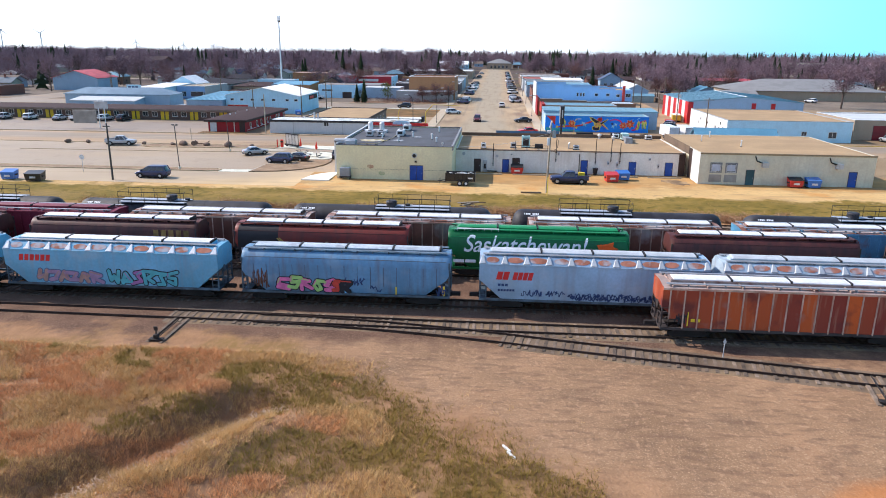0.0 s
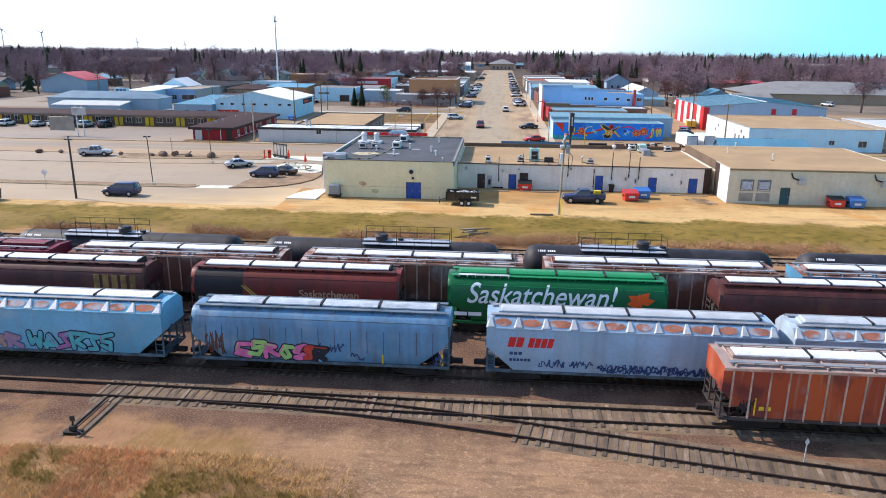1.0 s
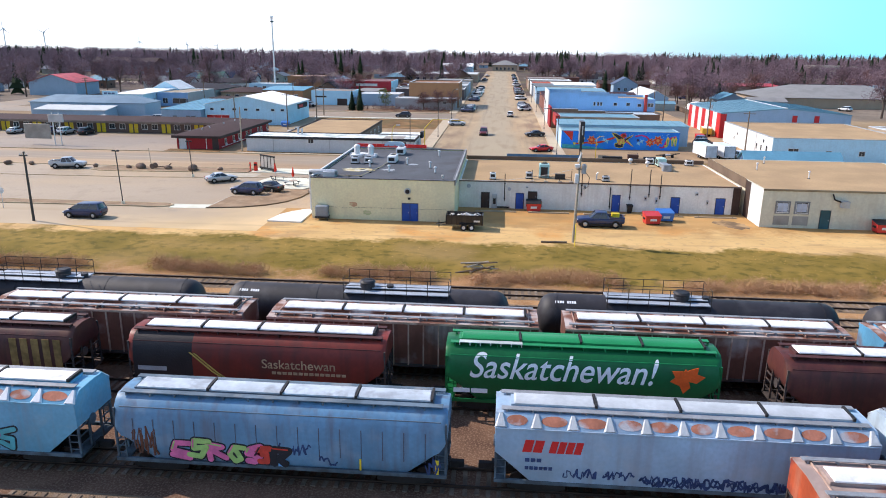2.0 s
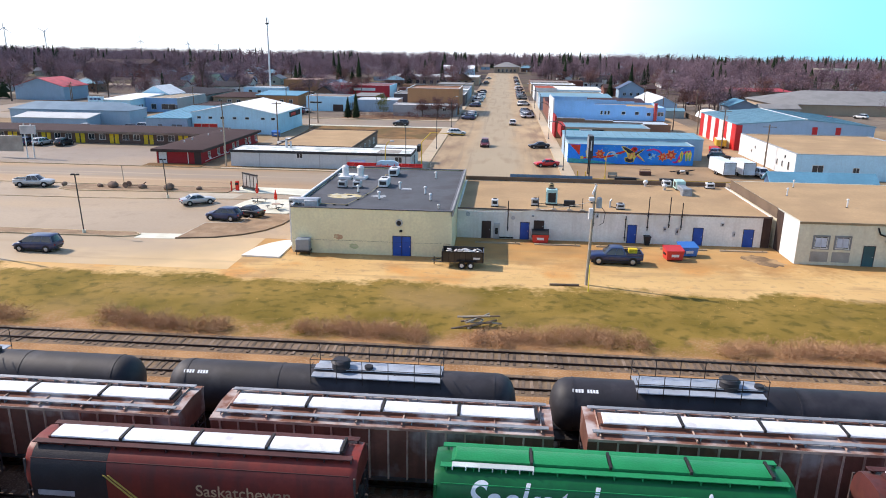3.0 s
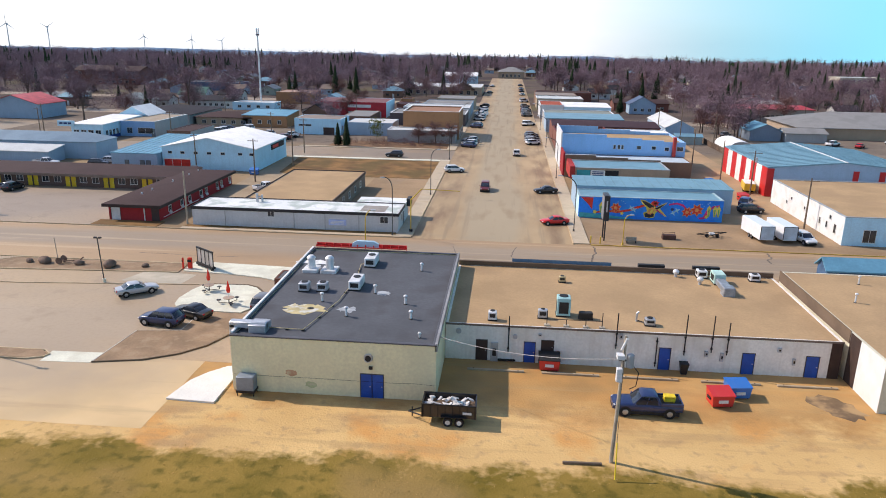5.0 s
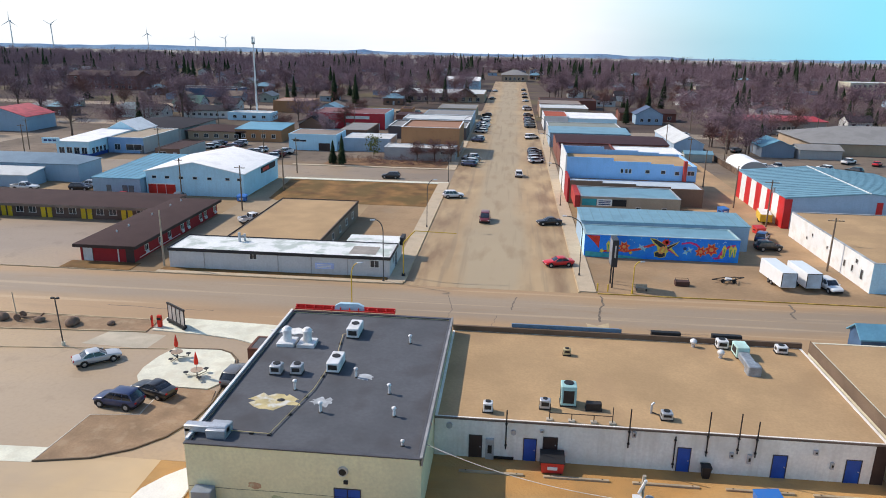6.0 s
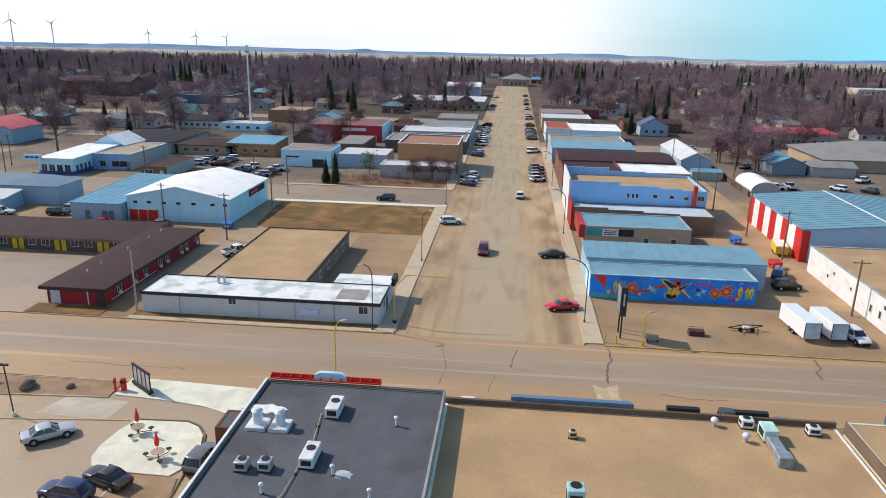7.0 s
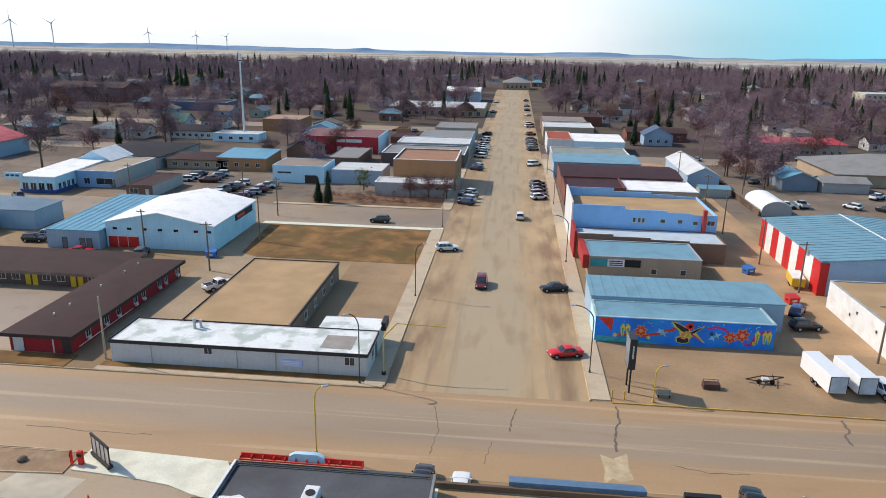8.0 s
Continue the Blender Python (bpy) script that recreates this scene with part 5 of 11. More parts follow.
c = hopper("hopper_car", "dark brown grain hopper with yellow spray paint", -4.3 + P_E, Y_E, 15.2, "round", M_BROWN, M_HATCH, roof_mat=M_DARKROOF, end_mat=M_ENDDARK)
tag_paint(c, 11.0, 1.7, 3.6, 1.1, 51, (SPR_YELLOW, SPR_YELLOW), edge_mat=SPR_YELLOW, label="solid yellow spray shapes", y=-1.575)
hopper("hopper_car", "dark brown round-sided grain hopper", -4.3 + 2 * P_E, Y_E, 15.2, "round", M_BROWN, M_HATCH, roof_mat=M_DARKROOF, end_mat=M_ENDDARK)

# third train, rust-brown ribbed cars
for k, (pm, lb) in enumerate(((M_BURG, "burgundy ribbed hopper with a rusted roof"), (M_RIBBROWN, "rust-brown ribbed hopper with white hatches"), (M_RIBBROWN, "rust-brown ribbed hopper with flaking pale roof"),
                              (M_RIBBROWN, "rust-brown ribbed hopper with a long white hatch"), (mat("teal_end_paint", (0.10, 0.30, 0.48), 0.5, vary=0.2, stain=(0.2, 0.08, 0.05)), "blue ribbed hopper with a red-brown roof"), (M_RIBBROWN, "rust-brown ribbed hopper at the row's end"))):
    hopper("hopper_car", lb, -53.1 + 18.6 * k, Y_D, 17.0, "ribbed", pm, M_HATCH if k else M_BURG, roof_mat=M_RUSTROOF if k else M_BURG, rib_mat=M_RIB if k not in (0, 4) else pm, end_mat=M_ENDDARK)

# fourth train: black tank cars
M_TANK = mat("black_tank_paint", (0.022, 0.020, 0.025), 0.62, vary=0.35, scale=0.6, fine=4.0, bump=0.04, stain=(0.06, 0.055, 0.06), stain_amount=0.5, spec=0.5)
M_PLAT = mat("grey_platform", (0.40, 0.44, 0.50), 0.6, 0.2, vary=0.15, scale=0.8)


def tank_car(label, x0, length, plat0, plat1, dome_x):
    car = thing("tank_car", label, "rail car", x0, Y_C, 0.06, group="black tank cars")
    r, zc, n = 1.50, 2.52, 28
    prof = [(0.0, 0.15), (0.08, 0.62), (0.25, 1.05), (0.5, 1.33), (0.85, 1.48), (1.2, r), (length / 2, r), (length - 1.2, r), (length - 0.85, 1.48), (length - 0.5, 1.33), (length - 0.25, 1.05), (length - 0.08, 0.62), (length, 0.15)]
    MB().loft([[(x, q * math.cos(2 * math.pi * i / n), zc + q * math.sin(2 * math.pi * i / n)) for i in range(n)] for x, q in prof]).ob("tank", M_TANK, car)
    for x in (1.25, length * 0.33, length * 0.66, length - 1.25):
        MB().loft([[(x + d, (r + 0.02) * math.cos(2 * math.pi * i / n), zc + (r + 0.02) * math.sin(2 * math.pi * i / n)) for i in range(n)] for d in (-0.05, 0.05)]).ob("tank_band", M_TANK, car)
    MB().box(0.0, length, -0.35, 0.35, 0.75, 1.05).box(0.2, 2.6, -1.3, 1.3, 0.85, 1.0).box(length - 2.6, length - 0.2, -1.3, 1.3, 0.85, 1.0).ob("underframe", M_DARK, car)
    running_gear(car, length)
    top = zc + r
    pl = MB()
    for s in (-1, 1):
        pl.box(plat0, plat1, min(s * 0.38, s * 1.05), max(s * 0.38, s * 1.05), top - 0.14, top - 0.08)
    pl.box(plat0, plat1, -0.36, 0.36, top + 0.02, top + 0.06)
    pl.ob("platform", M_PLAT, car, "pale grey walkway platform")
    rl = MB()
    for s in (-1.08, 1.08):
        for z in (top + 0.45, top + 0.95):
            rl.cyl((plat0, s, z), (plat1, s, z), 0.022, 5)
        n_p = 6
        for k in range(n_p):
            x = plat0 + (plat1 - plat0) * k / (n_p - 1)
            rl.cyl((x, s, top - 0.5), (x, s, top + 0.95), 0.024, 5)
    for x in (plat0, plat1):
        for z in (top + 0.45, top + 0.95):
            rl.cyl((x, -1.08, z), (x, -0.4, z), 0.022, 5)
            rl.cyl((x, 0.4, z), (x, 1.08, z), 0.022, 5)
    rl.ob("handrail", M_STEEL, car)
    MB().cyl((dome_x, 0, top - 0.1), (dome_x, 0, top + 0.42), 0.52, 16).cyl((dome_x, 0, top + 0.42), (dome_x, 0, top + 0.54), 0.58, 16, 0.45).ob("valve_dome", M_TANK, car)
    MB().cyl((dome_x + 1.6, 0, top), (dome_x + 1.6, 0, top + 0.22), 0.25, 12).ob("manway", M_TANK, car)
    for s in (-1, 1):
        ld = MB()
        for e in (-0.22, 0.22):
            ld.cyl((dome_x + 2.4 + e, s * 1.53, 0.9), (dome_x + 2.4 + e, s * 1.53, 2.9), 0.02, 5)
        for k in range(6):
            ld.cyl((dome_x + 2.18, s * 1.53, 1.1 + k * 0.32), (dome_x + 2.62, s * 1.53, 1.1 + k * 0.32), 0.015, 5)
        ld.ob("ladder", M_STEEL, car)
    for k in range(9):
        if k == 4:
            continue
        a = radians(52)
        x = 1.15 + k * 0.16
        y0_, z0_ = -(r + 0.012) * math.cos(a), zc + (r + 0.012) * math.sin(a)
        a2 = radians(60)
        y1_, z1_ = -(r + 0.012) * math.cos(a2), zc + (r + 0.012) * math.sin(a2)
        MB().add([(x, y0_, z0_), (x + 0.12, y0_, z0_), (x + 0.12, y1_, z1_), (x, y1_, z1_)], [(0, 1, 2, 3)]).ob("marking_bar", M_WHITE_MARK, car, smooth=0)
    return car


for k in range(-3, 3):
    if k % 2 == 0:
        tank_car("black tank car with a grey top platform", -20.7 + 22.0 * k, 20.1, 8.6, 15.9, 10.1)
    else:
        tank_car("black tank car with a grey platform and valve dome", -20.7 + 22.0 * k, 20.1, 4.6, 11.4, 9.7)
# ---------------------------------------------------------------- buildings
M_GLASS = glass("dark_window_glass")
M_FRAME_W = mat("white_window_frame", (0.70, 0.70, 0.68), 0.5, vary=0.06)
M_FRAME_D = mat("dark_frame", (0.06, 0.055, 0.055), 0.5)
M_DOOR_BLUE = mat("blue_door_paint", (0.018, 0.085, 0.40), 0.45, vary=0.12, scale=1.0)
M_DOOR_GREY = mat("grey_door_paint", (0.16, 0.18, 0.19), 0.5)
M_DOOR_BROWN = mat("brown_door_paint", (0.06, 0.035, 0.03), 0.5)
M_DOOR_WHITE = mat("white_door_paint", (0.62, 0.64, 0.66), 0.5)
M_METAL = mat("galvanised_metal", (0.50, 0.52, 0.55), 0.45, 0.5, vary=0.15, scale=1.0)
M_WHITEMETAL = mat("white_sheet_metal", (0.74, 0.75, 0.76), 0.45, 0.1, vary=0.1, scale=1.0, stain=(0.5, 0.46, 0.4), stain_amount=0.4)
M_BLACK = mat("flat_black", (0.018, 0.018, 0.02), 0.6)
M_PIPE = mat("black_iron_pipe", (0.025, 0.022, 0.022), 0.6, 0.2)
M_TAR = mat("tar_roof", (0.092, 0.097, 0.110), 0.85, vary=0.14, scale=0.25, fine=3.0, bump=0.08, stain=(0.062, 0.058, 0.062), stain_scale=0.22, stain_amount=0.6)
M_GRAVEL = mat("gravel_roof", (0.44, 0.292, 0.155), 0.95, vary=0.12, scale=0.2, fine=4.0, bump=0.2, stain=(0.36, 0.235, 0.13), stain_scale=0.15, stain_amount=0.6)
DOORS = {"teal": mat("teal_door_paint", (0.035, 0.105, 0.125), 0.5), "blue": M_DOOR_BLUE, "grey": M_DOOR_GREY, "brown": M_DOOR_BROWN, "white": M_DOOR_WHITE}


def facing(face, x0, x1, y0, y1, u):
    """A pose on a wall: x runs along it to the right as seen from outside, y points into it."""
    if face == "f":
        return pose(u, y0, 0)
    if face == "b":
        return pose(u, y1, 0, 0, 0, 180)
    if face == "l":
        return pose(x0, u, 0, 0, 0, -90)
    return pose(x1, u, 0, 0, 0, 90)


_opening = {}
TAKEN = []


def opening(parent, m, z, w, h, kind, fm=None, plain=False):
    """A window or a door with its frame, set into the face of a wall."""
    key = (round(w, 2), round(h, 2), kind, fm.name if fm else "")
    if key not in _opening:
        fr = MB()
        t_ = 0.07 if kind == "win" else 0.06
        for a, b, c, d in ((-w / 2 - t_, w / 2 + t_, h, h + t_), (-w / 2 - t_, -w / 2, 0, h), (w / 2, w / 2 + t_, 0, h)):
            fr.box(a, b, -0.06, 0.03, c, d)
        if kind == "win":
            fr.box(-w / 2 - t_ - 0.04, w / 2 + t_ + 0.04, -0.10, 0.03, -0.08, 0)
            if w > 0.9:
                fr.box(-0.025, 0.025, -0.045, 0.02, 0, h)
        inner = MB().box(-w / 2, w / 2, -0.022, 0.03, 0.0, h)
        extra = None
        if kind != "win":
            extra = MB().box(w / 2 - 0.16, w / 2 - 0.08, -0.09, -0.02, 1.0, 1.08).mesh("door_handle", M_METAL)
        _opening[key] = (fr.mesh("frame", fm or (M_FRAME_W if kind == "win" else M_FRAME_D), 0), inner.mesh("pane" if kind == "win" else "leaf", M_GLASS if kind == "win" else DOORS.get(kind, M_DOOR_GREY), 0), extra)
    fr, inner, extra = _opening[key]
    o = share("window" if kind == "win" else "door", inner, parent, m @ Matrix.Translation((0, 0, z)))
    if plain:
        return o
    share("window_frame" if kind == "win" else "door_frame", fr, o)
    if extra:
        share("door_handle", extra, o)
    return o


def building(name, label, category, x0, x1, y0, y1, h, wall, roof, kind="flat", rise=1.5, parapet=0.35, over=0.4, coping=None, openings=(), z=0.0, fascia=None, front=None, t=0.25, plain=False):
    """Four walls of real thickness, a roof of the given kind, and openings (face, u, z, w, h, kind)."""
    b = thing(name, label, category, 0, 0, z)
    TAKEN.append((x0, x1, y0, y1))
    w = MB()
    top = h
    o_ = [(x0, y0), (x1, y0), (x1, y1), (x0, y1)]
    i_ = [(x0 + t, y0 + t), (x1 - t, y0 + t), (x1 - t, y1 - t), (x0 + t, y1 - t)]
    ring_ = [[(px, py, zz) for px, py in rect] for rect, zz in ((i_, -0.3), (o_, -0.3), (o_, top), (i_, top))]
    w.loft(ring_ + [ring_[0]], caps=False)
    if front is not None:
        MB().box(x0 - 0.01, x1 + 0.01, y0 - 0.03, y0 - 0.004, -0.2, top - 0.01).ob("front_wall", front, b)
    r = MB()
    if kind == "flat":
        r.box(x0 + t, x1 - t, y0 + t, y1 - t, h - parapet - 0.25, h - parapet)
        if coping:
            cp = MB()
            e = 0.06
            cp.box(x0 - e, x1 + e, y0 - e, y0 + t + e, top, top + 0.10)
            cp.box(x0 - e, x1 + e, y1 - t - e, y1 + e, top, top + 0.10)
            cp.box(x0 - e, x0 + t + e, y0 + t + e, y1 - t - e, top, top + 0.10)
            cp.box(x1 - t - e, x1 + e, y0 + t + e, y1 - t - e, top, top + 0.10)
            cp.ob("coping", coping, b)
    elif kind in ("gable_y", "gable_x"):
        if kind == "gable_y":
            cx = (x0 + x1) / 2
            for ya, yb in ((y0, y0 + t), (y1 - t, y1)):
                w.prism([(x0, top), (x1, top), (cx, top + rise)], "y", ya, yb)
            k = rise / ((x1 - x0) / 2)
            prof = [(x0 - over, top - over * k), (cx, top + rise), (x1 + over, top - over * k), (x1 + over, top - over * k + 0.16), (cx, top + rise + 0.16), (x0 - over, top - over * k + 0.16)]
            r.prism(prof, "y", y0 - over, y1 + over)
        else:
            cy = (y0 + y1) / 2
            for xa, xb in ((x0, x0 + t), (x1 - t, x1)):
                w.prism([(y0, top), (y1, top), (cy, top + rise)], "x", xa, xb)
            k = rise / ((y1 - y0) / 2)
            prof = [(y0 - over, top - over * k), (cy, top + rise), (y1 + over, top - over * k), (y1 + over, top - over * k + 0.16), (cy, top + rise + 0.16), (y0 - over, top - over * k + 0.16)]
            r.prism(prof, "x", x0 - over, x1 + over)
    elif kind == "hip":
        e = over
        d = min(x1 - x0, y1 - y0) / 2
        if (x1 - x0) >= (y1 - y0):
            ra, rb = (x0 + d, (y0 + y1) / 2, top + rise), (x1 - d, (y0 + y1) / 2, top + rise)
        else:
            ra, rb = ((x0 + x1) / 2, y0 + d, top + rise), ((x0 + x1) / 2, y1 - d, top + rise)
        vs = [(x0 - e, y0 - e, top), (x1 + e, y0 - e, top), (x1 + e, y1 + e, top), (x0 - e, y1 + e, top),
              (x0 - e, y0 - e, top + 0.16), (x1 + e, y0 - e, top + 0.16), (x1 + e, y1 + e, top + 0.16), (x0 - e, y1 + e, top + 0.16), ra, rb]
        if (x1 - x0) >= (y1 - y0):
            fs = [(4, 5, 9, 8), (5, 6, 9), (6, 7, 8, 9), (7, 4, 8)]
        else:
            fs = [(4, 5, 8), (5, 6, 9, 8), (6, 7, 9), (7, 4, 8, 9)]
        r.add(vs, fs + [(0, 3, 2, 1), (0, 1, 5, 4), (1, 2, 6, 5), (2, 3, 7, 6), (3, 0, 4, 7)])
    elif kind == "shed":
        r.prism([(y0 - over, top), (y1 + over, top + rise), (y1 + over, top + rise + 0.16), (y0 - over, top + 0.16)], "x", x0 - over, x1 + over)
        w.prism([(y0, top), (y1, top), (y1, top + rise)], "x", x0, x0 + t)
        w.prism([(y0, top), (y1, top), (y1, top + rise)], "x", x1 - t, x1)
        w.box(x0, x1, y1 - t, y1, top, top + rise)
    elif kind == "arch":
        n = 12
        cx, hw = (x0 + x1) / 2, (x1 - x0) / 2
        arc = [(cx - hw * math.cos(math.pi * i / n), top + rise * math.sin(math.pi * i / n)) for i in range(n + 1)]
        r.prism(arc + [(px, pz + 0.12) for px, pz in reversed(arc)], "y", y0 - 0.1, y1 + 0.1)
        for ya, yb in ((y0, y0 + t), (y1 - t, y1)):
            w.prism(arc, "y", ya, yb)
    w.ob("wall", wall, b)
    r.ob("roof", roof, b)
    if fascia:
        e = over + 0.03
        f_ = MB()
        for a in ((x0 - e, x1 + e, y0 - e, y0 - e + 0.06), (x0 - e, x1 + e, y1 + e - 0.06, y1 + e), (x0 - e, x0 - e + 0.06, y0 - e + 0.06, y1 + e - 0.06), (x1 + e - 0.06, x1 + e, y0 - e + 0.06, y1 + e - 0.06)):
            f_.box(*a, top - 0.34, top + 0.14)
        f_.ob("fascia", fascia, b)
    for face, u, zz, ww, hh, kd in openings:
        opening(b, facing(face, x0, x1, y0 - (0.03 if front is not None else 0), y1, u), zz, ww, hh, kd, plain=plain)
    return b


def row(face, a, b, n, z, w, h, kind="win"):
    return [(face, a + (b - a) * (i + 0.5) / n, z, w, h, kind) for i in range(n)]


# ---- the three buildings along the back lane
M_CREAM = mat("cream_stucco", (0.84, 0.76, 0.49), 0.9, vary=0.07, scale=0.3, fine=4.0, bump=0.12, stain=(0.77, 0.68, 0.44), stain_amount=0.45, stain_scale=0.35, streak=(0.70, 0.61, 0.40), streak_amount=0.25)
M_STUCCO_W = mat("dirty_white_stucco", (0.86, 0.83, 0.77), 0.9, vary=0.08, scale=0.3, fine=4.0, bump=0.12, stain=(0.68, 0.62, 0.52), stain_amount=0.5, stain_scale=0.4, streak=(0.56, 0.50, 0.42), streak_amount=0.3)
M_PALE = mat("pale_cream_paint", (0.68, 0.64, 0.50), 0.85, vary=0.06, scale=0.3, fine=4.0, bump=0.1, stain=(0.56, 0.50, 0.37), stain_amount=0.4, streak=(0.52, 0.45, 0.33), streak_amount=0.3)
M_BROWNSIDE = mat("brown_stucco", (0.16, 0.11, 0.075), 0.9, vary=0.15, scale=0.4)
M_REDP = mat("red_sign_paint", (0.68, 0.035, 0.03), 0.45, vary=0.08)
M_WHITEP = mat("white_paint", (0.78, 0.78, 0.76), 0.6, vary=0.06, scale=0.6, stain=(0.6, 0.57, 0.5), stain_amount=0.3)

B1X0, B1X1, B1Y0, B1Y1, B1H = -24.3, -6.9, 110.2, 136.6, 5.0
b1 = building("cream_building", "cream stucco commercial building with a black tar roof", "building", B1X0, B1X1, B1Y0, B1Y1, B1H, M_CREAM, M_TAR, parapet=0.10, coping=mat("dark_metal_coping", (0.10, 0.10, 0.11), 0.5, 0.3),
              openings=[("f", -12.75, 0.0, 0.92, 2.15, "blue"), ("f", -11.77, 0.0, 0.92, 2.15, "blue")])
MB().box(B1X0 - 0.10, B1X0 + 0.12, B1Y0 + 0.4, B1Y1, B1H + 0.10, B1H + 0.24).ob("white_coping", M_WHITEP, b1, "white metal coping")
MB().box(B1X1 - 0.1, B1X1 + 0.10, B1Y0, B1Y1, B1H - 0.5, B1H + 0.2).ob("side_flashing", mat("grey_flashing", (0.35, 0.34, 0.33), 0.5, 0.3), b1)
# sign frame over the street side
sgn = MB()
for k in range(12):
    x = -23.95 + k * 0.98
    sgn.box(x, x + 0.08, B1Y1 + 0.05, B1Y1 + 0.55, B1H + 0.15, B1H + 0.55)
sgn.box(-24.0, -13.1, B1Y1 + 0.48, B1Y1 + 0.58, B1H + 0.1, B1H + 0.62).box(-24.0, -13.1, B1Y1 - 0.06, B1Y1 + 0.04, B1H + 0.24, B1H + 0.36)
sgn.ob("sign_frame", M_REDP, b1, "red metal sign frame along the front edge")
arch = MB()
arch.prism([(-19.75, B1H + 0.2), (-16.45, B1H + 0.2), (-16.55, B1H + 0.7), (-17.1, B1H + 1.0), (-19.1, B1H + 1.0), (-19.65, B1H + 0.7)], "y", B1Y1 + 0.3, B1Y1 + 0.75)
arch.ob("arched_sign", mat("pale_blue_sign", (0.45, 0.66, 0.78), 0.4, vary=0.08), b1, "pale blue arched sign seen from behind")
MB().cyl((-24.34, 110.4, 0.2), (-24.34, 110.4, 4.9), 0.06).ob("downpipe", M_METAL, b1)
MB().loft([[(x_, 110.16 + 0.012 * math.cos(a_), 1.5 + 0.10 * noise.noise((x_ * 0.5, 0.0, 2.0)) + 0.012 * math.sin(a_)) for a_ in (0.5, 2.1, 3.7, 5.3)] for x_ in (-24.2 + 1.72 * i for i in range(11))]).ob("wall_cable", M_PIPE, b1)
for x, z, cc in ((-19.2, 1.9, (0.62, 0.22, 0.12)), (-17.5, 0.9, (0.42, 0.52, 0.24))):
    k = 12
    MB().prism([(x + (0.5 + 0.1 * math.sin(3 * i)) * math.cos(2 * math.pi * i / k), z + (0.3 + 0.06 * math.cos(5 * i)) * math.sin(2 * math.pi * i / k)) for i in range(k)], "y", 110.19, 110.22).ob("paint_smudge", mat("smudge_%d" % int(z * 10), tuple(0.55 * a + 0.45 * q for a, q in zip(cc, (0.6, 0.52, 0.32))), 0.9, vary=0.15, stain=(0.62, 0.55, 0.34), stain_amount=0.8, stain_scale=3.0, stain_cut=0.45), b1, "faded smudge of overpainted graffiti", 0)
fan = thing("wall_fan", "round galvanised wall exhaust fan", "fan", -12.55, 110.2, 3.65)
MB().cyl((0, 0.1, 0), (0, -0.18, 0), 0.42, 18, 0.36).ob("housing", M_METAL, fan)
MB().cyl((0, -0.18, 0), (0, -0.2, 0), 0.27, 16).ob("fan_face", M_BLACK, fan)
MB().box(0.05, 0.35, -0.15, 0.02, -1.0, -0.75).ob("junction_box", M_BLACK, fan)
ac = thing("wall_unit", "grey metal condenser unit on brackets by the corner", "air conditioner", -22.9, 109.6, 0)
MB().box(-0.75, 0.75, -0.45, 0.5, 0.5, 1.75, c=0.05).ob("cabinet", mat("blue_grey_cabinet", (0.27, 0.31, 0.36), 0.5, 0.2), ac)
MB().box(-0.8, 0.8, -0.5, 0.55, 0.3, 0.5).ob("stand", M_STEEL, ac)
for x in (-0.7, 0.7):
    MB().cyl((x, -0.4, 0), (x, -0.4, 0.35), 0.04).ob("leg", M_STEEL, ac)
    MB().cyl((x, 0.45, 0), (x, 0.45, 0.35), 0.04).ob("leg", M_STEEL, ac)
shed = building("lean_to", "small dark brown lean-to shed beside the cream building", "shed", -27.4, -24.5, 131.0, 134.2, 2.9, mat("dark_red_brown_boards", (0.13, 0.055, 0.04), 0.8), M_TAR, parapet=0.05)


def roof_unit(name, label, x, y, z, sx, sy, sz, material, fan_top=True):
    u = thing(name, label, "rooftop unit", x, y, z, group="rooftop units")
    MB().box(-sx / 2, sx / 2, -sy / 2, sy / 2, 0.14, sz, c=0.05).ob("cabinet", material, u)
    MB().box(-sx / 2 - 0.05, sx / 2 + 0.05, -sy / 2, sy / 2, 0.0, 0.14).ob("curb", M_STEEL, u)
    if fan_top:
        MB().cyl((0, sy * 0.1, sz), (0, sy * 0.1, sz + 0.06), min(sx, sy) * 0.33, 16).ob("fan_grille", M_BLACK, u)
    MB().box(-sx / 2 - 0.012, -sx / 2 + 0.01, -sy * 0.3, sy * 0.3, 0.35, sz * 0.8).ob("louvre", M_STEEL, u)
    MB().box(-sx * 0.35, sx * 0.35, -sy / 2 - 0.012, -sy / 2 + 0.01, 0.35, sz * 0.8).ob("louvre", M_STEEL, u)
    return u


def roof_vent(x, y, z, h=0.9, r=0.16, cap=True, material=None):
    v = thing("roof_vent", "small white capped vent pipe on the roof", "vent", x, y, z, group="roof vents")
    MB().cyl((0, 0, -0.02), (0, 0, h), r * 0.7, 10).ob("pipe", material or M_WHITEMETAL, v)
    if cap:
        MB().ball((0, 0, h + 0.02), r * 1.35, r * 1.35, r * 1.0, 10, 6).ob("cap", material or M_WHITEMETAL, v)
    MB().cyl((0, 0, -0.02), (0, 0, 0.06), r * 1.6, 10, r).ob("flashing", M_STEEL, v)
    return v


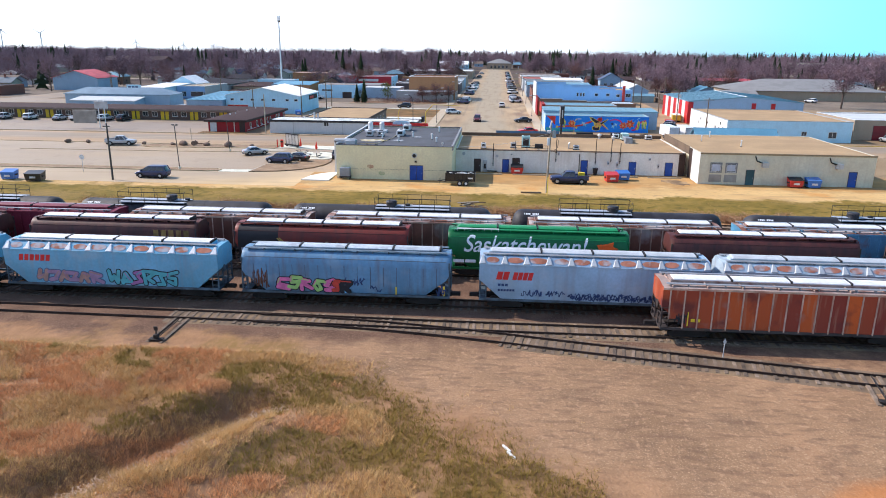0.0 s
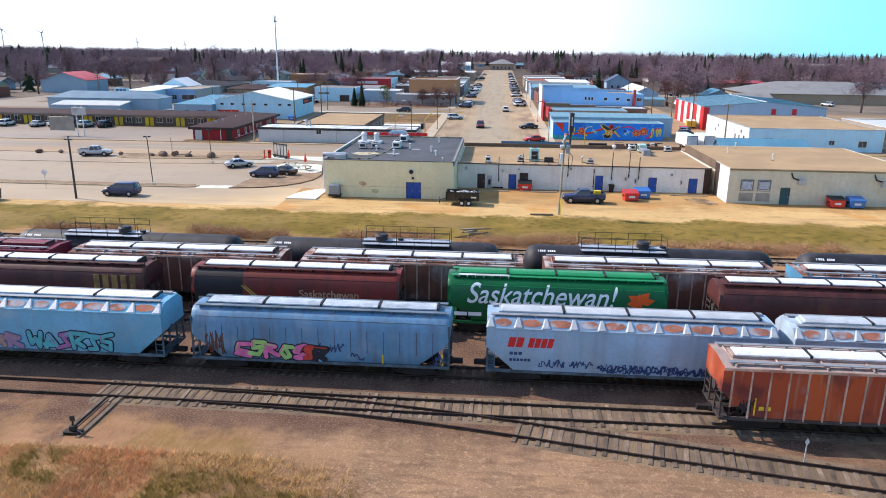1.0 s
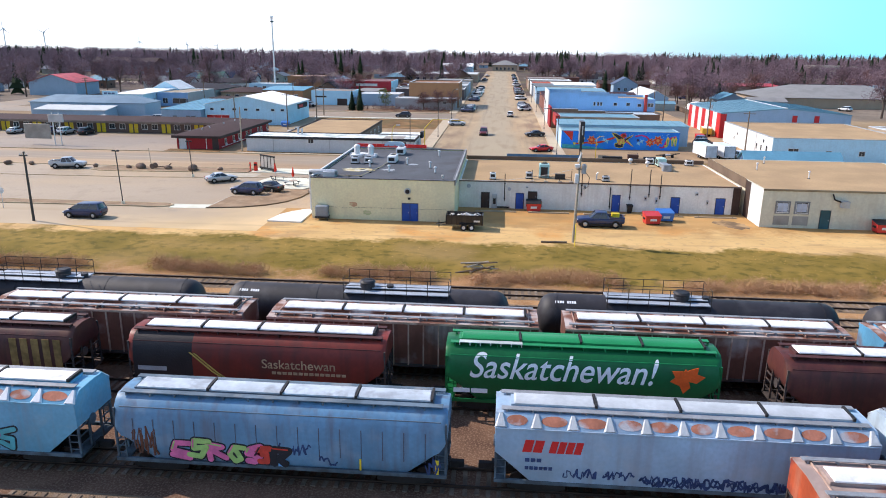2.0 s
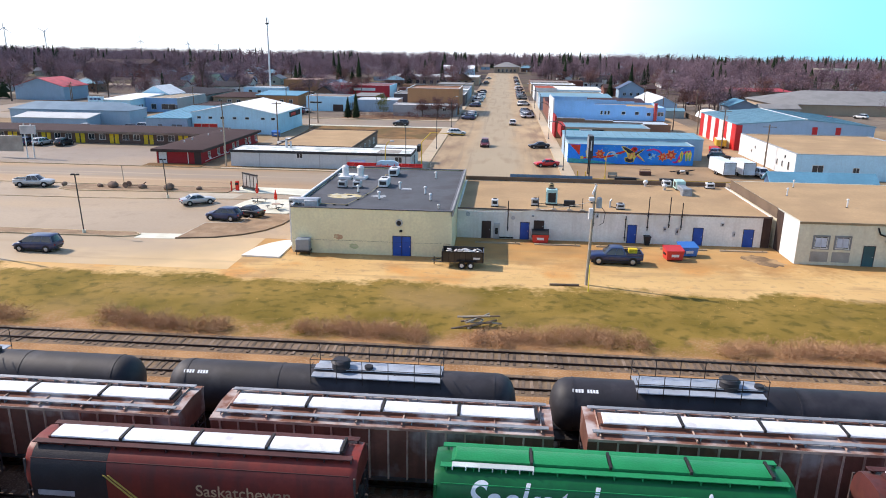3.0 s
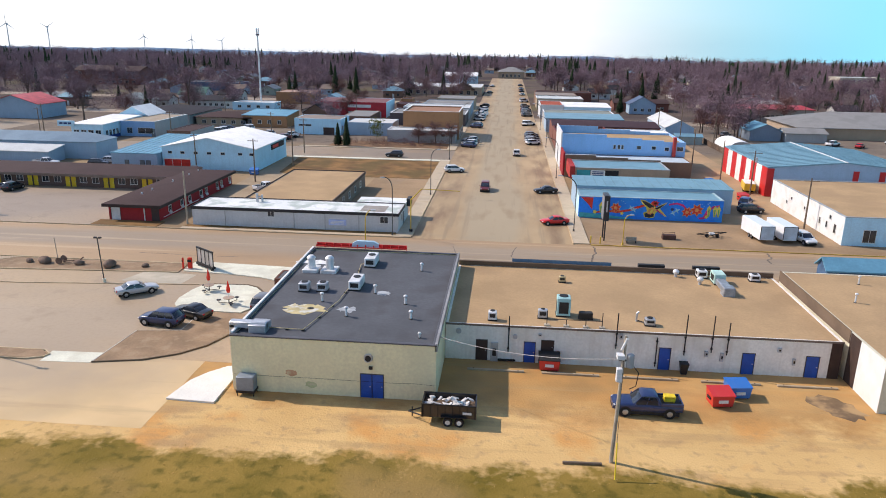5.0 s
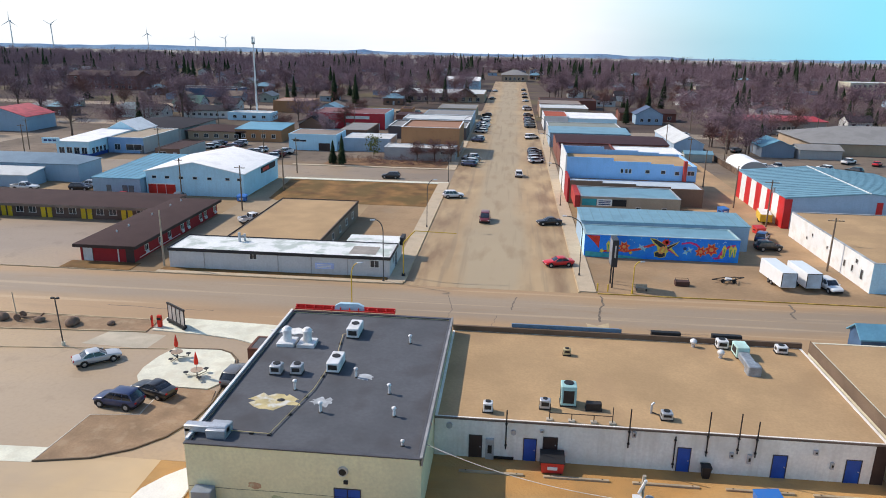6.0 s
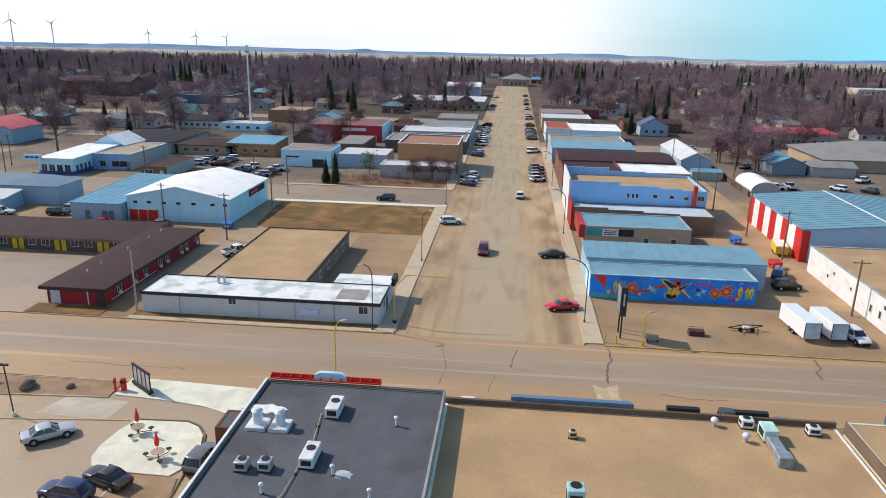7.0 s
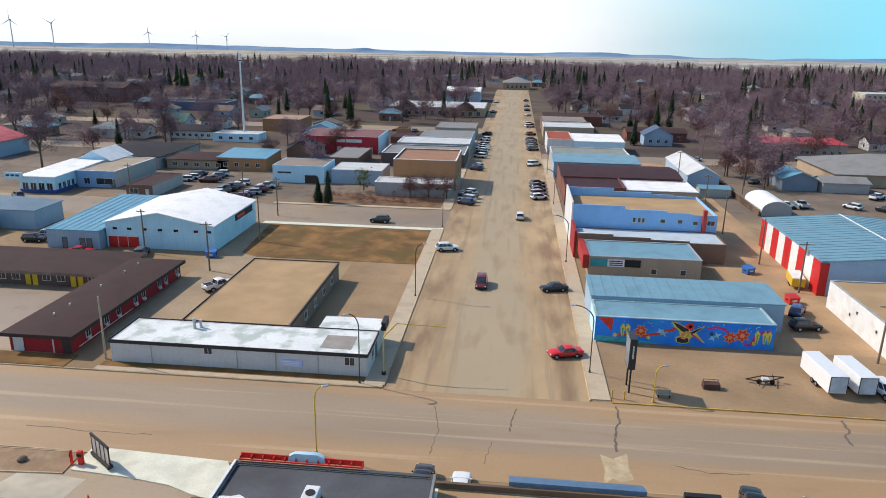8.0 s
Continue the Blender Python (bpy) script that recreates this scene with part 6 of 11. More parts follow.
R1 = B1H - 0.10
roof_unit("rooftop_unit", "white rooftop air unit with a round fan", -16.3, 131.6, R1, 1.2, 2.5, 1.05, M_WHITEMETAL)
roof_unit("rooftop_unit", "white rooftop air unit with a dark base", -16.4, 124.0, R1, 1.15, 2.6, 1.0, M_WHITEMETAL)
roof_unit("rooftop_unit", "small pale condenser box on the roof", -21.3, 122.2, R1, 1.0, 1.0, 0.9, M_METAL)
roof_unit("rooftop_unit", "small pale condenser box on the roof", -19.5, 122.4, R1, 1.0, 1.0, 0.9, M_METAL)
for x, y in ((-10.5, 130.0), (-10.8, 119.7), (-15.7, 116.0), (-14.2, 122.3), (-18.8, 119.4), (-9.8, 116.1)):
    roof_vent(x, y, R1, 0.8 if x != -9.8 else 0.7, 0.15)
roof_vent(-8.5, 112.0, R1, 0.4, 0.12)
for x in (-22.3, -20.3):
    ex = thing("exhaust_fan", "white exhaust fan with a round hood on a square curb", "exhaust fan", 0, 0, R1, group="exhaust fans")
    MB().box(x - 0.85, x + 0.85, 127.6, 129.4, 0, 0.35, c=0.05).ob("curb", M_WHITEMETAL, ex)
    MB().cyl((x, 128.5, 0.35), (x, 128.5, 1.5), 0.42, 14).cyl((x, 128.5, 1.5), (x, 128.5, 1.75), 0.5, 14, 0.25).ob("hood", M_WHITEMETAL, ex)
du = thing("roof_duct", "bent sheet metal duct over the roof edge with a fan box", "duct", 0, 0, R1)
MB().box(-24.9, -21.6, 111.5, 112.2, 0.30, 0.85, c=0.08).box(-24.9, -24.35, 111.5, 112.2, -4.2, 0.6, c=0.08).ob("duct", M_METAL, du)
MB().box(-23.1, -21.6, 111.2, 112.8, 0.0, 0.7, c=0.05).ob("fan_box", M_METAL, du)
gp = MB().tube([(-22.0, 112.3, R1 + 0.14), (-18.6, 112.2, R1 + 0.14), (-17.2, 119.5, R1 + 0.14), (-16.9, 126.6, R1 + 0.14), (-17.4, 131.0, R1 + 0.14), (-16.6, 131.8, R1 + 0.14)], 0.04)
gl = thing("gas_line", "thin tan gas pipe on blocks across the roof", "pipe", 0, 0, 0)
gp.ob("pipe", mat("tan_pipe", (0.45, 0.36, 0.2), 0.6), gl)
for x, y in ((-20.0, 112.25), (-18.6, 112.2), (-18.0, 115.3), (-17.5, 118.2), (-17.1, 122.0), (-16.95, 125.6), (-17.2, 129.0)):
    MB().box(x - 0.14, x + 0.14, y - 0.12, y + 0.12, R1 - 0.01, R1 + 0.12).ob("block", M_BLACK, gl)
k = 22
rg = random.Random(3)
pt = [(-19.8 + (1.2 + 1.5 * rg.random()) * math.cos(2 * math.pi * i / k), 117.4 + (0.6 + 1.1 * rg.random()) * math.sin(2 * math.pi * i / k)) for i in range(k)]
tagged(MB().prism(pt, "z", R1 - 0.05, R1 + 0.012).ob("roof_patch", mat("pale_roof_patch", (0.52, 0.43, 0.22), 0.8, vary=0.25, scale=0.8, stain=(0.62, 0.62, 0.58), stain_scale=1.1, stain_amount=0.9, stain_cut=0.48), smooth=0), "pale grease-stained patch on the tar roof", "patch", kind="structure")
pt = [(-16.0 + (0.5 + 0.7 * rg.random()) * math.cos(2 * math.pi * i / k), 117.6 + (0.35 + 0.6 * rg.random()) * math.sin(2 * math.pi * i / k)) for i in range(k)]
tagged(MB().prism(pt, "z", R1 - 0.05, R1 + 0.010).ob("roof_patch", mat("silver_roof_patch", (0.40, 0.42, 0.44), 0.6, vary=0.3, scale=1.2), smooth=0), "silvery sealant patch on the tar roof", "patch", kind="structure")
pt = [(-13.4 + (0.5 + 0.5 * rg.random()) * math.cos(2 * math.pi * i / k), 122.4 + (0.35 + 0.5 * rg.random()) * math.sin(2 * math.pi * i / k)) for i in range(k)]
tagged(MB().prism(pt, "z", R1 - 0.05, R1 + 0.011).ob("roof_patch", mat("silver_roof_patch", (0.40, 0.42, 0.44)), smooth=0), "faded sealant patch beside the roof unit", "patch", kind="structure")
pt = [(-22.6 + (1.5 + 1.0 * rg.random()) * math.cos(2 * math.pi * i / k), 131.4 + (0.5 + 0.5 * rg.random()) * math.sin(2 * math.pi * i / k)) for i in range(k)]
tagged(MB().prism(pt, "z", R1 - 0.05, R1 + 0.06).ob("roof_patch", mat("white_foam", (0.78, 0.78, 0.76), 0.8, vary=0.12, scale=1.5, bump=0.5), smooth=0), "white sprayed foam patch behind the exhaust fans", "patch", kind="structure")
MB().ball((-19.4, 117.5, R1 + 0.02), 0.34, 0.28, 0.05, 10, 4).ob("drain_cover", M_BLACK, tagged(new("roof_drain"), "black roof drain in the stained patch", "drain"))

B2X0, B2X1, B2Y0, B2Y1, B2H = -6.85, 29.1, 118.8, 137.2, 3.6
b2 = building("long_low_building", "long low white stucco building with a sandy gravel roof", "building", B2X0, B2X1, B2Y0, B2Y1, B2H, M_STUCCO_W, M_GRAVEL, parapet=0.03, coping=None,
              openings=[("f", -3.4, 0.0, 1.0, 2.05, "brown"), ("f", 1.1, 0.0, 0.98, 2.05, "blue"), ("f", 2.75, 0.6, 1.1, 1.7, "brown"), ("f", 13.5, 0.0, 0.98, 2.15, "blue"), ("f", 21.0, 0.0, 1.05, 2.05, "blue"), ("f", 26.65, 0.0, 1.1, 2.05, "blue")])
MB().box(B2X0, B2X1, B2Y0 - 0.10, B2Y0 - 0.002, B2H - 0.12, B2H + 0.06).ob("eaves_flashing", mat("brown_flashing", (0.16, 0.12, 0.10), 0.6), b2)
MB().box(B2X0, B2X1, B2Y1 - 0.26, B2Y1 + 0.05, B2H, B2H + 0.55).ob("back_parapet", M_BROWNSIDE, b2, "dark brown street-side parapet")
MB().prism([(B2Y1 + 0.06, B2H + 0.55), (B2Y1 + 1.9, B2H + 0.1), (B2Y1 + 1.9, B2H + 0.28), (B2Y1 + 0.06, B2H + 0.95)], "x", -0.6, 10.9).ob("awning", mat("blue_metal_awning", (0.095, 0.19, 0.31), 0.5, 0.2, vary=0.15, scale=1.5), b2, "blue metal sign awning")
for xa, xb in ((14.0, 17.0), (20.2, 23.2)):
    MB().box(xa, xb, B2Y1 + 0.06, B2Y1 + 0.6, B2H + 0.35, B2H + 0.85).ob("sign_back", M_BLACK, b2)
MB().box(-2.0, -0.2, 118.60, 118.78, 0.1, 0.25).ob("wall_rail", M_PIPE, b2)
R2 = B2H - 0.03
roof_unit("rooftop_unit", "tall teal rooftop cooling unit on a steel stand", 4.3, 122.4, R2, 1.3, 1.3, 1.9, mat("teal_unit_paint", (0.36, 0.60, 0.60), 0.5, vary=0.1))
stand = thing("roof_stand", "low steel pipe stand on blocks by the roof edge", "stand", 0, 0, R2)
for x in (2.6, 4.4, 6.2, 7.7):
    MB().box(x - 0.25, x + 0.25, 119.2, 119.6, 0, 0.14).ob("block", mat("pale_block", (0.5, 0.42, 0.32)), stand)
    MB().cyl((x, 119.4, 0.1), (x, 119.4, 1.5 if x in (2.6, 7.7) else 0.7), 0.04).ob("post", M_STEEL, stand)
MB().cyl((2.6, 119.4, 0.68), (7.7, 119.4, 0.68), 0.035).ob("cross_bar", M_STEEL, stand)
roof_unit("rooftop_unit", "small open steel roof box", 6.4, 121.6, R2, 1.3, 0.6, 0.7, M_STEEL, False)
roof_unit("rooftop_unit", "small grey wire condenser", 2.3, 121.3, R2, 0.9, 0.6, 0.9, M_METAL)
roof_unit("rooftop_unit", "small dark and white condenser by the roof edge", -2.5, 120.2, R2, 0.8, 0.7, 0.9, M_WHITEMETAL)
roof_unit("rooftop_unit", "low condenser with a round fan", 12.3, 120.8, R2, 0.9, 0.8, 0.7, M_METAL)
roof_unit("rooftop_unit", "small tan roof vent box", 4.9, 132.3, R2, 0.7, 0.6, 0.7, mat("tan_box", (0.45, 0.36, 0.2)))
roof_unit("rooftop_unit", "pale roof condenser beside the ducts", 20.9, 139.6 - 3.4, R2, 1.1, 1.0, 0.9, M_WHITEMETAL)
roof_unit("rooftop_unit", "pale condenser near the parapet", 26.6, 135.7, R2, 1.1, 0.9, 0.8, M_WHITEMETAL)
for x, y in ((18.0, 136.0), (20.1, 133.6)):
    tv = thing("turbine_vent", "round spinning turbine vent of bare metal", "vent", x, y, R2, group="roof vents")
    MB().cyl((0, 0, 0), (0, 0, 0.35), 0.18, 10).ob("neck", M_METAL, tv)
    MB().ball((0, 0, 0.6), 0.36, 0.36, 0.3, 12, 6).ob("turbine", M_WHITEMETAL, tv)
dc = thing("roof_cooler", "pale teal cooler with a long sheet metal duct", "cooler", 22.2, 133.0, R2)
MB().box(-0.62, 0.62, 0.5, 2.3, 0.2, 1.25, c=0.05).ob("cooler_box", mat("pale_teal", (0.50, 0.72, 0.66), 0.5), dc)
MB().box(-0.5, 0.5, -2.2, 0.5, 0.25, 0.85, c=0.08).box(-0.62, 0.62, -3.2, -2.0, 0.0, 0.95, c=0.08).ob("duct", mat("weathered_duct", (0.34, 0.37, 0.41), 0.5, 0.4, vary=0.25, scale=1.5), dc)
MB().box(-0.55, 0.55, 0.6, 2.2, 0.0, 0.2).ob("base", M_STEEL, dc)
MB().box(-0.635, -0.615, 0.8, 2.0, 0.4, 1.05).ob("louvre", M_STEEL, dc)
vp = thing("roof_pipes", "pipe elbow and vent stub on the gravel roof", "pipe", 11.2, 121.6, R2)
MB().tube([(0, 0, 0), (0, 0, 0.8), (0.2, 0, 1.0)], 0.1, 8).ob("pipe", M_METAL, vp)
MB().tube([(0, 0.1, 0.1), (1.0, -0.7, 0.1)], 0.05, 6).ob("gas_pipe", M_STEEL, vp)
for i, (x, z0_, z1_) in enumerate(((-0.9, 1.0, 4.6), (9.0, 1.9, 5.4), (12.7, 0.3, 3.2), (15.2, 1.6, 5.6), (17.6, 2.0, 5.6), (19.0, 1.8, 5.0))):
    cp_ = thing("wall_conduit", "dark conduit mast on the back wall", "conduit", x, 118.70, 0, group="conduit masts")
    MB().cyl((0, 0, z0_), (0, 0, z1_), 0.055, 8).ob("pipe", M_PIPE, cp_)
    MB().box(-0.1, 0.1, -0.04, 0.1, z0_ + 0.3, z0_ + 0.4).box(-0.1, 0.1, -0.04, 0.1, min(z1_ - 0.4, 3.3), min(z1_ - 0.3, 3.4)).ob("bracket", M_STEEL, cp_)
for x, z, s in ((-5.6, 2.9, 0.26), (-0.3, 2.6, 0.22)):
    wf = thing("wall_fan", "small round wall exhaust fan", "fan", x, 118.8, z)
    MB().cyl((0, 0.1, 0), (0, -0.2, 0), s, 14).ob("housing", M_METAL, wf)
for x, z, w, h in ((-2.2, 0.0, 0.7, 1.9), (2.0, 2.8, 0.3, 0.2), (9.4, 2.9, 0.3, 0.5), (17.2, 1.6, 0.3, 0.5), (18.6, 1.2, 0.3, 0.8), (23.6, 2.4, 0.35, 0.4), (25.0, 1.2, 0.25, 0.6)):
    eb = thing("electric_box", "grey electric meter box on the back wall", "meter box", x, 118.8, z, group="meter boxes")
    MB().box(-w / 2, w / 2, -0.22, 0.02, 0, h, c=0.02).ob("box_body", M_METAL, eb)
    MB().box(-w / 4, w / 4, -0.235, -0.21, h * 0.3, h * 0.7).ob("box_lid", M_STEEL, eb)
for xa in (-4.6, 2.2, 9.2, 16.4, 23.0):
    ws = thing("wheel_stop", "weathered timber wheel stop on the sandy ground", "wheel stop", xa, 116.6, 0, group="wheel stops")
    MB().box(0, 5.2, -0.12, 0.12, 0, 0.16, c=0.02).ob("beam", mat("grey_timber", (0.42, 0.33, 0.22), 0.9), ws)
    MB().box(0.5, 0.6, -0.03, 0.03, 0.1, 0.2).box(4.6, 4.7, -0.03, 0.03, 0.1, 0.2).ob("spike", M_STEEL, ws)

# brown of the recess walls, with the gap's shade put into the colour
M_RECESS = mat("shade_dark_recess_brown", (0.060, 0.036, 0.028), 0.85, vary=0.25, scale=0.8)
B3X0, B3X1, B3Y0, B3Y1, B3H = 29.6, 54.6, 112.6, 136.4, 4.6
b3 = building("pale_building", "pale cream block building with a gravel roof", "building", B3X0, B3X1, B3Y0, B3Y1, B3H, M_PALE, M_GRAVEL, parapet=0.04, coping=None,
              openings=[("f", 32.0, 1.9, 1.25, 1.15, "win"), ("f", 34.2, 1.9, 1.25, 1.15, "win"), ("f", 37.0, 0.0, 1.1, 2.2, "teal"), ("f", 51.6, 0.0, 1.1, 2.2, "blue")])
for x in (32.0, 34.2):
    MB().box(x - 0.9, x + 0.9, B3Y0 - 0.05, B3Y0 + 0.02, 0.35, 1.45).ob("grey_panel", mat("grey_board", (0.33, 0.31, 0.28), 0.8), b3, "boarded lower window")
MB().box(B3X0 - 0.03, B3X0 - 0.004, B3Y0 + 0.02, 116.9, 0.0, B3H - 0.02).ob("white_side", M_WHITEP, b3, "bright white painted side")
MB().box(28.1, 29.08, B2Y0 - 0.03, B2Y0 - 0.003, 0.0, B2H - 0.14).ob("end_panel", M_RECESS, b2, "brown end of the back wall, darkened as a shaded recess")
MB().box(B3X0 - 0.05, B3X0 - 0.004, 116.92, 118.78, 0.0, B3H - 0.02).ob("brown_side", M_RECESS, b3, "brown side wall, darkened as a shaded recess")
MB().box(B3X0 - 0.06, B3X0 - 0.004, 118.9, B3Y1, 3.5, B3H + 0.12).ob("side_cladding", M_BROWNSIDE, b3, "brown side cladding above the lower roof")
MB().box(B3X0 - 0.05, B3X1 + 0.05, B3Y0 - 0.10, B3Y0 - 0.003, B3H - 0.16, B3H + 0.08).ob("eaves_flashing", mat("tan_flashing", (0.30, 0.23, 0.14), 0.6), b3)
for x in (32.0, 34.2):
    sr = MB()
    for xa, xb, za, zb in ((-0.86, 0.86, 3.06, 3.24), (-0.86, 0.86, 1.72, 1.88), (-0.86, -0.68, 1.88, 3.06), (0.68, 0.86, 1.88, 3.06)):
        sr.box(x + xa, x + xb, B3Y0 - 0.09, B3Y0 + 0.01, za, zb)
    sr.ob("window_surround", mat("grey_window_surround", (0.20, 0.21, 0.22), 0.6), b3, "thick grey window surround")
    # the sky's reflection in the glass, painted as a pale blue pane
    MB().box(x - 0.58, x + 0.58, B3Y0 - 0.045, B3Y0 - 0.02, 1.98, 2.98).ob("window_blind", mat("painted_sky_reflection", (0.50, 0.56, 0.68), 0.4, vary=0.12, scale=1.5), b3, "pale blue pane painted as the sky's reflection")
for x in (38.9, 49.4):
    hu = thing("wall_heater", "grey wall unit with a bent vent pipe", "wall unit", x, B3Y0, 2.7, group="wall units")
    MB().box(-0.45, 0.45, -0.65, 0.02, 0, 0.75, c=0.03).ob("cabinet", M_METAL, hu)
    MB().tube([(-0.3, -0.2, 0.6), (-1.2, -0.25, 0.9), (-1.5, -0.25, 1.6)], 0.09, 8).ob("vent_pipe", M_PIPE, hu)
for x, y in ((33.5, 127.0), (38.0, 121.0), (36.5, 133.0)):
    roof_vent(x, y, B3H - 0.04, 0.9, 0.12)

# ---------------------------------------------------------------- bins, trailer
def dumpster(label, x, y, rz, paint_mat, lid=None, sx=1.9, sy=1.5, sz=1.35):
    d = thing("dumpster", label, "dumpster", x, y, 0, rz, group="dumpsters")
    MB().loft([[(-sx / 2 + 0.1, -sy / 2 + 0.1, 0.12), (sx / 2 - 0.1, -sy / 2 + 0.1, 0.12), (sx / 2 - 0.1, sy / 2 - 0.1, 0.12), (-sx / 2 + 0.1, sy / 2 - 0.1, 0.12)],
               [(-sx / 2, -sy / 2, sz * 0.8), (sx / 2, -sy / 2, sz * 0.8), (sx / 2, sy / 2, sz), (-sx / 2, sy / 2, sz)]]).ob("bin_body", paint_mat, d)
    MB().add([(-sx / 2 - 0.04, -sy / 2 - 0.04, sz * 0.8), (sx / 2 + 0.04, -sy / 2 - 0.04, sz * 0.8), (sx / 2 + 0.04, sy / 2, sz + 0.02), (-sx / 2 - 0.04, sy / 2, sz + 0.02),
              (-sx / 2 - 0.04, -sy / 2 - 0.04, sz * 0.8 + 0.06), (sx / 2 + 0.04, -sy / 2 - 0.04, sz * 0.8 + 0.06), (sx / 2 + 0.04, sy / 2, sz + 0.08), (-sx / 2 - 0.04, sy / 2, sz + 0.08)],
             [(0, 3, 2, 1), (4, 5, 6, 7), (0, 1, 5, 4), (1, 2, 6, 5), (2, 3, 7, 6), (3, 0, 4, 7)]).ob("lid", lid or paint_mat, d)
    for s in (-1, 1):
        MB().box(s * sx / 2 - 0.05, s * sx / 2 + 0.05, -0.3, 0.3, sz * 0.45, sz * 0.6).ob("fork_pocket", M_STEEL, d)
    MB().box(-0.4, 0.4, -sy / 2 - 0.03, -sy / 2 + 0.06, sz * 0.35, sz * 0.55).ob("label_plate", M_WHITEP, d)
    for a in (-1, 1):
        for b in (-1, 1):
            MB().cyl((a * sx * 0.38 - 0.04, b * sy * 0.38, 0.08), (a * sx * 0.38 + 0.04, b * sy * 0.38, 0.08), 0.08, 8).ob("caster", M_BLACK, d)
    return d


M_BINRED = paint("bin_red", (0.62, 0.03, 0.025), 0.5)
M_BINBLUE = paint("bin_blue", (0.03, 0.17, 0.52), 0.5)
dumpster("bright red steel dumpster with a sloping lid", 16.9, 112.6, 8, M_BINRED)
dumpster("bright blue steel dumpster behind the red one", 18.8, 114.3, 8, M_BINBLUE)
dumpster("red steel dumpster with a black lid against the wall", 2.9, 117.7, 0, M_BINRED, M_BLACK)
dumpster("red steel dumpster by the pale building", 43.2, 111.6, 0, M_BINRED, M_BLACK)
dumpster("blue steel dumpster by the pale building", 45.7, 111.6, 0, M_BINBLUE)
dumpster("blue steel dumpster by the lane", -71.2, 103.2, 4, M_BINBLUE)
dumpster("black steel dumpster on the grass edge", -66.8, 102.4, 4, paint("bin_black", (0.02, 0.02, 0.022), 0.5), sx=2.4)
gc = thing("garbage_can", "black plastic wheeled garbage can by the back wall", "garbage can", 15.2, 118.2, 0)
MB().loft([[(-.25, -.25, 0), (.25, -.25, 0), (.25, .25, 0), (-.25, .25, 0)], [(-.36, -.36, 1.0), (.36, -.36, 1.0), (.36, .36, 1.0), (-.36, .36, 1.0)]]).ob("bin_body", M_BLACK, gc)
MB().box(-.4, .4, -.4, .4, 1.0, 1.08, c=0.02).ob("lid", M_BLACK, gc)

tl = thing("dump_trailer", "black steel dump trailer full of white rubble", "trailer", -5.5, 107.5, 0)
tb = MB()
tb.box(-2.1, 2.1, -0.95, 0.95, 0.62, 0.72).box(-2.1, 2.1, -0.98, -0.90, 0.62, 1.72).box(-2.1, 2.1, 0.90, 0.98, 0.62, 1.72).box(-2.15, -2.05, -0.98, 0.98, 0.62, 1.72).box(2.05, 2.15, -0.98, 0.98, 0.62, 1.72)
tb.ob("box_body", paint("trailer_black", (0.015, 0.015, 0.017), 0.4), tl)
for k in range(8):
    for s in (-1, 1):
        MB().box(-2.05 + k * 0.58, -1.97 + k * 0.58, s * 0.98 - 0.04, s * 0.98 + 0.04, 0.65, 1.72).ob("stake", M_BLACK, tl)
MB().box(-2.15, 2.15, -1.04, -0.94, 1.68, 1.78).box(-2.15, 2.15, 0.94, 1.04, 1.68, 1.78).ob("top_rail", M_BLACK, tl)
MB().tube([(-2.1, -0.7, 0.55), (-3.3, 0, 0.5)], 0.06).tube([(-2.1, 0.7, 0.55), (-3.3, 0, 0.5)], 0.06).cyl((-3.0, 0, 0.05), (-3.0, 0, 0.9), 0.05).ob("drawbar", M_BLACK, tl)
for x in (-0.05, 0.85):
    for s in (-1, 1):
        w_ = MB().cyl((x, s * 1.03, 0.36), (x, s * 1.25, 0.36), 0.36, 16).ob("wheel", M_BLACK, tl)
        MB().cyl((x, s * 1.245, 0.36), (x, s * 1.265, 0.36), 0.2, 12).ob("rim", M_WHITEMETAL, w_)
MB().box(-0.6, 1.4, -1.28, -1.02, 0.78, 0.84).ob("fender", M_BLACK, tl)
MB().box(-0.6, 1.4, 1.02, 1.28, 0.78, 0.84).ob("fender", M_BLACK, tl)
MB().box(1.1, 1.8, -1.03, -0.99, 1.0, 1.2).ob("side_plate", M_WHITEP, tl)
rub = thing("rubble", "heap of white broken boards and plaster", "rubble", -5.5, 107.5, 0.72)
rg = random.Random(8)
sack = MB().box(-0.34, 0.30, -0.16, 0.20, -0.05, 0.06, c=0.03).mesh("broken_board", mat("white_plaster", (0.75, 0.72, 0.68), 0.8, vary=0.2, scale=3.0))
for k in range(34):
    share("broken_board", sack, rub, pose(rg.uniform(-1.75, 1.75), rg.uniform(-0.65, 0.65), rg.uniform(0.5, 0.95), rg.uniform(-35, 35), rg.uniform(-35, 35), rg.uniform(0, 180)) @ Matrix.Diagonal((rg.uniform(0.5, 1.4), rg.uniform(0.4, 1.1), 1, 1)))
MB().box(-2.0, 2.0, -0.88, 0.88, 0.0, 0.6).ob("debris", M_BROWNSIDE, rub)
# ---------------------------------------------------------------- the town: shops and sheds
def wallm(name, c, **k):
    a = dict(rough=0.85, vary=0.08, scale=0.3, fine=4.0, bump=0.08, stain=tuple(q * 0.75 for q in c), stain_amount=0.4, stain_scale=0.3, streak=tuple(q * 0.7 for q in c), streak_amount=0.25)
    a.update(k)
    return mat(name, c, **a)


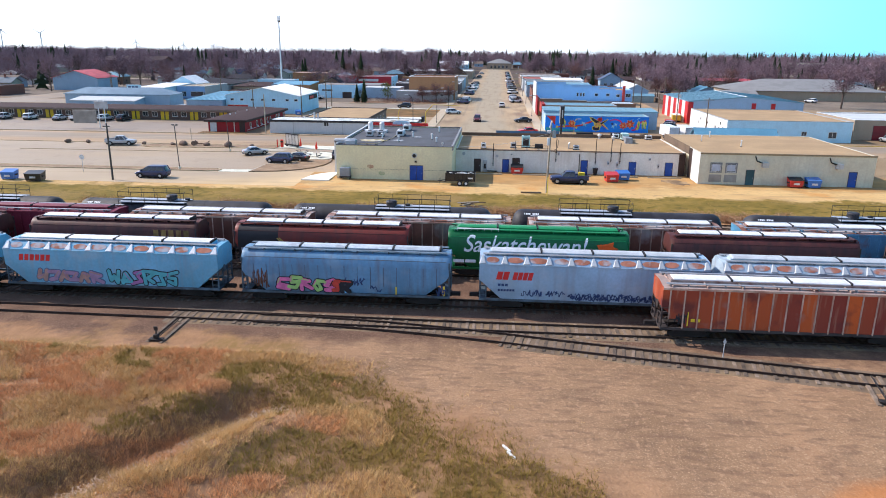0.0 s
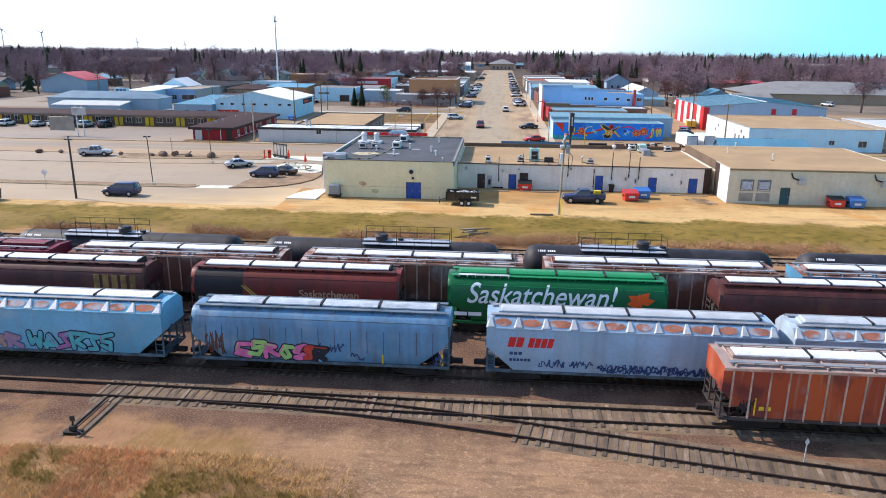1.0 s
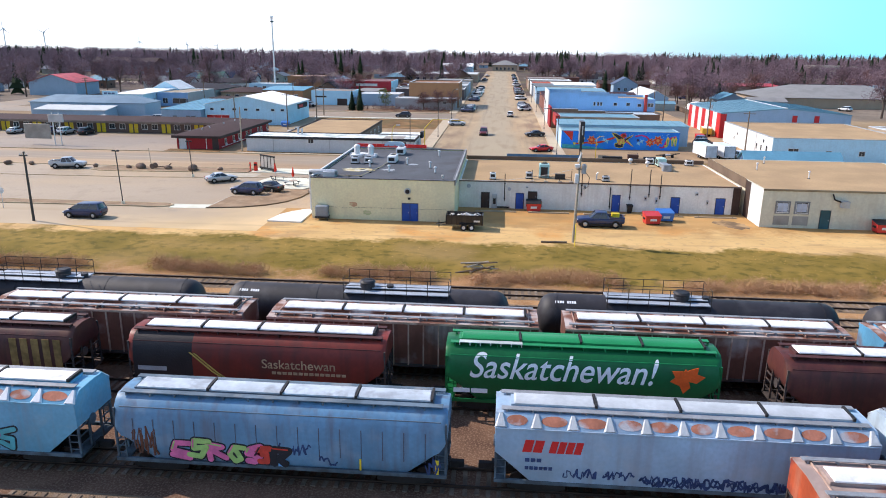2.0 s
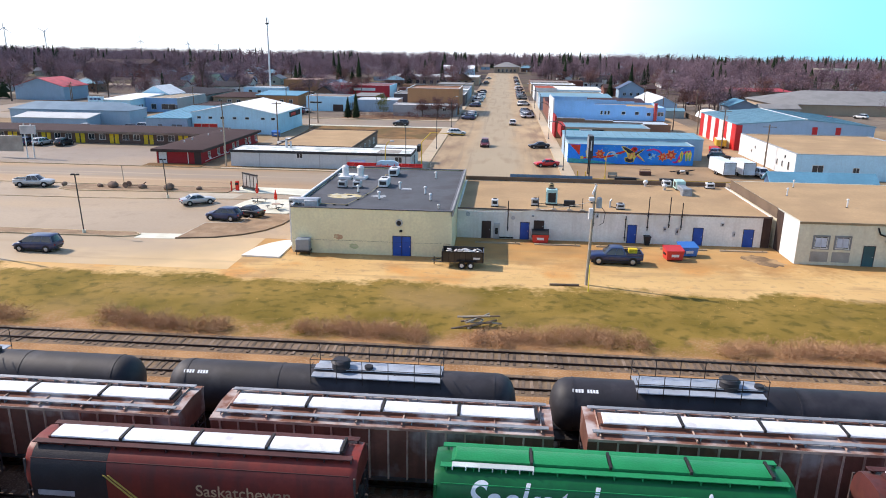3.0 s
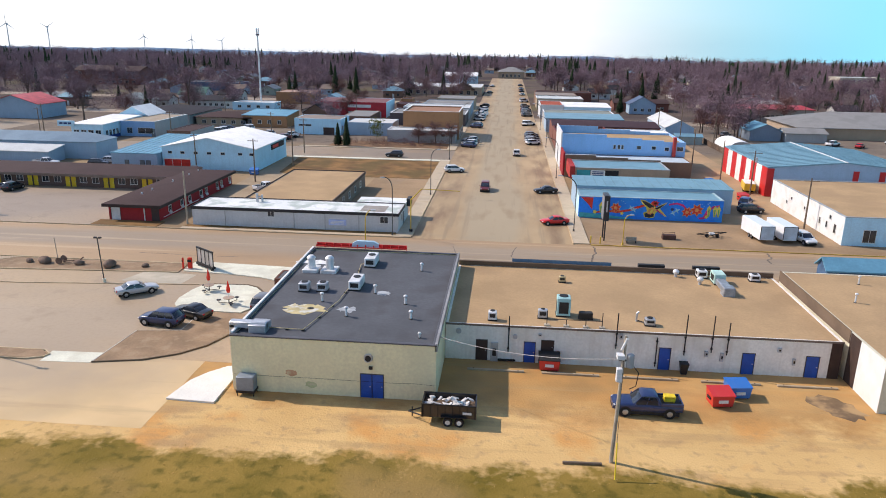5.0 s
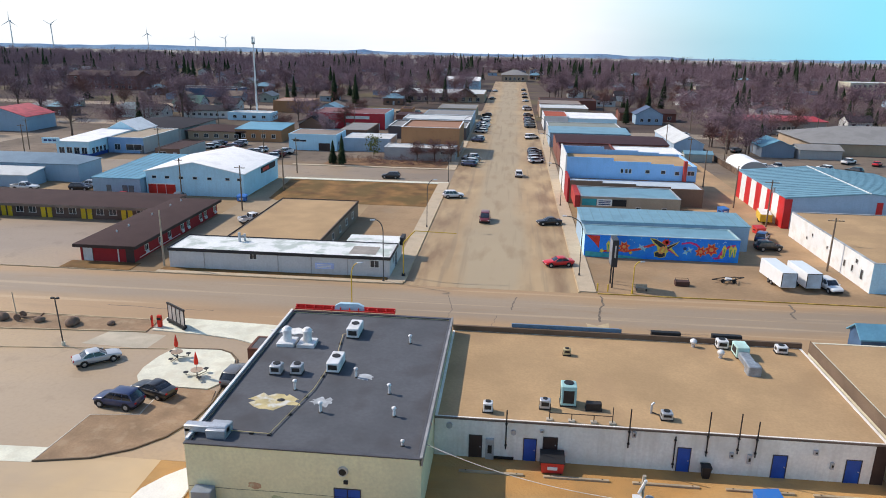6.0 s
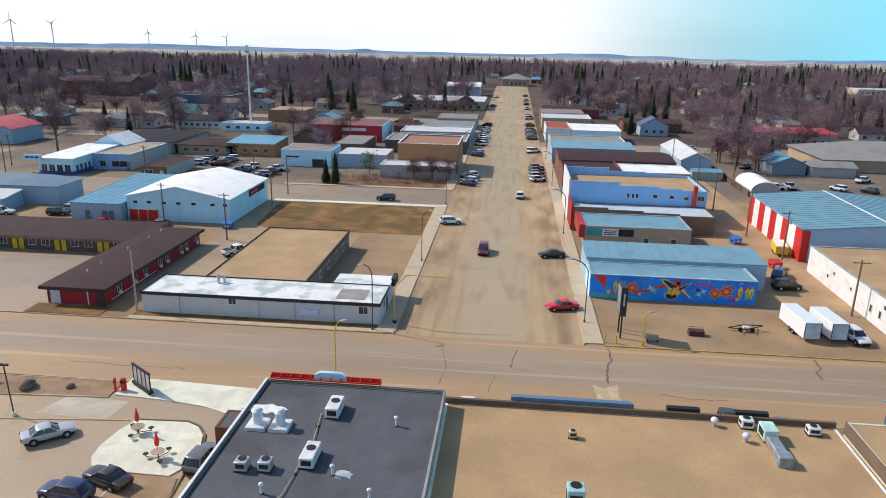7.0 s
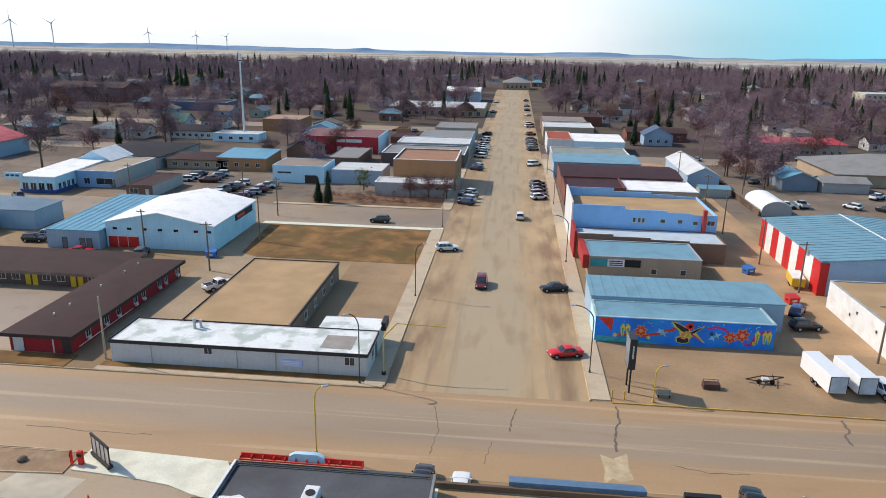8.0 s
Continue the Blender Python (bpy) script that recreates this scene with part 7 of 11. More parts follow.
def roofm(name, c, **k):
    a = dict(rough=0.8, vary=0.14, scale=0.25, fine=3.0, bump=0.1, stain=tuple(q * 0.7 for q in c), stain_amount=0.5, stain_scale=0.25, spec=0.12)
    a.update(k)
    return mat(name, c, **a)


# the white siding carries the blue of sky-lit shade in its colour
W_WHITE, W_SHADEBLUE, W_GREY, W_GREYBLUE = wallm("white_wall", (0.66, 0.67, 0.68)), wallm("shade_blue_white_siding", (0.52, 0.78, 0.92)), wallm("grey_wall", (0.40, 0.40, 0.40)), wallm("blue_grey_siding", (0.33, 0.45, 0.57))
W_TAN, W_BRICK, W_ORANGE, W_RED, W_BROWN = wallm("tan_block_wall", (0.42, 0.32, 0.23)), wallm("red_brick_wall", (0.22, 0.085, 0.062)), wallm("orange_brick_wall", (0.40, 0.20, 0.095)), wallm("red_siding", (0.34, 0.025, 0.030)), wallm("brown_siding", (0.20, 0.12, 0.085))
R_METAL, R_BLUE, R_WHITE, R_BROWN = roofm("grey_blue_metal_roof", (0.20, 0.37, 0.46), rough=0.5, metal=0.1), roofm("blue_metal_roof", (0.16, 0.37, 0.50), rough=0.5, metal=0.1), roofm("white_roof", (0.88, 0.88, 0.88), stain=(0.52, 0.54, 0.52), stain_amount=0.35), roofm("brown_shingle_roof", (0.070, 0.042, 0.040))
R_GREY, R_DARK, R_BURG, R_REDR, R_PALE = roofm("grey_roof", (0.27, 0.265, 0.26)), roofm("charcoal_roof", (0.038, 0.035, 0.042)), roofm("burgundy_roof", (0.068, 0.038, 0.044)), roofm("red_brick_roof", (0.40, 0.10, 0.06)), roofm("pale_roof", (0.60, 0.62, 0.62))
R_STAINED = roofm("stained_white_roof", (0.78, 0.80, 0.79), stain=(0.40, 0.46, 0.42), stain_amount=0.85, stain_scale=0.4, stain_cut=0.47, vary=0.06)
C_BLACK, C_WHITE = mat("black_fascia", (0.03, 0.03, 0.034), 0.6), mat("white_fascia", (0.75, 0.76, 0.77), 0.6)

# white office on the corner, in two depths
b = building("corner_office", "long low white office with a black fascia and stained white roof", "building", -51.4, -18.2, 163.2, 170.4, 3.0, wallm("office_white", (0.58, 0.59, 0.60)), R_STAINED, parapet=0.02, fascia=C_BLACK, over=0.1,
             openings=[("f", -38.5, 1.9, 1.0, 0.8, "win"), ("f", -20.4, 1.5, 1.2, 1.0, "win"), ("r", 166.5, 1.2, 1.2, 1.1, "win"), ("r", 168.9, 0.0, 1.0, 2.1, "grey")])
MB().box(-26.2, -18.2, 170.4, 174.6, -0.2, 3.0).ob("rear_wing", wallm("office_white", (0.58, 0.59, 0.60)), b)
MB().box(-26.3, -18.1, 170.5, 174.7, 3.0, 3.08).ob("rear_roof", R_STAINED, b)
MB().box(-18.2, -17.6, 172.6, 175.2, 2.2, 3.4).ob("dark_canopy", C_BLACK, b)
MB().box(-24.5, -20.5, 164.5, 168.5, 2.99, 3.01).ob("roof_stain", mat("bare_roof_patch", (0.33, 0.30, 0.27), 0.9, vary=0.2), b, "bare grey patch on the roof", 0)
for x in (-46.0, -34.8, -29.8, -24.4):
    MB().box(x - 0.05, x + 0.05, 163.12, 163.2, 0.1, 2.7).ob("wall_joint", W_GREY, b)
MB().box(-29.2, -26.4, 163.10, 163.19, 0.9, 1.8).ob("wall_sign", mat("pale_blue_wall_sign", (0.42, 0.52, 0.80), 0.5), b, "pale blue wall sign")
for k in range(3):
    MB().box(-28.9, -26.8, 163.085, 163.10, 1.05 + k * 0.22, 1.15 + k * 0.22).ob("sign_bar", M_WHITEP, b)
ch = thing("roof_chimney", "pair of metal flue stacks on the office roof", "chimney", -42.4, 168.2, 2.95)
MB().cyl((0, 0, 0), (0, 0, 1.5), 0.22, 10).ob("flue", M_METAL, ch)
MB().cyl((0.7, 0.4, 0), (0.7, 0.4, 1.2), 0.18, 10).tube([(0.2, 0, 0.9), (0.7, 0.4, 0.9)], 0.1).ob("flue", M_METAL, ch)
# walls coloured brown to stand for the shade on the east side
building("gravel_roof_store", "long store with a sandy gravel roof and dark fascia", "building", -45.2, -30.4, 170.7, 198.4, 3.0, wallm("store_shade_brown", (0.24, 0.18, 0.14)), M_GRAVEL, parapet=0.02, fascia=mat("brown_fascia", (0.09, 0.06, 0.045), 0.7), over=0.1, openings=row("r", 176, 196, 4, 0.9, 1.2, 1.1))
slab("pavement_store_yard", -30.2, -18.3, 176, 208.4, -0.1, 0.012, mat("sandy_lot", (0.40, 0.285, 0.17)), "sandy gravel yard beside the store", "yard")
slab("pavement_motel_lane", -57, -46, 171.5, 234, -0.1, 0.011, mat("dusty_lane", (0.36, 0.27, 0.175), 0.95, vary=0.15, scale=0.15, fine=2.0), "dusty lane beside the motel", "lane")

# motel: two wings under brown hip roofs
mot = building("motel", "dark red motel wing under a low brown shingle roof", "motel", -66.2, -57.7, 164.6, 196.0, 2.6, W_RED, R_BROWN, kind="hip", rise=0.9, over=0.7, fascia=mat("dark_brown_fascia", (0.045, 0.03, 0.028), 0.7),
               openings=[("f", -65.0, 0.0, 1.5, 2.1, "white")] + [("r", y, 0.9, 1.0, 0.9, "win") for y in (168.5, 173.0, 176.2, 181.0, 183.4, 188.5, 190.6, 194.8)])
for yw in (168.5, 173.0, 176.2, 181.0, 183.4, 188.5, 190.6, 194.8):
    MB().box(-57.70, -57.42, yw - 0.32, yw + 0.32, 0.42, 0.80, c=0.02).ob("air_conditioner", M_WHITEMETAL, mot, "white window air conditioner")
for yw in (169.0, 172.6, 180.4, 187.2, 191.5):
    MB().cyl((-62.6, yw, 3.2), (-62.6, yw, 3.75), 0.14, 8).ob("roof_pipe", M_WHITEMETAL, mot, "white roof vent pipe")
MB().box(-58.9, -57.62, 164.5, 164.58, 0.0, 2.4).ob("dark_corner", mat("dark_brown_fascia", (0.045, 0.03, 0.028)), mot)
MB().box(-57.72, -57.64, 166.2, 180, 0.28, 0.38).box(-60.2, -60.05, 164.5, 164.6, 0.0, 2.2).ob("pale_trim", M_WHITEP, mot)
ylw = mat("yellow_door_paint", (0.72, 0.50, 0.02), 0.5, vary=0.08)
DOORS["yellow"] = ylw
ops = []
for k in range(9):
    xk = -71.5 - 7.9 * k
    ops += [("f", xk - 0.9, 0.0, 0.95, 2.1, "yellow"), ("f", xk + 0.35, 0.0, 0.95, 2.1, "yellow"), ("f", xk - 3.0, 0.9, 1.3, 1.1, "win"), ("f", xk + 2.4, 0.9, 1.3, 1.1, "win")]
building("motel", "dark brown motel wing with pairs of yellow doors", "motel", -142.0, -66.6, 188.4, 198.6, 2.6, wallm("brown_plank_wall", (0.13, 0.085, 0.07)), R_BROWN, kind="hip", rise=0.8, over=1.2, fascia=mat("pale_brown_fascia", (0.20, 0.15, 0.12), 0.7), openings=ops)

# gabled hall and its neighbours
# white walls, coloured blue for the shade on them
g = gh_ = building("gabled_hall", "white gabled metal hall tinted shade-blue, with a bright white roof", "hall", -79.4, -57.7, 210.6, 233.2, 5.0, W_SHADEBLUE, R_WHITE, kind="gable_y", rise=2.2, over=0.3,
             openings=[("f", x, 3.6, 0.9, 0.5, "win") for x in (-77.5, -74.6, -71.5, -68.4, -65.2, -61.2, -58.6)])
for xd in (-78.9, -76.9, -74.9):
    MB().box(xd, xd + 1.98, 210.45, 210.6, 0.1, 2.3).ob("roller_door", mat("red_roller_door", (0.62, 0.03, 0.02), 0.5), g, "bright red roller door")
for x in (-77.0, -75.0):
    MB().box(x - 0.04, x + 0.04, 210.41, 210.45, 0.1, 2.3).ob("door_post", M_WHITEP, g)
MB().box(-79.0, -72.8, 210.40, 210.60, 2.3, 2.5).ob("door_lintel", M_WHITEP, g)
MB().box(-57.72, -57.55, 221.5, 231.0, 3.3, 4.6).ob("side_sign", mat("dark_sign", (0.03, 0.03, 0.035)), g, "black and red side sign")
MB().box(-57.56, -57.52, 222.3, 226.5, 3.6, 4.3).ob("sign_panel", M_REDP, g)
wk_ = building("metal_workshop", "blue-grey metal workshop with a low roof", "workshop", -90.4, -79.7, 208.6, 236.0, 3.6, W_GREYBLUE, R_BLUE, kind="shed", rise=0.8, over=0.2, openings=[("f", -86.8, 0.0, 0.9, 2.1, "grey"), ("f", -83.2, 0.0, 1.0, 2.1, "grey"), ("f", -81.8, 0.0, 1.0, 2.1, "grey")])
building("storage_barn", "broad grey-blue storage barn under a low hipped roof", "barn", -134.0, -100.6, 220.0, 229.5, 4.0, W_GREYBLUE, roofm("slate_blue_metal_roof", (0.20, 0.28, 0.35), rough=0.5), kind="hip", rise=1.9, over=0.3)
building("lean_shed", "low grey shed with a white roof panel", "shed", -128.0, -108.0, 212.5, 218.8, 2.6, W_GREYBLUE, R_PALE, kind="shed", rise=0.8, over=0.2)
building("tall_barn", "tall grey-blue barn with a red roof", "barn", -187.0, -167.5, 298.0, 314.0, 5.0, W_GREYBLUE, mat("red_barn_roof", (0.45, 0.07, 0.08), 0.6), kind="gable_y", rise=3.0)
building("long_brick_shed", "long low brick building west of the lane", "building", -235.0, -185.0, 262.0, 276.0, 3.5, W_BRICK, R_DARK, parapet=0.1, openings=row("f", -233, -187, 9, 0.8, 2.0, 1.6))
# service garage: white block and blue-fronted shop
g = building("service_garage", "white service garage with a blue base and white roof", "garage", -127.2, -117.6, 252.6, 276.0, 4.2, W_SHADEBLUE, R_WHITE, kind="shed", rise=0.5, over=0.3, openings=row("f", -126.8, -118.0, 4, 0.9, 1.5, 1.7) + row("r", 253.5, 261, 4, 0.9, 1.1, 1.5))
MB().box(-127.3, -117.5, 252.48, 252.6, 0, 0.9).box(-117.6, -117.48, 252.5, 261.5, 0, 0.9).ob("blue_base", mat("royal_blue_paint", (0.03, 0.08, 0.30), 0.5), g)
MB().box(-131.0, -126.0, 252.2, 252.6, 3.6, 5.2).ob("sign_wall", W_SHADEBLUE, g)
for k in range(3):
    MB().box(-130.4 + k * 1.3, -129.4 + k * 1.3, 252.15, 252.2, 4.2, 4.7).ob("sign_bar", SPR_NAVY, g)
g = building("service_shop", "blue-fronted shop with a tan roof and grey side", "shop", -117.3, -106.6, 261.6, 284.0, 4.4, W_GREY, roofm("tan_roof", (0.40, 0.33, 0.25)), parapet=0.1, coping=C_WHITE, front=wallm("sky_blue_wall", (0.25, 0.42, 0.66)), openings=[("f", -109.6, 0.9, 4.6, 1.6, "win"), ("f", -114.5, 0.9, 1.6, 1.6, "win"), ("f", -107.2, 0.0, 1.0, 2.2, "grey")])
building("gable_annex", "white gabled annex behind the garage", "annex", -126.0, -116.0, 276.2, 288.0, 4.6, W_SHADEBLUE, R_WHITE, kind="gable_y", rise=2.6)
building("dark_roof_hall", "low hall under a wide charcoal roof", "hall", -132.0, -108.5, 289.5, 318.0, 3.6, W_GREY, R_DARK, kind="hip", rise=2.0, over=0.6)
building("small_brown_shop", "small brown-fronted shop with a flat roof", "shop", -98.6, -91.6, 252.6, 269.5, 3.0, wallm("pale_grey_side", (0.50, 0.47, 0.46)), R_BROWN, parapet=0.05, coping=mat("brown_coping", (0.10, 0.05, 0.04)), front=W_BROWN, openings=[("f", -96.6, 1.0, 2.2, 1.2, "win"), ("f", -93.0, 0.0, 1.0, 2.1, "white")])
building("white_clinic", "white two-part office with an entrance canopy", "office", -68.6, -53.8, 277.0, 289.5, 4.9, W_SHADEBLUE, roofm("taupe_roof", (0.30, 0.25, 0.22)), parapet=0.05, openings=row("r", 278, 288.5, 4, 1.4, 1.2, 1.2) + [("f", -57.6, 0.0, 3.4, 2.2, "brown"), ("f", -65.2, 2.6, 4.0, 0.5, "win")])
building("orange_brick_store", "orange brick store with a blue metal roof", "store", -91.0, -75.6, 291.5, 306.0, 3.8, W_ORANGE, R_BLUE, kind="shed", rise=0.7, over=0.2, openings=row("f", -90, -76.5, 4, 1.2, 1.2, 1.2))
building("orange_block", "orange-brown block building with a flat roof", "building", -108.2, -91.6, 381.0, 398.0, 5.2, W_ORANGE, roofm("pinkish_roof", (0.42, 0.28, 0.22)), parapet=0.1)
building("mast_hut", "low white equipment hut at the foot of the mast", "hut", -116.0, -98.0, 347.5, 356.0, 3.2, W_SHADEBLUE, R_PALE, parapet=0.05, openings=row("f", -115, -99, 4, 1.0, 1.4, 1.0))
g = building("red_store", "wide store with a red front and white doors", "store", -77.0, -48.6, 331.0, 352.0, 5.8, W_SHADEBLUE, roofm("maroon_grey_roof", (0.24, 0.12, 0.12)), parapet=0.1, front=mat("bright_red_front", (0.52, 0.03, 0.045), 0.5, vary=0.1), openings=row("f", -64, -50, 5, 0.0, 1.7, 2.2, "white"))
MB().box(-63.5, -54.5, 330.8, 331.0, 3.7, 4.8).ob("wall_sign", M_WHITEP, g)
building("grey_gable_house", "grey house with a gabled roof near the store", "house", -84.0, -72.0, 362.0, 372.0, 3.6, W_GREYBLUE, R_METAL, kind="gable_y", rise=2.4)
building("brown_gable_house", "brown wooden house with a steep dark gable", "house", -76.0, -67.0, 313.0, 324.0, 3.2, W_BROWN, R_DARK, kind="gable_y", rise=2.8)
building("dark_flat_shop", "dark brown flat-roofed shop", "shop", -58.5, -49.0, 300.0, 321.0, 3.6, W_BROWN, R_GREY, parapet=0.05)
# shops west of the main street
building("grey_block_shop", "long grey block shop with a pale blue roof", "shop", -37.0, -16.9, 264.6, 272.2, 3.6, W_GREY, R_PALE, parapet=0.1, coping=C_WHITE, openings=[("f", -20.5, 2.0, 1.0, 0.8, "win")])
building("orange_brick_block", "two-storey orange brick shop block", "shop", -33.4, -16.4, 272.7, 292.0, 8.4, W_ORANGE, roofm("rusty_roof_b", (0.36, 0.20, 0.13)), parapet=0.3, coping=C_WHITE, openings=row("r", 274, 291, 4, 0.6, 2.4, 2.0))
building("grey_white_shop", "grey flat-roofed shop behind the yard", "shop", -52.0, -37.5, 278.0, 290.5, 4.0, W_GREYBLUE, R_PALE, parapet=0.05)
building("dark_front_shop", "dark flat-roofed shops with rooftop units", "shop", -43.4, -16.6, 308.5, 327.0, 4.2, wallm("charcoal_wall", (0.12, 0.10, 0.10)), R_GREY, parapet=0.2, coping=C_WHITE)
building("white_cap_shop", "grey shop with a bright white roof edge", "shop", -41.6, -14.9 - 1.6, 329.0, 345.0, 4.6, W_GREY, R_PALE, parapet=0.15, coping=C_WHITE)
building("long_grey_shop", "long grey flat-roofed shop row", "shop", -36.0, -16.6, 346.5, 366.0, 4.6, W_GREYBLUE, R_GREY, parapet=0.15)
building("small_orange_kiosk", "small orange and brown kiosk", "kiosk", -48.2, -43.2, 366.0, 374.0, 4.6, W_ORANGE, R_BROWN, parapet=0.1)
building("brown_brick_shop", "low dark red brick shop", "shop", -47.0, -38.0, 347.0, 360.0, 4.0, W_BRICK, R_BURG, parapet=0.1)
building("row_end_shop", "grey shop at the end of the row", "shop", -33.0, -16.6, 372.0, 392.0, 4.8, W_TAN, R_GREY, parapet=0.15)
m_ = building("gabled_mall", "long tan mall with small gables and a pale roof", "mall", -67.0, -16.6, 456.0, 490.0, 4.6, W_TAN, R_PALE, parapet=0.05, openings=row("f", -66, -18, 12, 0.6, 1.8, 2.0), z=gz(470))
for xg in (-58.0, -27.0):
    MB().prism([(xg - 6, 3.0), (xg + 6, 3.0), (xg, 7.0)], "y", 454.5, 462.0).ob("gable_front", W_BROWN, m_)
    MB().prism([(xg - 6.6, 3.0), (xg, 7.1), (xg + 6.6, 3.0), (xg + 6.6, 3.35), (xg, 7.5), (xg - 6.6, 3.35)], "y", 454.0, 463.0).ob("gable_roof", R_BROWN, m_)
building("blue_white_hall", "tall white hall tinted shade-blue, with a white roof", "hall", -44.8, -23.4, 541.0, 562.0, 6.5, W_SHADEBLUE, R_WHITE, kind="gable_x", rise=2.0, z=gz(545))
building("court_building", "tan public building with a hipped roof at the street's end", "public building", -11.0, 10.0, 662.0, 680.0, 5.0, W_TAN, R_GREY, kind="hip", rise=4.0, over=0.8, z=gz(665), openings=row("f", -9, 8, 5, 1.0, 1.6, 2.2))

# shops east of the main street
mu = building("mural_shop", "low shop with a bright blue painted side wall", "shop", 11.0, 35.2, 178.3, 184.8, 3.7, W_SHADEBLUE, R_METAL, parapet=0.02, coping=mat("pale_teal_coping", (0.40, 0.54, 0.56), 0.5), front=mat("mural_blue", (0.012, 0.22, 0.85), 0.55, vary=0.25, scale=0.25, fine=3.0, stain=(0.02, 0.30, 0.72), stain_scale=0.3, stain_amount=0.6))
YM = 178.24


def mural(shape, material, d, name="mural_shape"):
    MB().prism(shape, "y", YM - d, YM + 0.03).ob(name, material, mu, smooth=0)


def star(cx, cz, r, n, inner=0.5, turn=0.0):
    return [(cx + (r if i % 2 == 0 else r * inner) * math.cos(math.pi * i / n + turn), cz + (r if i % 2 == 0 else r * inner) * math.sin(math.pi * i / n + turn)) for i in range(2 * n)]


MU_R, MU_Y, MU_G, MU_C, MU_K, MU_M = spray("mural_red", (0.70, 0.05, 0.03)), spray("mural_yellow", (0.72, 0.62, 0.10)), spray("mural_green", (0.14, 0.42, 0.14)), spray("mural_cyan", (0.30, 0.62, 0.75)), spray("mural_black", (0.03, 0.03, 0.04)), spray("mural_magenta", (0.62, 0.04, 0.20))
mural([(11.3, 3.6), (13.4, 3.6), (13.3, 1.5), (12.6, 2.4)], MU_R, 0.004)
mural([(14.0, 0.9), (16.4, 1.15), (17.6, 1.0), (19.6, 1.4), (21.5, 2.1), (23.0, 2.7), (23.0, 3.0), (21.3, 2.45), (19.4, 1.75), (17.6, 1.35), (16.4, 1.5), (14.0, 1.2)], MU_R, 0.005)
for cx, cz, r, mm in ((17.3, 1.9, 0.85, MU_R), (29.3, 1.6, 0.85, MU_R), (30.9, 2.0, 1.0, MU_R), (23.9, 2.9, 0.7, MU_R)):
    mural(star(cx, cz, r, 7, 0.55, 0.3), mm, 0.008)
    mural(star(cx, cz, r * 0.42, 6, 0.7), spray("spray_orange", (0.75, 0.32, 0.10)), 0.012)
for cx in (14.8, 15.5, 32.9, 33.9, 34.5):
    mural([(cx - 0.14, 0.9), (cx + 0.14, 0.9), (cx + 0.34, 2.3), (cx, 2.9), (cx - 0.34, 2.3)], MU_Y, 0.007)
    mural([(cx - 0.05, 0.9), (cx + 0.05, 0.9), (cx + 0.12, 2.2), (cx - 0.12, 2.2)], MU_G, 0.010)
for cx, cz in ((19.9, 2.0), (20.4, 1.7), (27.0, 1.4), (27.6, 1.8)):
    mural(star(cx, cz, 0.6, 4, 0.35, 0.5), MU_C, 0.006)
# a bird with spread dark wings, an orange breast and a fanned tail, edged in yellow
mural([(21.3, 3.5), (22.0, 3.45), (22.9, 3.0), (23.7, 2.6), (24.1, 2.2), (25.0, 2.75), (25.9, 3.2), (25.5, 2.7), (24.7, 2.05), (25.4, 1.3), (26.1, 0.55), (25.5, 0.8), (24.4, 1.6), (24.0, 1.1), (23.9, 0.5), (23.1, 0.30), (22.2, 0.5), (22.0, 1.2), (22.6, 1.5), (22.4, 2.2), (21.7, 2.8)], MU_Y, 0.007)
mural([(21.5, 3.4), (22.2, 3.25), (23.0, 2.85), (23.8, 2.4), (23.5, 1.9), (22.8, 2.2), (22.0, 2.8)], MU_K, 0.010)
mural([(23.8, 2.0), (25.0, 2.65), (25.6, 2.95), (25.2, 2.5), (24.3, 1.85)], MU_K, 0.010)
mural([(24.2, 1.9), (25.0, 1.35), (25.8, 0.7), (24.9, 1.2), (24.0, 1.75)], MU_M, 0.011)
mural([(22.3, 0.55), (23.1, 0.38), (23.8, 0.6), (23.8, 1.1), (23.2, 1.4), (22.7, 1.3), (22.2, 1.1)], MU_K, 0.011)
mural([(22.7, 1.1), (23.3, 0.95), (23.8, 1.5), (23.9, 2.1), (23.4, 2.3), (22.9, 1.9)], SPR_ORANGE, 0.013)
mural([(23.1, 1.3), (23.4, 1.25), (23.6, 1.7), (23.4, 2.0)], MU_Y, 0.015)
mural([(23.7 + 0.52 * math.cos(i * math.pi / 6), 2.95 + 0.36 * math.sin(i * math.pi / 6)) for i in range(12)], MU_R, 0.012)
for cx, cz, r in ((13.8, 1.1, 0.40), (18.4, 0.95, 0.32), (32.6, 0.9, 0.38)):
    mural(star(cx, cz, r, 5, 0.6), MU_Y, 0.007)
for cx, cz, r in ((17.3, 1.9, 1.0), (29.3, 1.6, 0.98), (30.9, 2.0, 1.16)):
    mural(star(cx, cz, r, 7, 0.62, 0.3), SPR_ORANGE, 0.006)
mural([(11.2, 0.05), (20.5, 0.05), (18.0, 0.40), (14.5, 0.75), (11.2, 0.95)], spray("mural_teal", (0.06, 0.42, 0.45)), 0.003)
mural([(26.2, 2.9), (27.5, 3.2), (28.6, 2.9), (29.2, 2.3), (28.9, 2.2), (28.4, 2.6), (27.5, 2.9), (26.2, 2.65)], MU_M, 0.006)
mural([(31.2, 0.7), (32.0, 0.8), (32.5, 2.0), (33.6, 2.8), (34.6, 3.0), (34.6, 2.75), (33.7, 2.5), (32.9, 1.8), (32.5, 0.6), (31.6, 0.4)], MU_M, 0.006)
rgm = random.Random(4)
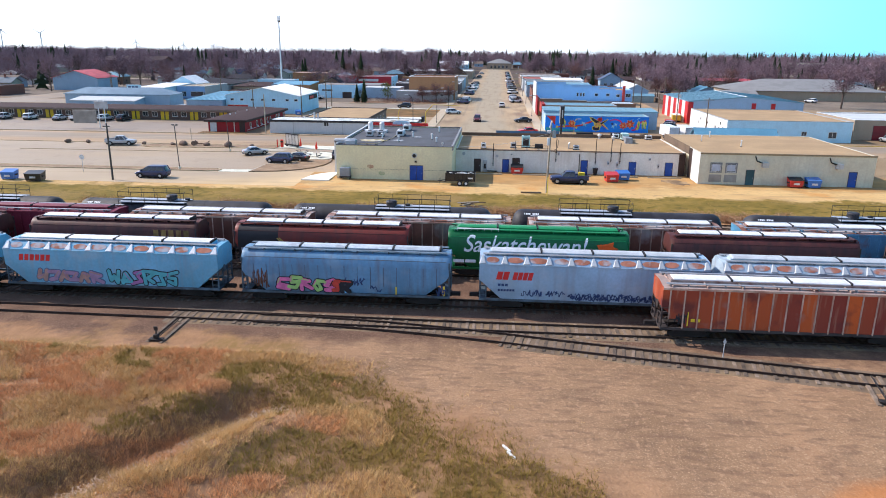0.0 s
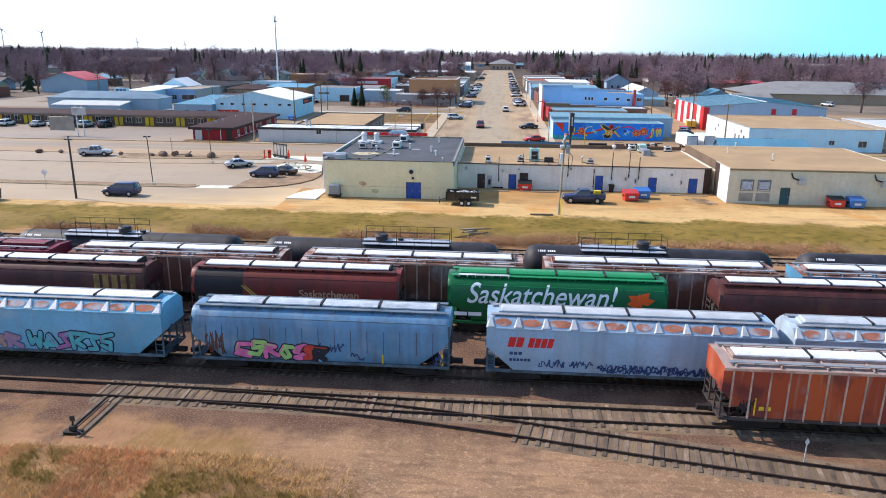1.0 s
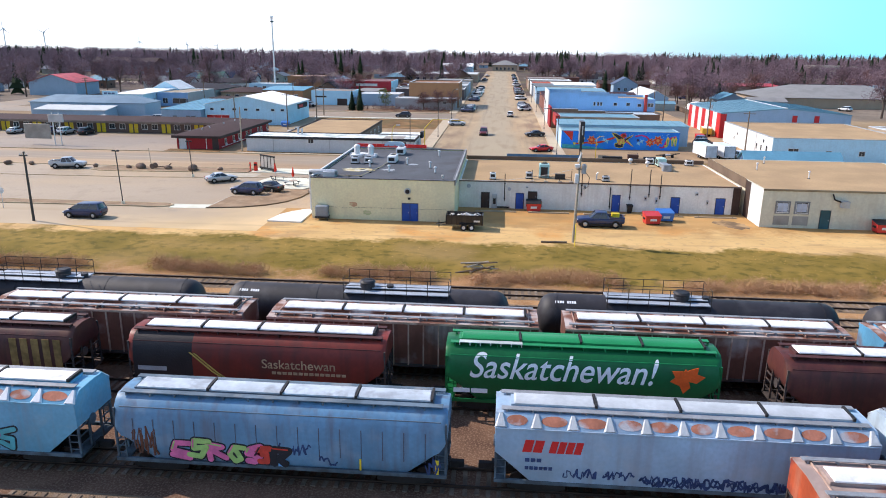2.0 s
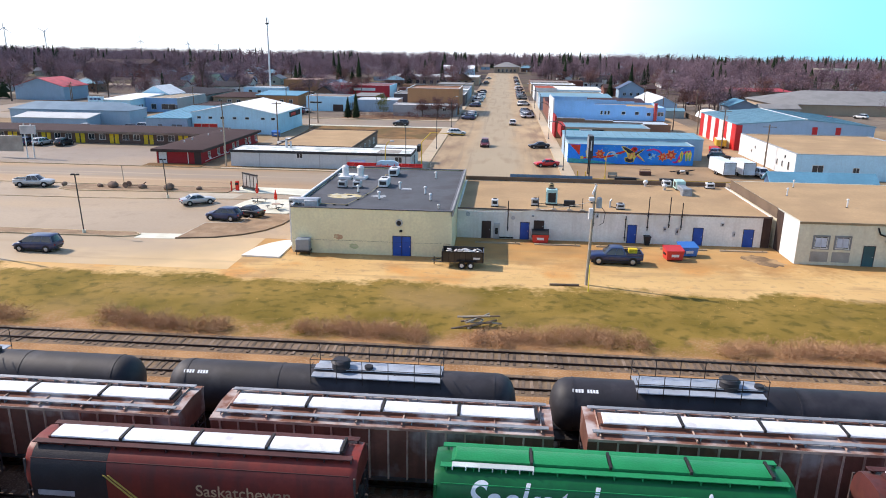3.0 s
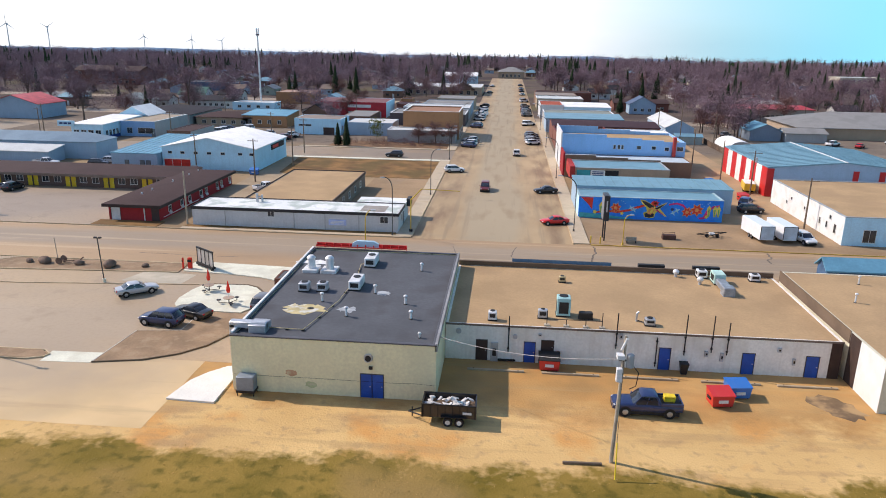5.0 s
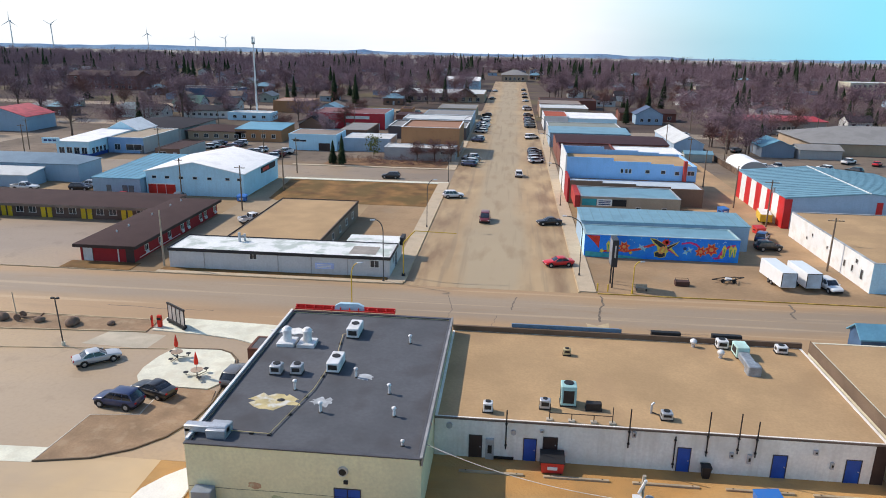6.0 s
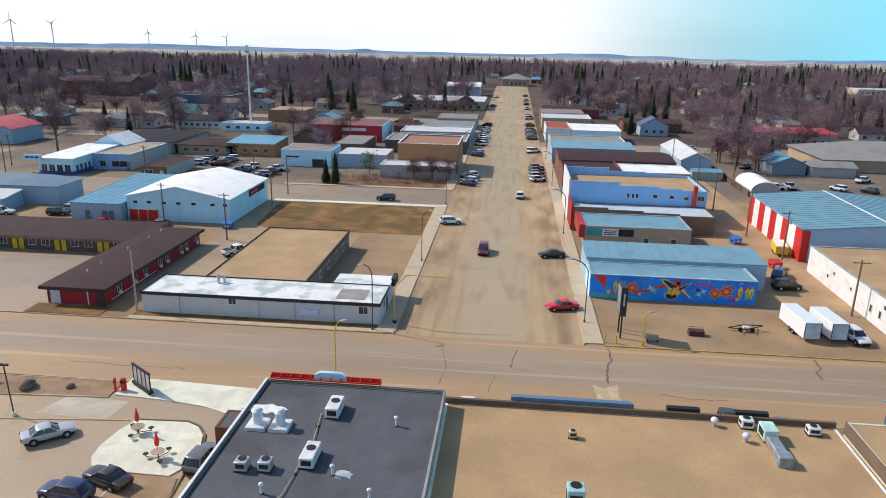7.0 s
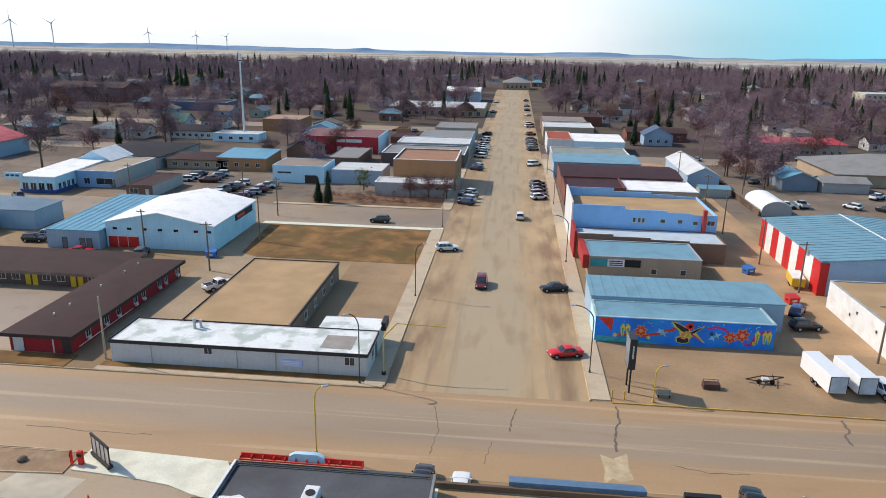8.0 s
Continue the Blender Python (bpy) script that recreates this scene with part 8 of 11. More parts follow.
for k in range(34):
    cx, cz, r = rgm.uniform(14, 34.5), rgm.uniform(2.6, 3.5), rgm.uniform(0.04, 0.11)
    mural([(cx + r * math.cos(i * math.pi / 3), cz + r * math.sin(i * math.pi / 3)) for i in range(6)], MU_C, 0.005, "mural_dot")
mural([(26.8 + 0.28 * math.cos(i * math.pi / 5), 2.0 + 0.28 * math.sin(i * math.pi / 5)) for i in range(10)], SPR_NAVY, 0.007)
lm_ = building("long_metal_shop", "long shop with a blue-grey metal roof beside the mural", "shop", 11.0, 38.6, 185.0, 193.4, 4.2, W_GREYBLUE, R_METAL, kind="shed", rise=0.3, over=0.15, openings=[("r", 192, 1.0, 1.0, 1.0, "win")])
cl = building("clinic_shop", "tan stucco shop with a teal sign and pale metal roof", "shop", 12.7, 32.0, 205.8, 216.2, 4.0, W_TAN, R_METAL, parapet=0.05, coping=mat("grey_coping", (0.35, 0.38, 0.40)), openings=[("f", 29.0, 1.2, 0.9, 0.9, "win"), ("f", 24.0, 1.2, 0.9, 0.9, "win")])
MB().box(13.0, 15.8, 205.62, 205.8, 2.3, 3.6).ob("teal_sign", mat("teal_sign_paint", (0.03, 0.30, 0.34), 0.5), cl)
MB().box(15.9, 18.8, 205.62, 205.8, 2.3, 3.6).ob("white_sign", M_WHITEP, cl)
for k in range(3):
    MB().box(16.2, 18.5, 205.60, 205.62, 2.5 + k * 0.35, 2.68 + k * 0.35).ob("sign_bar", SPR_NAVY, cl)
MB().box(18.9, 21.6, 205.62, 205.8, 2.3, 3.6).ob("dark_sign", M_BLACK, cl)
MB().box(11.6, 12.6, 205.6, 216, 1.8, 4.3).ob("red_awning", mat("red_awning_cloth", (0.42, 0.035, 0.03), 0.7), cl)
bs_ = building("brown_brick_shop", "wide brown brick shop with a stepped parapet", "shop", 11.4, 39.2, 217.2, 226.0, 3.9, wallm("umber_brick", (0.25, 0.15, 0.10)), roofm("pale_blue_roof", (0.52, 0.60, 0.66)), parapet=0.12)
# shade on the white block is put into the wall's blue
tb_ = building("two_storey_block", "two-storey white block tinted shade-blue, with small windows", "building", 11.2, 39.6, 226.3, 243.8, 7.2, wallm("shade_tinted_white_wall", (0.28, 0.53, 0.86)), M_GRAVEL, parapet=0.5, openings=[("f", 23.4, 5.3, 0.5, 0.9, "win"), ("f", 24.4, 5.3, 0.5, 0.9, "win"), ("f", 25.2, 5.3, 0.5, 0.9, "win"), ("f", 29.0, 5.4, 0.9, 0.7, "win"), ("f", 32.4, 5.4, 0.9, 0.7, "win"), ("f", 35.4, 5.2, 0.9, 0.7, "win"), ("f", 38.4, 5.2, 1.4, 0.9, "win")])
MB().box(36.6, 37.3, 225.4, 226.25, 3.9, 8.4).ob("flue", mat("red_flue_paint", (0.45, 0.05, 0.04), 0.6), tb_, "tall red flue on the wall")
MB().box(10.9, 11.2, 226.3, 243.8, 0.2, 9.0).ob("street_front", W_WHITE, tb_)
soft = wallm("shade_tinted_white_wall", (0.28, 0.53, 0.86))
for ya, yb in ((226.3, 226.55), (243.55, 243.8)):
    MB().box(11.2, 21.4, ya, yb, 7.2, 8.55).ob("stepped_parapet", soft, tb_)
    MB().box(21.4, 29.6, ya, yb, 7.2, 7.85).ob("stepped_parapet", soft, tb_)
    MB().box(29.6, 34.6, ya, yb, 7.2, 7.5).ob("stepped_parapet", soft, tb_)
for ya, yb in ((217.2, 217.45),):
    umb = wallm("umber_brick", (0.25, 0.15, 0.10))
    for xa, xb, zt in ((11.4, 18.2, 5.0), (18.2, 25.2, 4.6), (25.2, 32.4, 4.25)):
        MB().box(xa, xb, ya, yb, 3.9, zt).ob("stepped_parapet", umb, bs_)
        MB().box(xa, xb, ya - 0.05, yb + 0.05, zt, zt + 0.1).ob("parapet_cap", C_WHITE, bs_)
MB().box(10.95, 11.35, 217.2, 226.0, 0.2, 5.4).ob("street_front", W_RED, bs_)
building("maroon_roof_shop", "shop with a dark maroon flat roof", "shop", 12.0, 27.0, 262.0, 276.0, 4.8, W_BRICK, R_BURG, parapet=0.35, coping=mat("maroon_coping", (0.16, 0.03, 0.03)))
building("white_roof_annex", "annex with a bright white roof", "annex", 27.3, 45.0, 263.0, 276.0, 4.2, W_TAN, R_WHITE, parapet=0.05, coping=C_WHITE)
building("maroon_hall", "low hall with a wine-coloured roof", "hall", 12.0, 44.0, 277.0, 296.0, 4.6, W_BRICK, R_BURG, kind="gable_x", rise=0.8, over=0.2)
building("grey_metal_shop", "long grey metal-roofed shop", "shop", 11.0, 36.5, 299.0, 312.0, 4.6, W_GREYBLUE, R_METAL, kind="shed", rise=0.6, over=0.2)
building("green_grey_shop", "shop with a grey-green flat roof", "shop", 11.0, 35.5, 313.0, 327.5, 5.0, W_GREY, roofm("green_grey_roof", (0.28, 0.30, 0.27)), parapet=0.15, coping=C_WHITE)
building("red_roof_shop", "shop with a brick-red roof", "shop", 10.9, 20.0, 345.0, 366.0, 5.2, W_WHITE, R_REDR, parapet=0.1, coping=C_WHITE)
building("pale_roof_shop", "shop with a bright pale blue roof", "shop", 20.2, 38.5, 345.0, 362.0, 4.6, W_SHADEBLUE, R_WHITE, kind="shed", rise=0.5, over=0.2)
building("tan_row_shop", "tan flat-roofed shop row", "shop", 10.9, 31.5, 384.0, 402.0, 4.8, W_TAN, R_PALE, parapet=0.15, coping=C_WHITE)
building("brown_row_shop", "brown flat-roofed shop row", "shop", 10.9, 30.5, 403.5, 425.0, 5.0, W_BROWN, roofm("taupe_roof", (0.30, 0.25, 0.22)), parapet=0.15)
building("far_row_shop", "low brown building at the far end of the shops", "building", 12.0, 40.0, 430.0, 446.0, 4.5, W_BRICK, R_BROWN, parapet=0.1)

# yards and sheds further east
DOORS["maroon"] = mat("maroon_door", (0.22, 0.02, 0.025), 0.5)
st_ = building("striped_hall", "metal hall with red and white striped side and blue-grey roof", "hall", 50.2, 79.8, 202.2, 232.0, 5.8, wallm("steel_blue_siding", (0.36, 0.48, 0.62)), R_METAL, kind="gable_y", rise=1.3, over=0.15)
n_s = 9
for k in range(n_s):
    ya, yb = 202.2 + 29.8 * k / n_s, 202.2 + 29.8 * (k + 1) / n_s
    if k % 2 == 0:
        MB().box(50.10, 50.195, ya, yb, 0.0, 5.75).ob("red_stripe", mat("red_stripe_paint", (0.58, 0.025, 0.025), 0.5, vary=0.08), st_)
    else:
        MB().box(50.12, 50.195, ya, yb, 0.0, 5.75).ob("white_stripe", M_WHITEP, st_)
MB().box(50.1, 51.4, 202.08, 202.18, 0, 5.7).ob("red_panel", mat("red_stripe_paint", (0.58, 0.025, 0.025)), st_)
for xp in (66.5, 71.5):
    MB().box(xp, xp + 1.1, 202.08, 202.18, 3.2, 5.6).ob("red_panel", mat("red_stripe_paint", (0.58, 0.025, 0.025)), st_)
MB().box(64.85, 65.15, 202.0, 232.2, 7.2, 7.34).ob("ridge_cap", M_WHITEP, st_)
# shaded front coloured bluer than the sunlit white sides
wr = building("white_block_hall", "long white block hall with a gravel roof", "hall", 49.6, 76.0, 166.2, 197.0, 4.4, mat("bright_white_block", (0.74, 0.74, 0.73), 0.8, vary=0.06, scale=0.4, stain=(0.55, 0.50, 0.42), stain_amount=0.4), M_GRAVEL, parapet=0.05, coping=mat("grey_coping", (0.35, 0.38, 0.40)), front=W_SHADEBLUE,
              openings=[("l", 169, 1.2, 0.8, 1.4, "win"), ("l", 172, 1.4, 0.6, 1.0, "win"), ("l", 174.6, 1.4, 0.6, 1.0, "win"), ("l", 171, 3.0, 0.7, 0.6, "win"), ("l", 181, 2.2, 0.5, 0.5, "win"), ("l", 187, 2.6, 0.5, 0.5, "win"), ("l", 189, 1.6, 0.5, 0.5, "win"), ("f", 53.5, 0.6, 1.8, 1.9, "win"), ("f", 60, 1.4, 1.0, 0.8, "win"), ("f", 66, 1.4, 1.0, 0.8, "win"), ("f", 72, 1.0, 1.6, 1.2, "win")])
building("tan_garage_row", "tan garage row with dark red doors and a white edge", "garage", 79.0, 125.0, 172.0, 192.0, 4.4, W_TAN, R_PALE, parapet=0.1, coping=C_WHITE, openings=row("f", 81, 124, 6, 0.0, 2.8, 3.2, "maroon"))
aw = building("street_canopy", "small blue metal canopy roofs on the street side", "canopy", 35.8, 50.0, 138.9, 141.6, 4.3, mat("navy_boards", (0.06, 0.12, 0.22), 0.6), R_BLUE, kind="gable_x", rise=1.0, over=0.3)
building("pale_gable_shed", "pale metal gabled shed with a bright roof", "shed", 48.4, 57.2, 290.0, 321.0, 3.6, wallm("steel_blue_siding", (0.36, 0.48, 0.62)), R_PALE, kind="gable_y", rise=2.2, over=0.3)
building("garden_shed", "small grey-green shed with a metal roof", "shed", 48.9, 56.9, 277.6, 281.4, 2.3, wallm("sage_siding", (0.36, 0.42, 0.40)), R_METAL, kind="gable_x", rise=0.7, over=0.2)
building("white_shelter", "white fabric arched storage shelter", "shelter", 59.0, 66.0, 258.5, 272.0, 1.4, W_GREY, mat("white_fabric", (0.86, 0.86, 0.86), 0.7, vary=0.04), kind="arch", rise=2.2)
building("blue_gable_garage", "blue-grey gabled garage with a metal roof", "garage", 75.0, 84.6, 291.5, 303.0, 3.2, wallm("slate_siding", (0.22, 0.27, 0.34)), R_BLUE, kind="gable_y", rise=2.0, over=0.4)
building("hip_roof_hall", "wide low hall under a big grey hip roof", "hall", 93.0, 150.0, 300.0, 330.0, 3.6, W_TAN, R_GREY, kind="hip", rise=4.2, over=0.8)
building("grey_garage", "grey low garage by the hall", "garage", 85.5, 98.0, 290.0, 298.0, 2.8, W_GREY, R_GREY, kind="gable_x", rise=1.2)
rr = building("red_trim_school", "long pale school with a red roof edge", "school", 87.0, 118.0, 352.0, 366.0, 5.0, wallm("pale_brick", (0.42, 0.36, 0.32)), mat("red_metal_roof", (0.45, 0.04, 0.05), 0.5, vary=0.15), kind="shed", rise=0.6, over=0.5, openings=row("f", 91, 107, 9, 1.6, 1.2, 1.2) + row("f", 109, 117, 3, 1.6, 1.0, 1.2))
building("cream_apartments", "cream apartment block seen far off", "apartments", 214.0, 242.0, 556.0, 574.0, 10.0, wallm("cream_wall", (0.62, 0.58, 0.44)), R_PALE, parapet=0.3, z=gz(560), openings=row("f", 215, 241, 8, 1.5, 1.4, 1.4) + row("f", 215, 241, 8, 4.4, 1.4, 1.4) + row("f", 215, 241, 8, 7.2, 1.4, 1.4))
building("brick_terrace", "low red-brown brick terrace", "terrace", 45.0, 69.0, 384.0, 396.0, 3.6, W_BRICK, R_BROWN, kind="gable_x", rise=1.4, over=0.4, openings=row("f", 46, 68, 6, 1.0, 1.4, 1.2))
building("brown_apartments", "three-storey brown apartment house among trees", "apartments", -268.0, -226.0, 482.0, 499.0, 8.0, W_BRICK, R_BROWN, kind="gable_x", rise=2.6, over=0.5, z=gz(490), openings=row("f", -266, -228, 9, 1.0, 1.8, 1.4) + row("f", -266, -228, 9, 3.6, 1.8, 1.4) + row("f", -266, -228, 9, 6.0, 1.8, 1.2))
building("dark_blue_hall", "dark hall with a bright white roof edge", "hall", -186.0, -152.0, 450.0, 466.0, 4.6, wallm("navy_hall", (0.10, 0.15, 0.24)), R_DARK, parapet=0.2, coping=C_WHITE, z=gz(458))

building("brown_roof_lodge", "low tan lodge under a long dark brown hip roof", "lodge", -107.0, -88.0, 291.5, 303.0, 2.9, W_TAN, R_BROWN, kind="hip", rise=1.6, over=0.8, openings=row("f", -106, -89, 5, 0.9, 1.4, 1.1))
building("white_lodge", "long white low building with dark windows and a dark roof", "lodge", -137.0, -117.5, 352.0, 362.0, 3.0, W_WHITE, R_DARK, kind="hip", rise=2.0, over=0.6, openings=row("f", -136, -118.5, 7, 1.0, 1.2, 1.0))
building("house", "white and pale green house with a slate hip roof", "house", -165.5, -148.5, 347.5, 357.0, 3.3, wallm("pale_green_siding", (0.50, 0.56, 0.52)), roofm("teal_grey_roof", (0.20, 0.26, 0.28)), kind="hip", rise=2.4, over=0.5, openings=[("f", -160, 0.9, 1.8, 1.3, "win"), ("f", -154, 0.0, 1.0, 2.1, "white")])
building("house", "white gabled house with a green roof", "house", -150.0, -138.0, 371.0, 381.0, 4.0, W_WHITE, roofm("green_shingle_roof", (0.09, 0.20, 0.17)), kind="gable_x", rise=3.0, over=0.5, openings=row("r", 372, 380, 2, 1.2, 1.2, 1.2) + row("f", -149, -139, 3, 1.2, 1.2, 1.2))
building("house", "grey house with a dark blue roof among trees", "house", 50.0, 61.0, 372.0, 381.0, 4.2, W_GREYBLUE, roofm("navy_shingle_roof", (0.10, 0.14, 0.22)), kind="gable_y", rise=3.0, over=0.5, openings=row("f", 51, 60, 3, 1.2, 1.2, 1.2))


# standing seams on the large metal roofs
def seams_gable(b, material, x0, x1, y0, y1, h, rise, step=1.5):
    """Raised seams running from ridge to eaves of a roof whose ridge runs along y."""
    cx, half_w = (x0 + x1) / 2, (x1 - x0) / 2
    ln = math.hypot(half_w, rise)
    me = MB().box(0.1, ln - 0.1, -0.05, 0.05, 0.0, 0.07).mesh("roof_seam", material, 0)
    n = int((y1 - y0) / step)
    tilt = math.degrees(math.atan2(rise, half_w))
    for i in range(n + 1):
        y = y0 + (y1 - y0) * i / n
        share("roof_seam", me, b, pose(cx, y, h + rise + 0.15, 0, tilt, 0))
        share("roof_seam", me, b, pose(cx, y, h + rise + 0.15, 0, tilt, 180))


def seams_flat(b, material, x0, x1, y0, y1, z0, z1, step=1.4):
    """Raised seams across a roof that rises slightly from front to back."""
    ln = math.hypot(y1 - y0, z1 - z0)
    me = MB().box(-0.05, 0.05, 0.0, ln, 0.0, 0.06).mesh("roof_seam", material, 0)
    n = int((x1 - x0) / step)
    for i in range(n + 1):
        share("roof_seam", me, b, pose(x0 + (x1 - x0) * i / n, y0, z0, math.degrees(math.atan2(z1 - z0, y1 - y0)), 0, 0))


M_SEAM = roofm("seam_metal", (0.20, 0.34, 0.40), rough=0.5)
seams_gable(st_, M_SEAM, 50.2, 79.8, 202.2, 232.0, 5.8, 1.3)
seams_flat(lm_, M_SEAM, 11.4, 38.2, 184.9, 193.4, 4.36, 4.66, 1.6)
seams_flat(wk_, M_SEAM, -90.2, -79.9, 208.5, 236.0, 3.76, 4.56, 1.3)
hf = thing("yard_fence", "weathered grey-brown board fence along the yard", "fence", 0, 0, 0)
MF = mat("fence_boards", (0.13, 0.085, 0.06), 0.9, vary=0.3, scale=1.0, fine=6.0, rand=0.3)
fme = MB().box(-1.22, 1.22, -0.03, 0.03, 0.08, 1.6, c=0.01).mesh("fence_panel", MF, 0)
fpo = MB().box(-0.06, 0.06, -0.06, 0.06, -0.3, 1.75, c=0.01).mesh("fence_post", MF, 0)
for i in range(15):
    share("fence_panel", fme, hf, pose(58.2, 258.0 + 2.5 * i + 1.25, 0, 0, 0, 90))
    share("fence_post", fpo, hf, pose(58.2, 258.0 + 2.5 * i, 0))
# ---------------------------------------------------------------- vehicles
M_TYRE = mat("tyre_rubber", (0.018, 0.018, 0.018), 0.85)
M_RIM = mat("alloy_rim", (0.42, 0.43, 0.45), 0.35, 0.7)
M_CGLASS = glass("car_glass", (0.012, 0.015, 0.02))
M_HEAD = mat("headlight_lens", (0.75, 0.76, 0.78), 0.15, vary=0.02)
M_TAIL = mat("tail_light_lens", (0.40, 0.015, 0.015), 0.2, vary=0.02)
# stations along the body: place, underside, top edge and half width; then the glazed cabin's base and roof
BODY = {
    "sedan": dict(low=[(-2.38, 0.50, 0.74, 0.70), (-2.28, 0.40, 0.93, 0.83), (-1.85, 0.33, 1.00, 0.90), (-0.5, 0.28, 0.97, 0.91), (0.9, 0.28, 0.94, 0.91), (1.6, 0.32, 0.87, 0.89), (2.1, 0.36, 0.77, 0.82), (2.34, 0.43, 0.64, 0.68)], base=(-1.72, 1.02, 0.95), roof=(-0.98, 0.18, 1.43), w=0.91, axle=(-1.38, 1.42), r=0.33),
    "suv": dict(low=[(-2.34, 0.58, 0.86, 0.76), (-2.24, 0.44, 1.04, 0.87), (-1.9, 0.38, 1.09, 0.94), (-0.5, 0.32, 1.08, 0.95), (0.9, 0.32, 1.06, 0.95), (1.55, 0.36, 1.01, 0.93), (2.05, 0.40, 0.91, 0.86), (2.30, 0.48, 0.74, 0.72)], base=(-2.20, 1.20, 1.06), roof=(-1.72, 0.30, 1.68), w=0.95, axle=(-1.38, 1.42), r=0.37),
    "van": dict(low=[(-2.46, 0.55, 0.95, 0.80), (-2.40, 0.42, 1.12, 0.90), (-2.0, 0.34, 1.15, 0.97), (0.0, 0.30, 1.13, 0.98), (1.2, 0.32, 1.09, 0.97), (1.9, 0.36, 0.96, 0.91), (2.42, 0.45, 0.72, 0.74)], base=(-2.34, 1.62, 1.12), roof=(-2.05, 0.45, 1.78), w=0.98, axle=(-1.5, 1.5), r=0.35),
    "pickup": dict(low=[(-2.80, 0.60, 1.04, 0.93), (-2.74, 0.52, 1.10, 0.97), (-0.9, 0.42, 1.12, 0.99), (1.2, 0.42, 1.13, 0.99), (1.8, 0.44, 1.11, 0.97), (2.5, 0.46, 1.05, 0.92), (2.76, 0.52, 0.92, 0.84)], base=(-1.0, 1.32, 1.11), roof=(-0.72, 0.52, 1.82), w=0.99, axle=(-1.75, 1.78), r=0.40),
}
COLOURS = {"white": (0.74, 0.75, 0.76), "black": (0.012, 0.012, 0.014), "grey": (0.13, 0.135, 0.145), "silver": (0.46, 0.48, 0.50), "navy": (0.015, 0.03, 0.10), "red": (0.62, 0.010, 0.012), "maroon": (0.14, 0.015, 0.02), "brown": (0.12, 0.06, 0.035), "blue": (0.03, 0.09, 0.24)}
WORDS = {"sedan": "sedan", "suv": "sport utility", "van": "minivan", "pickup": "pickup truck"}
_fleet = {}


def body_ring(x, zb, zt, w):
    """A cross-section of a car body with a tucked sill, a full flank and a rounded shoulder."""
    half = [(0.80 * w, zb), (0.95 * w, zb + 0.10), (1.00 * w, zb + (zt - zb) * 0.50), (0.985 * w, zb + (zt - zb) * 0.78), (0.93 * w, zt - 0.035), (0.80 * w, zt), (0.40 * w, zt + 0.025)]
    return [(x, -y, z) for y, z in half] + [(x, y, z) for y, z in reversed(half)]


def cabin_ring(a, b, w, z, c):
    """A plan outline of the cabin at one height, its corners cut and its ends slightly bowed."""
    return [(a, -w + 2 * c, z), (a + c * 1.2, -w, z), (b - c * 1.6, -w, z), (b - 0.2 * c, -w + 2.2 * c, z), (b, 0, z), (b - 0.2 * c, w - 2.2 * c, z), (b - c * 1.6, w, z), (a + c * 1.2, w, z), (a, w - 2 * c, z), (a - 0.3 * c, 0, z)]


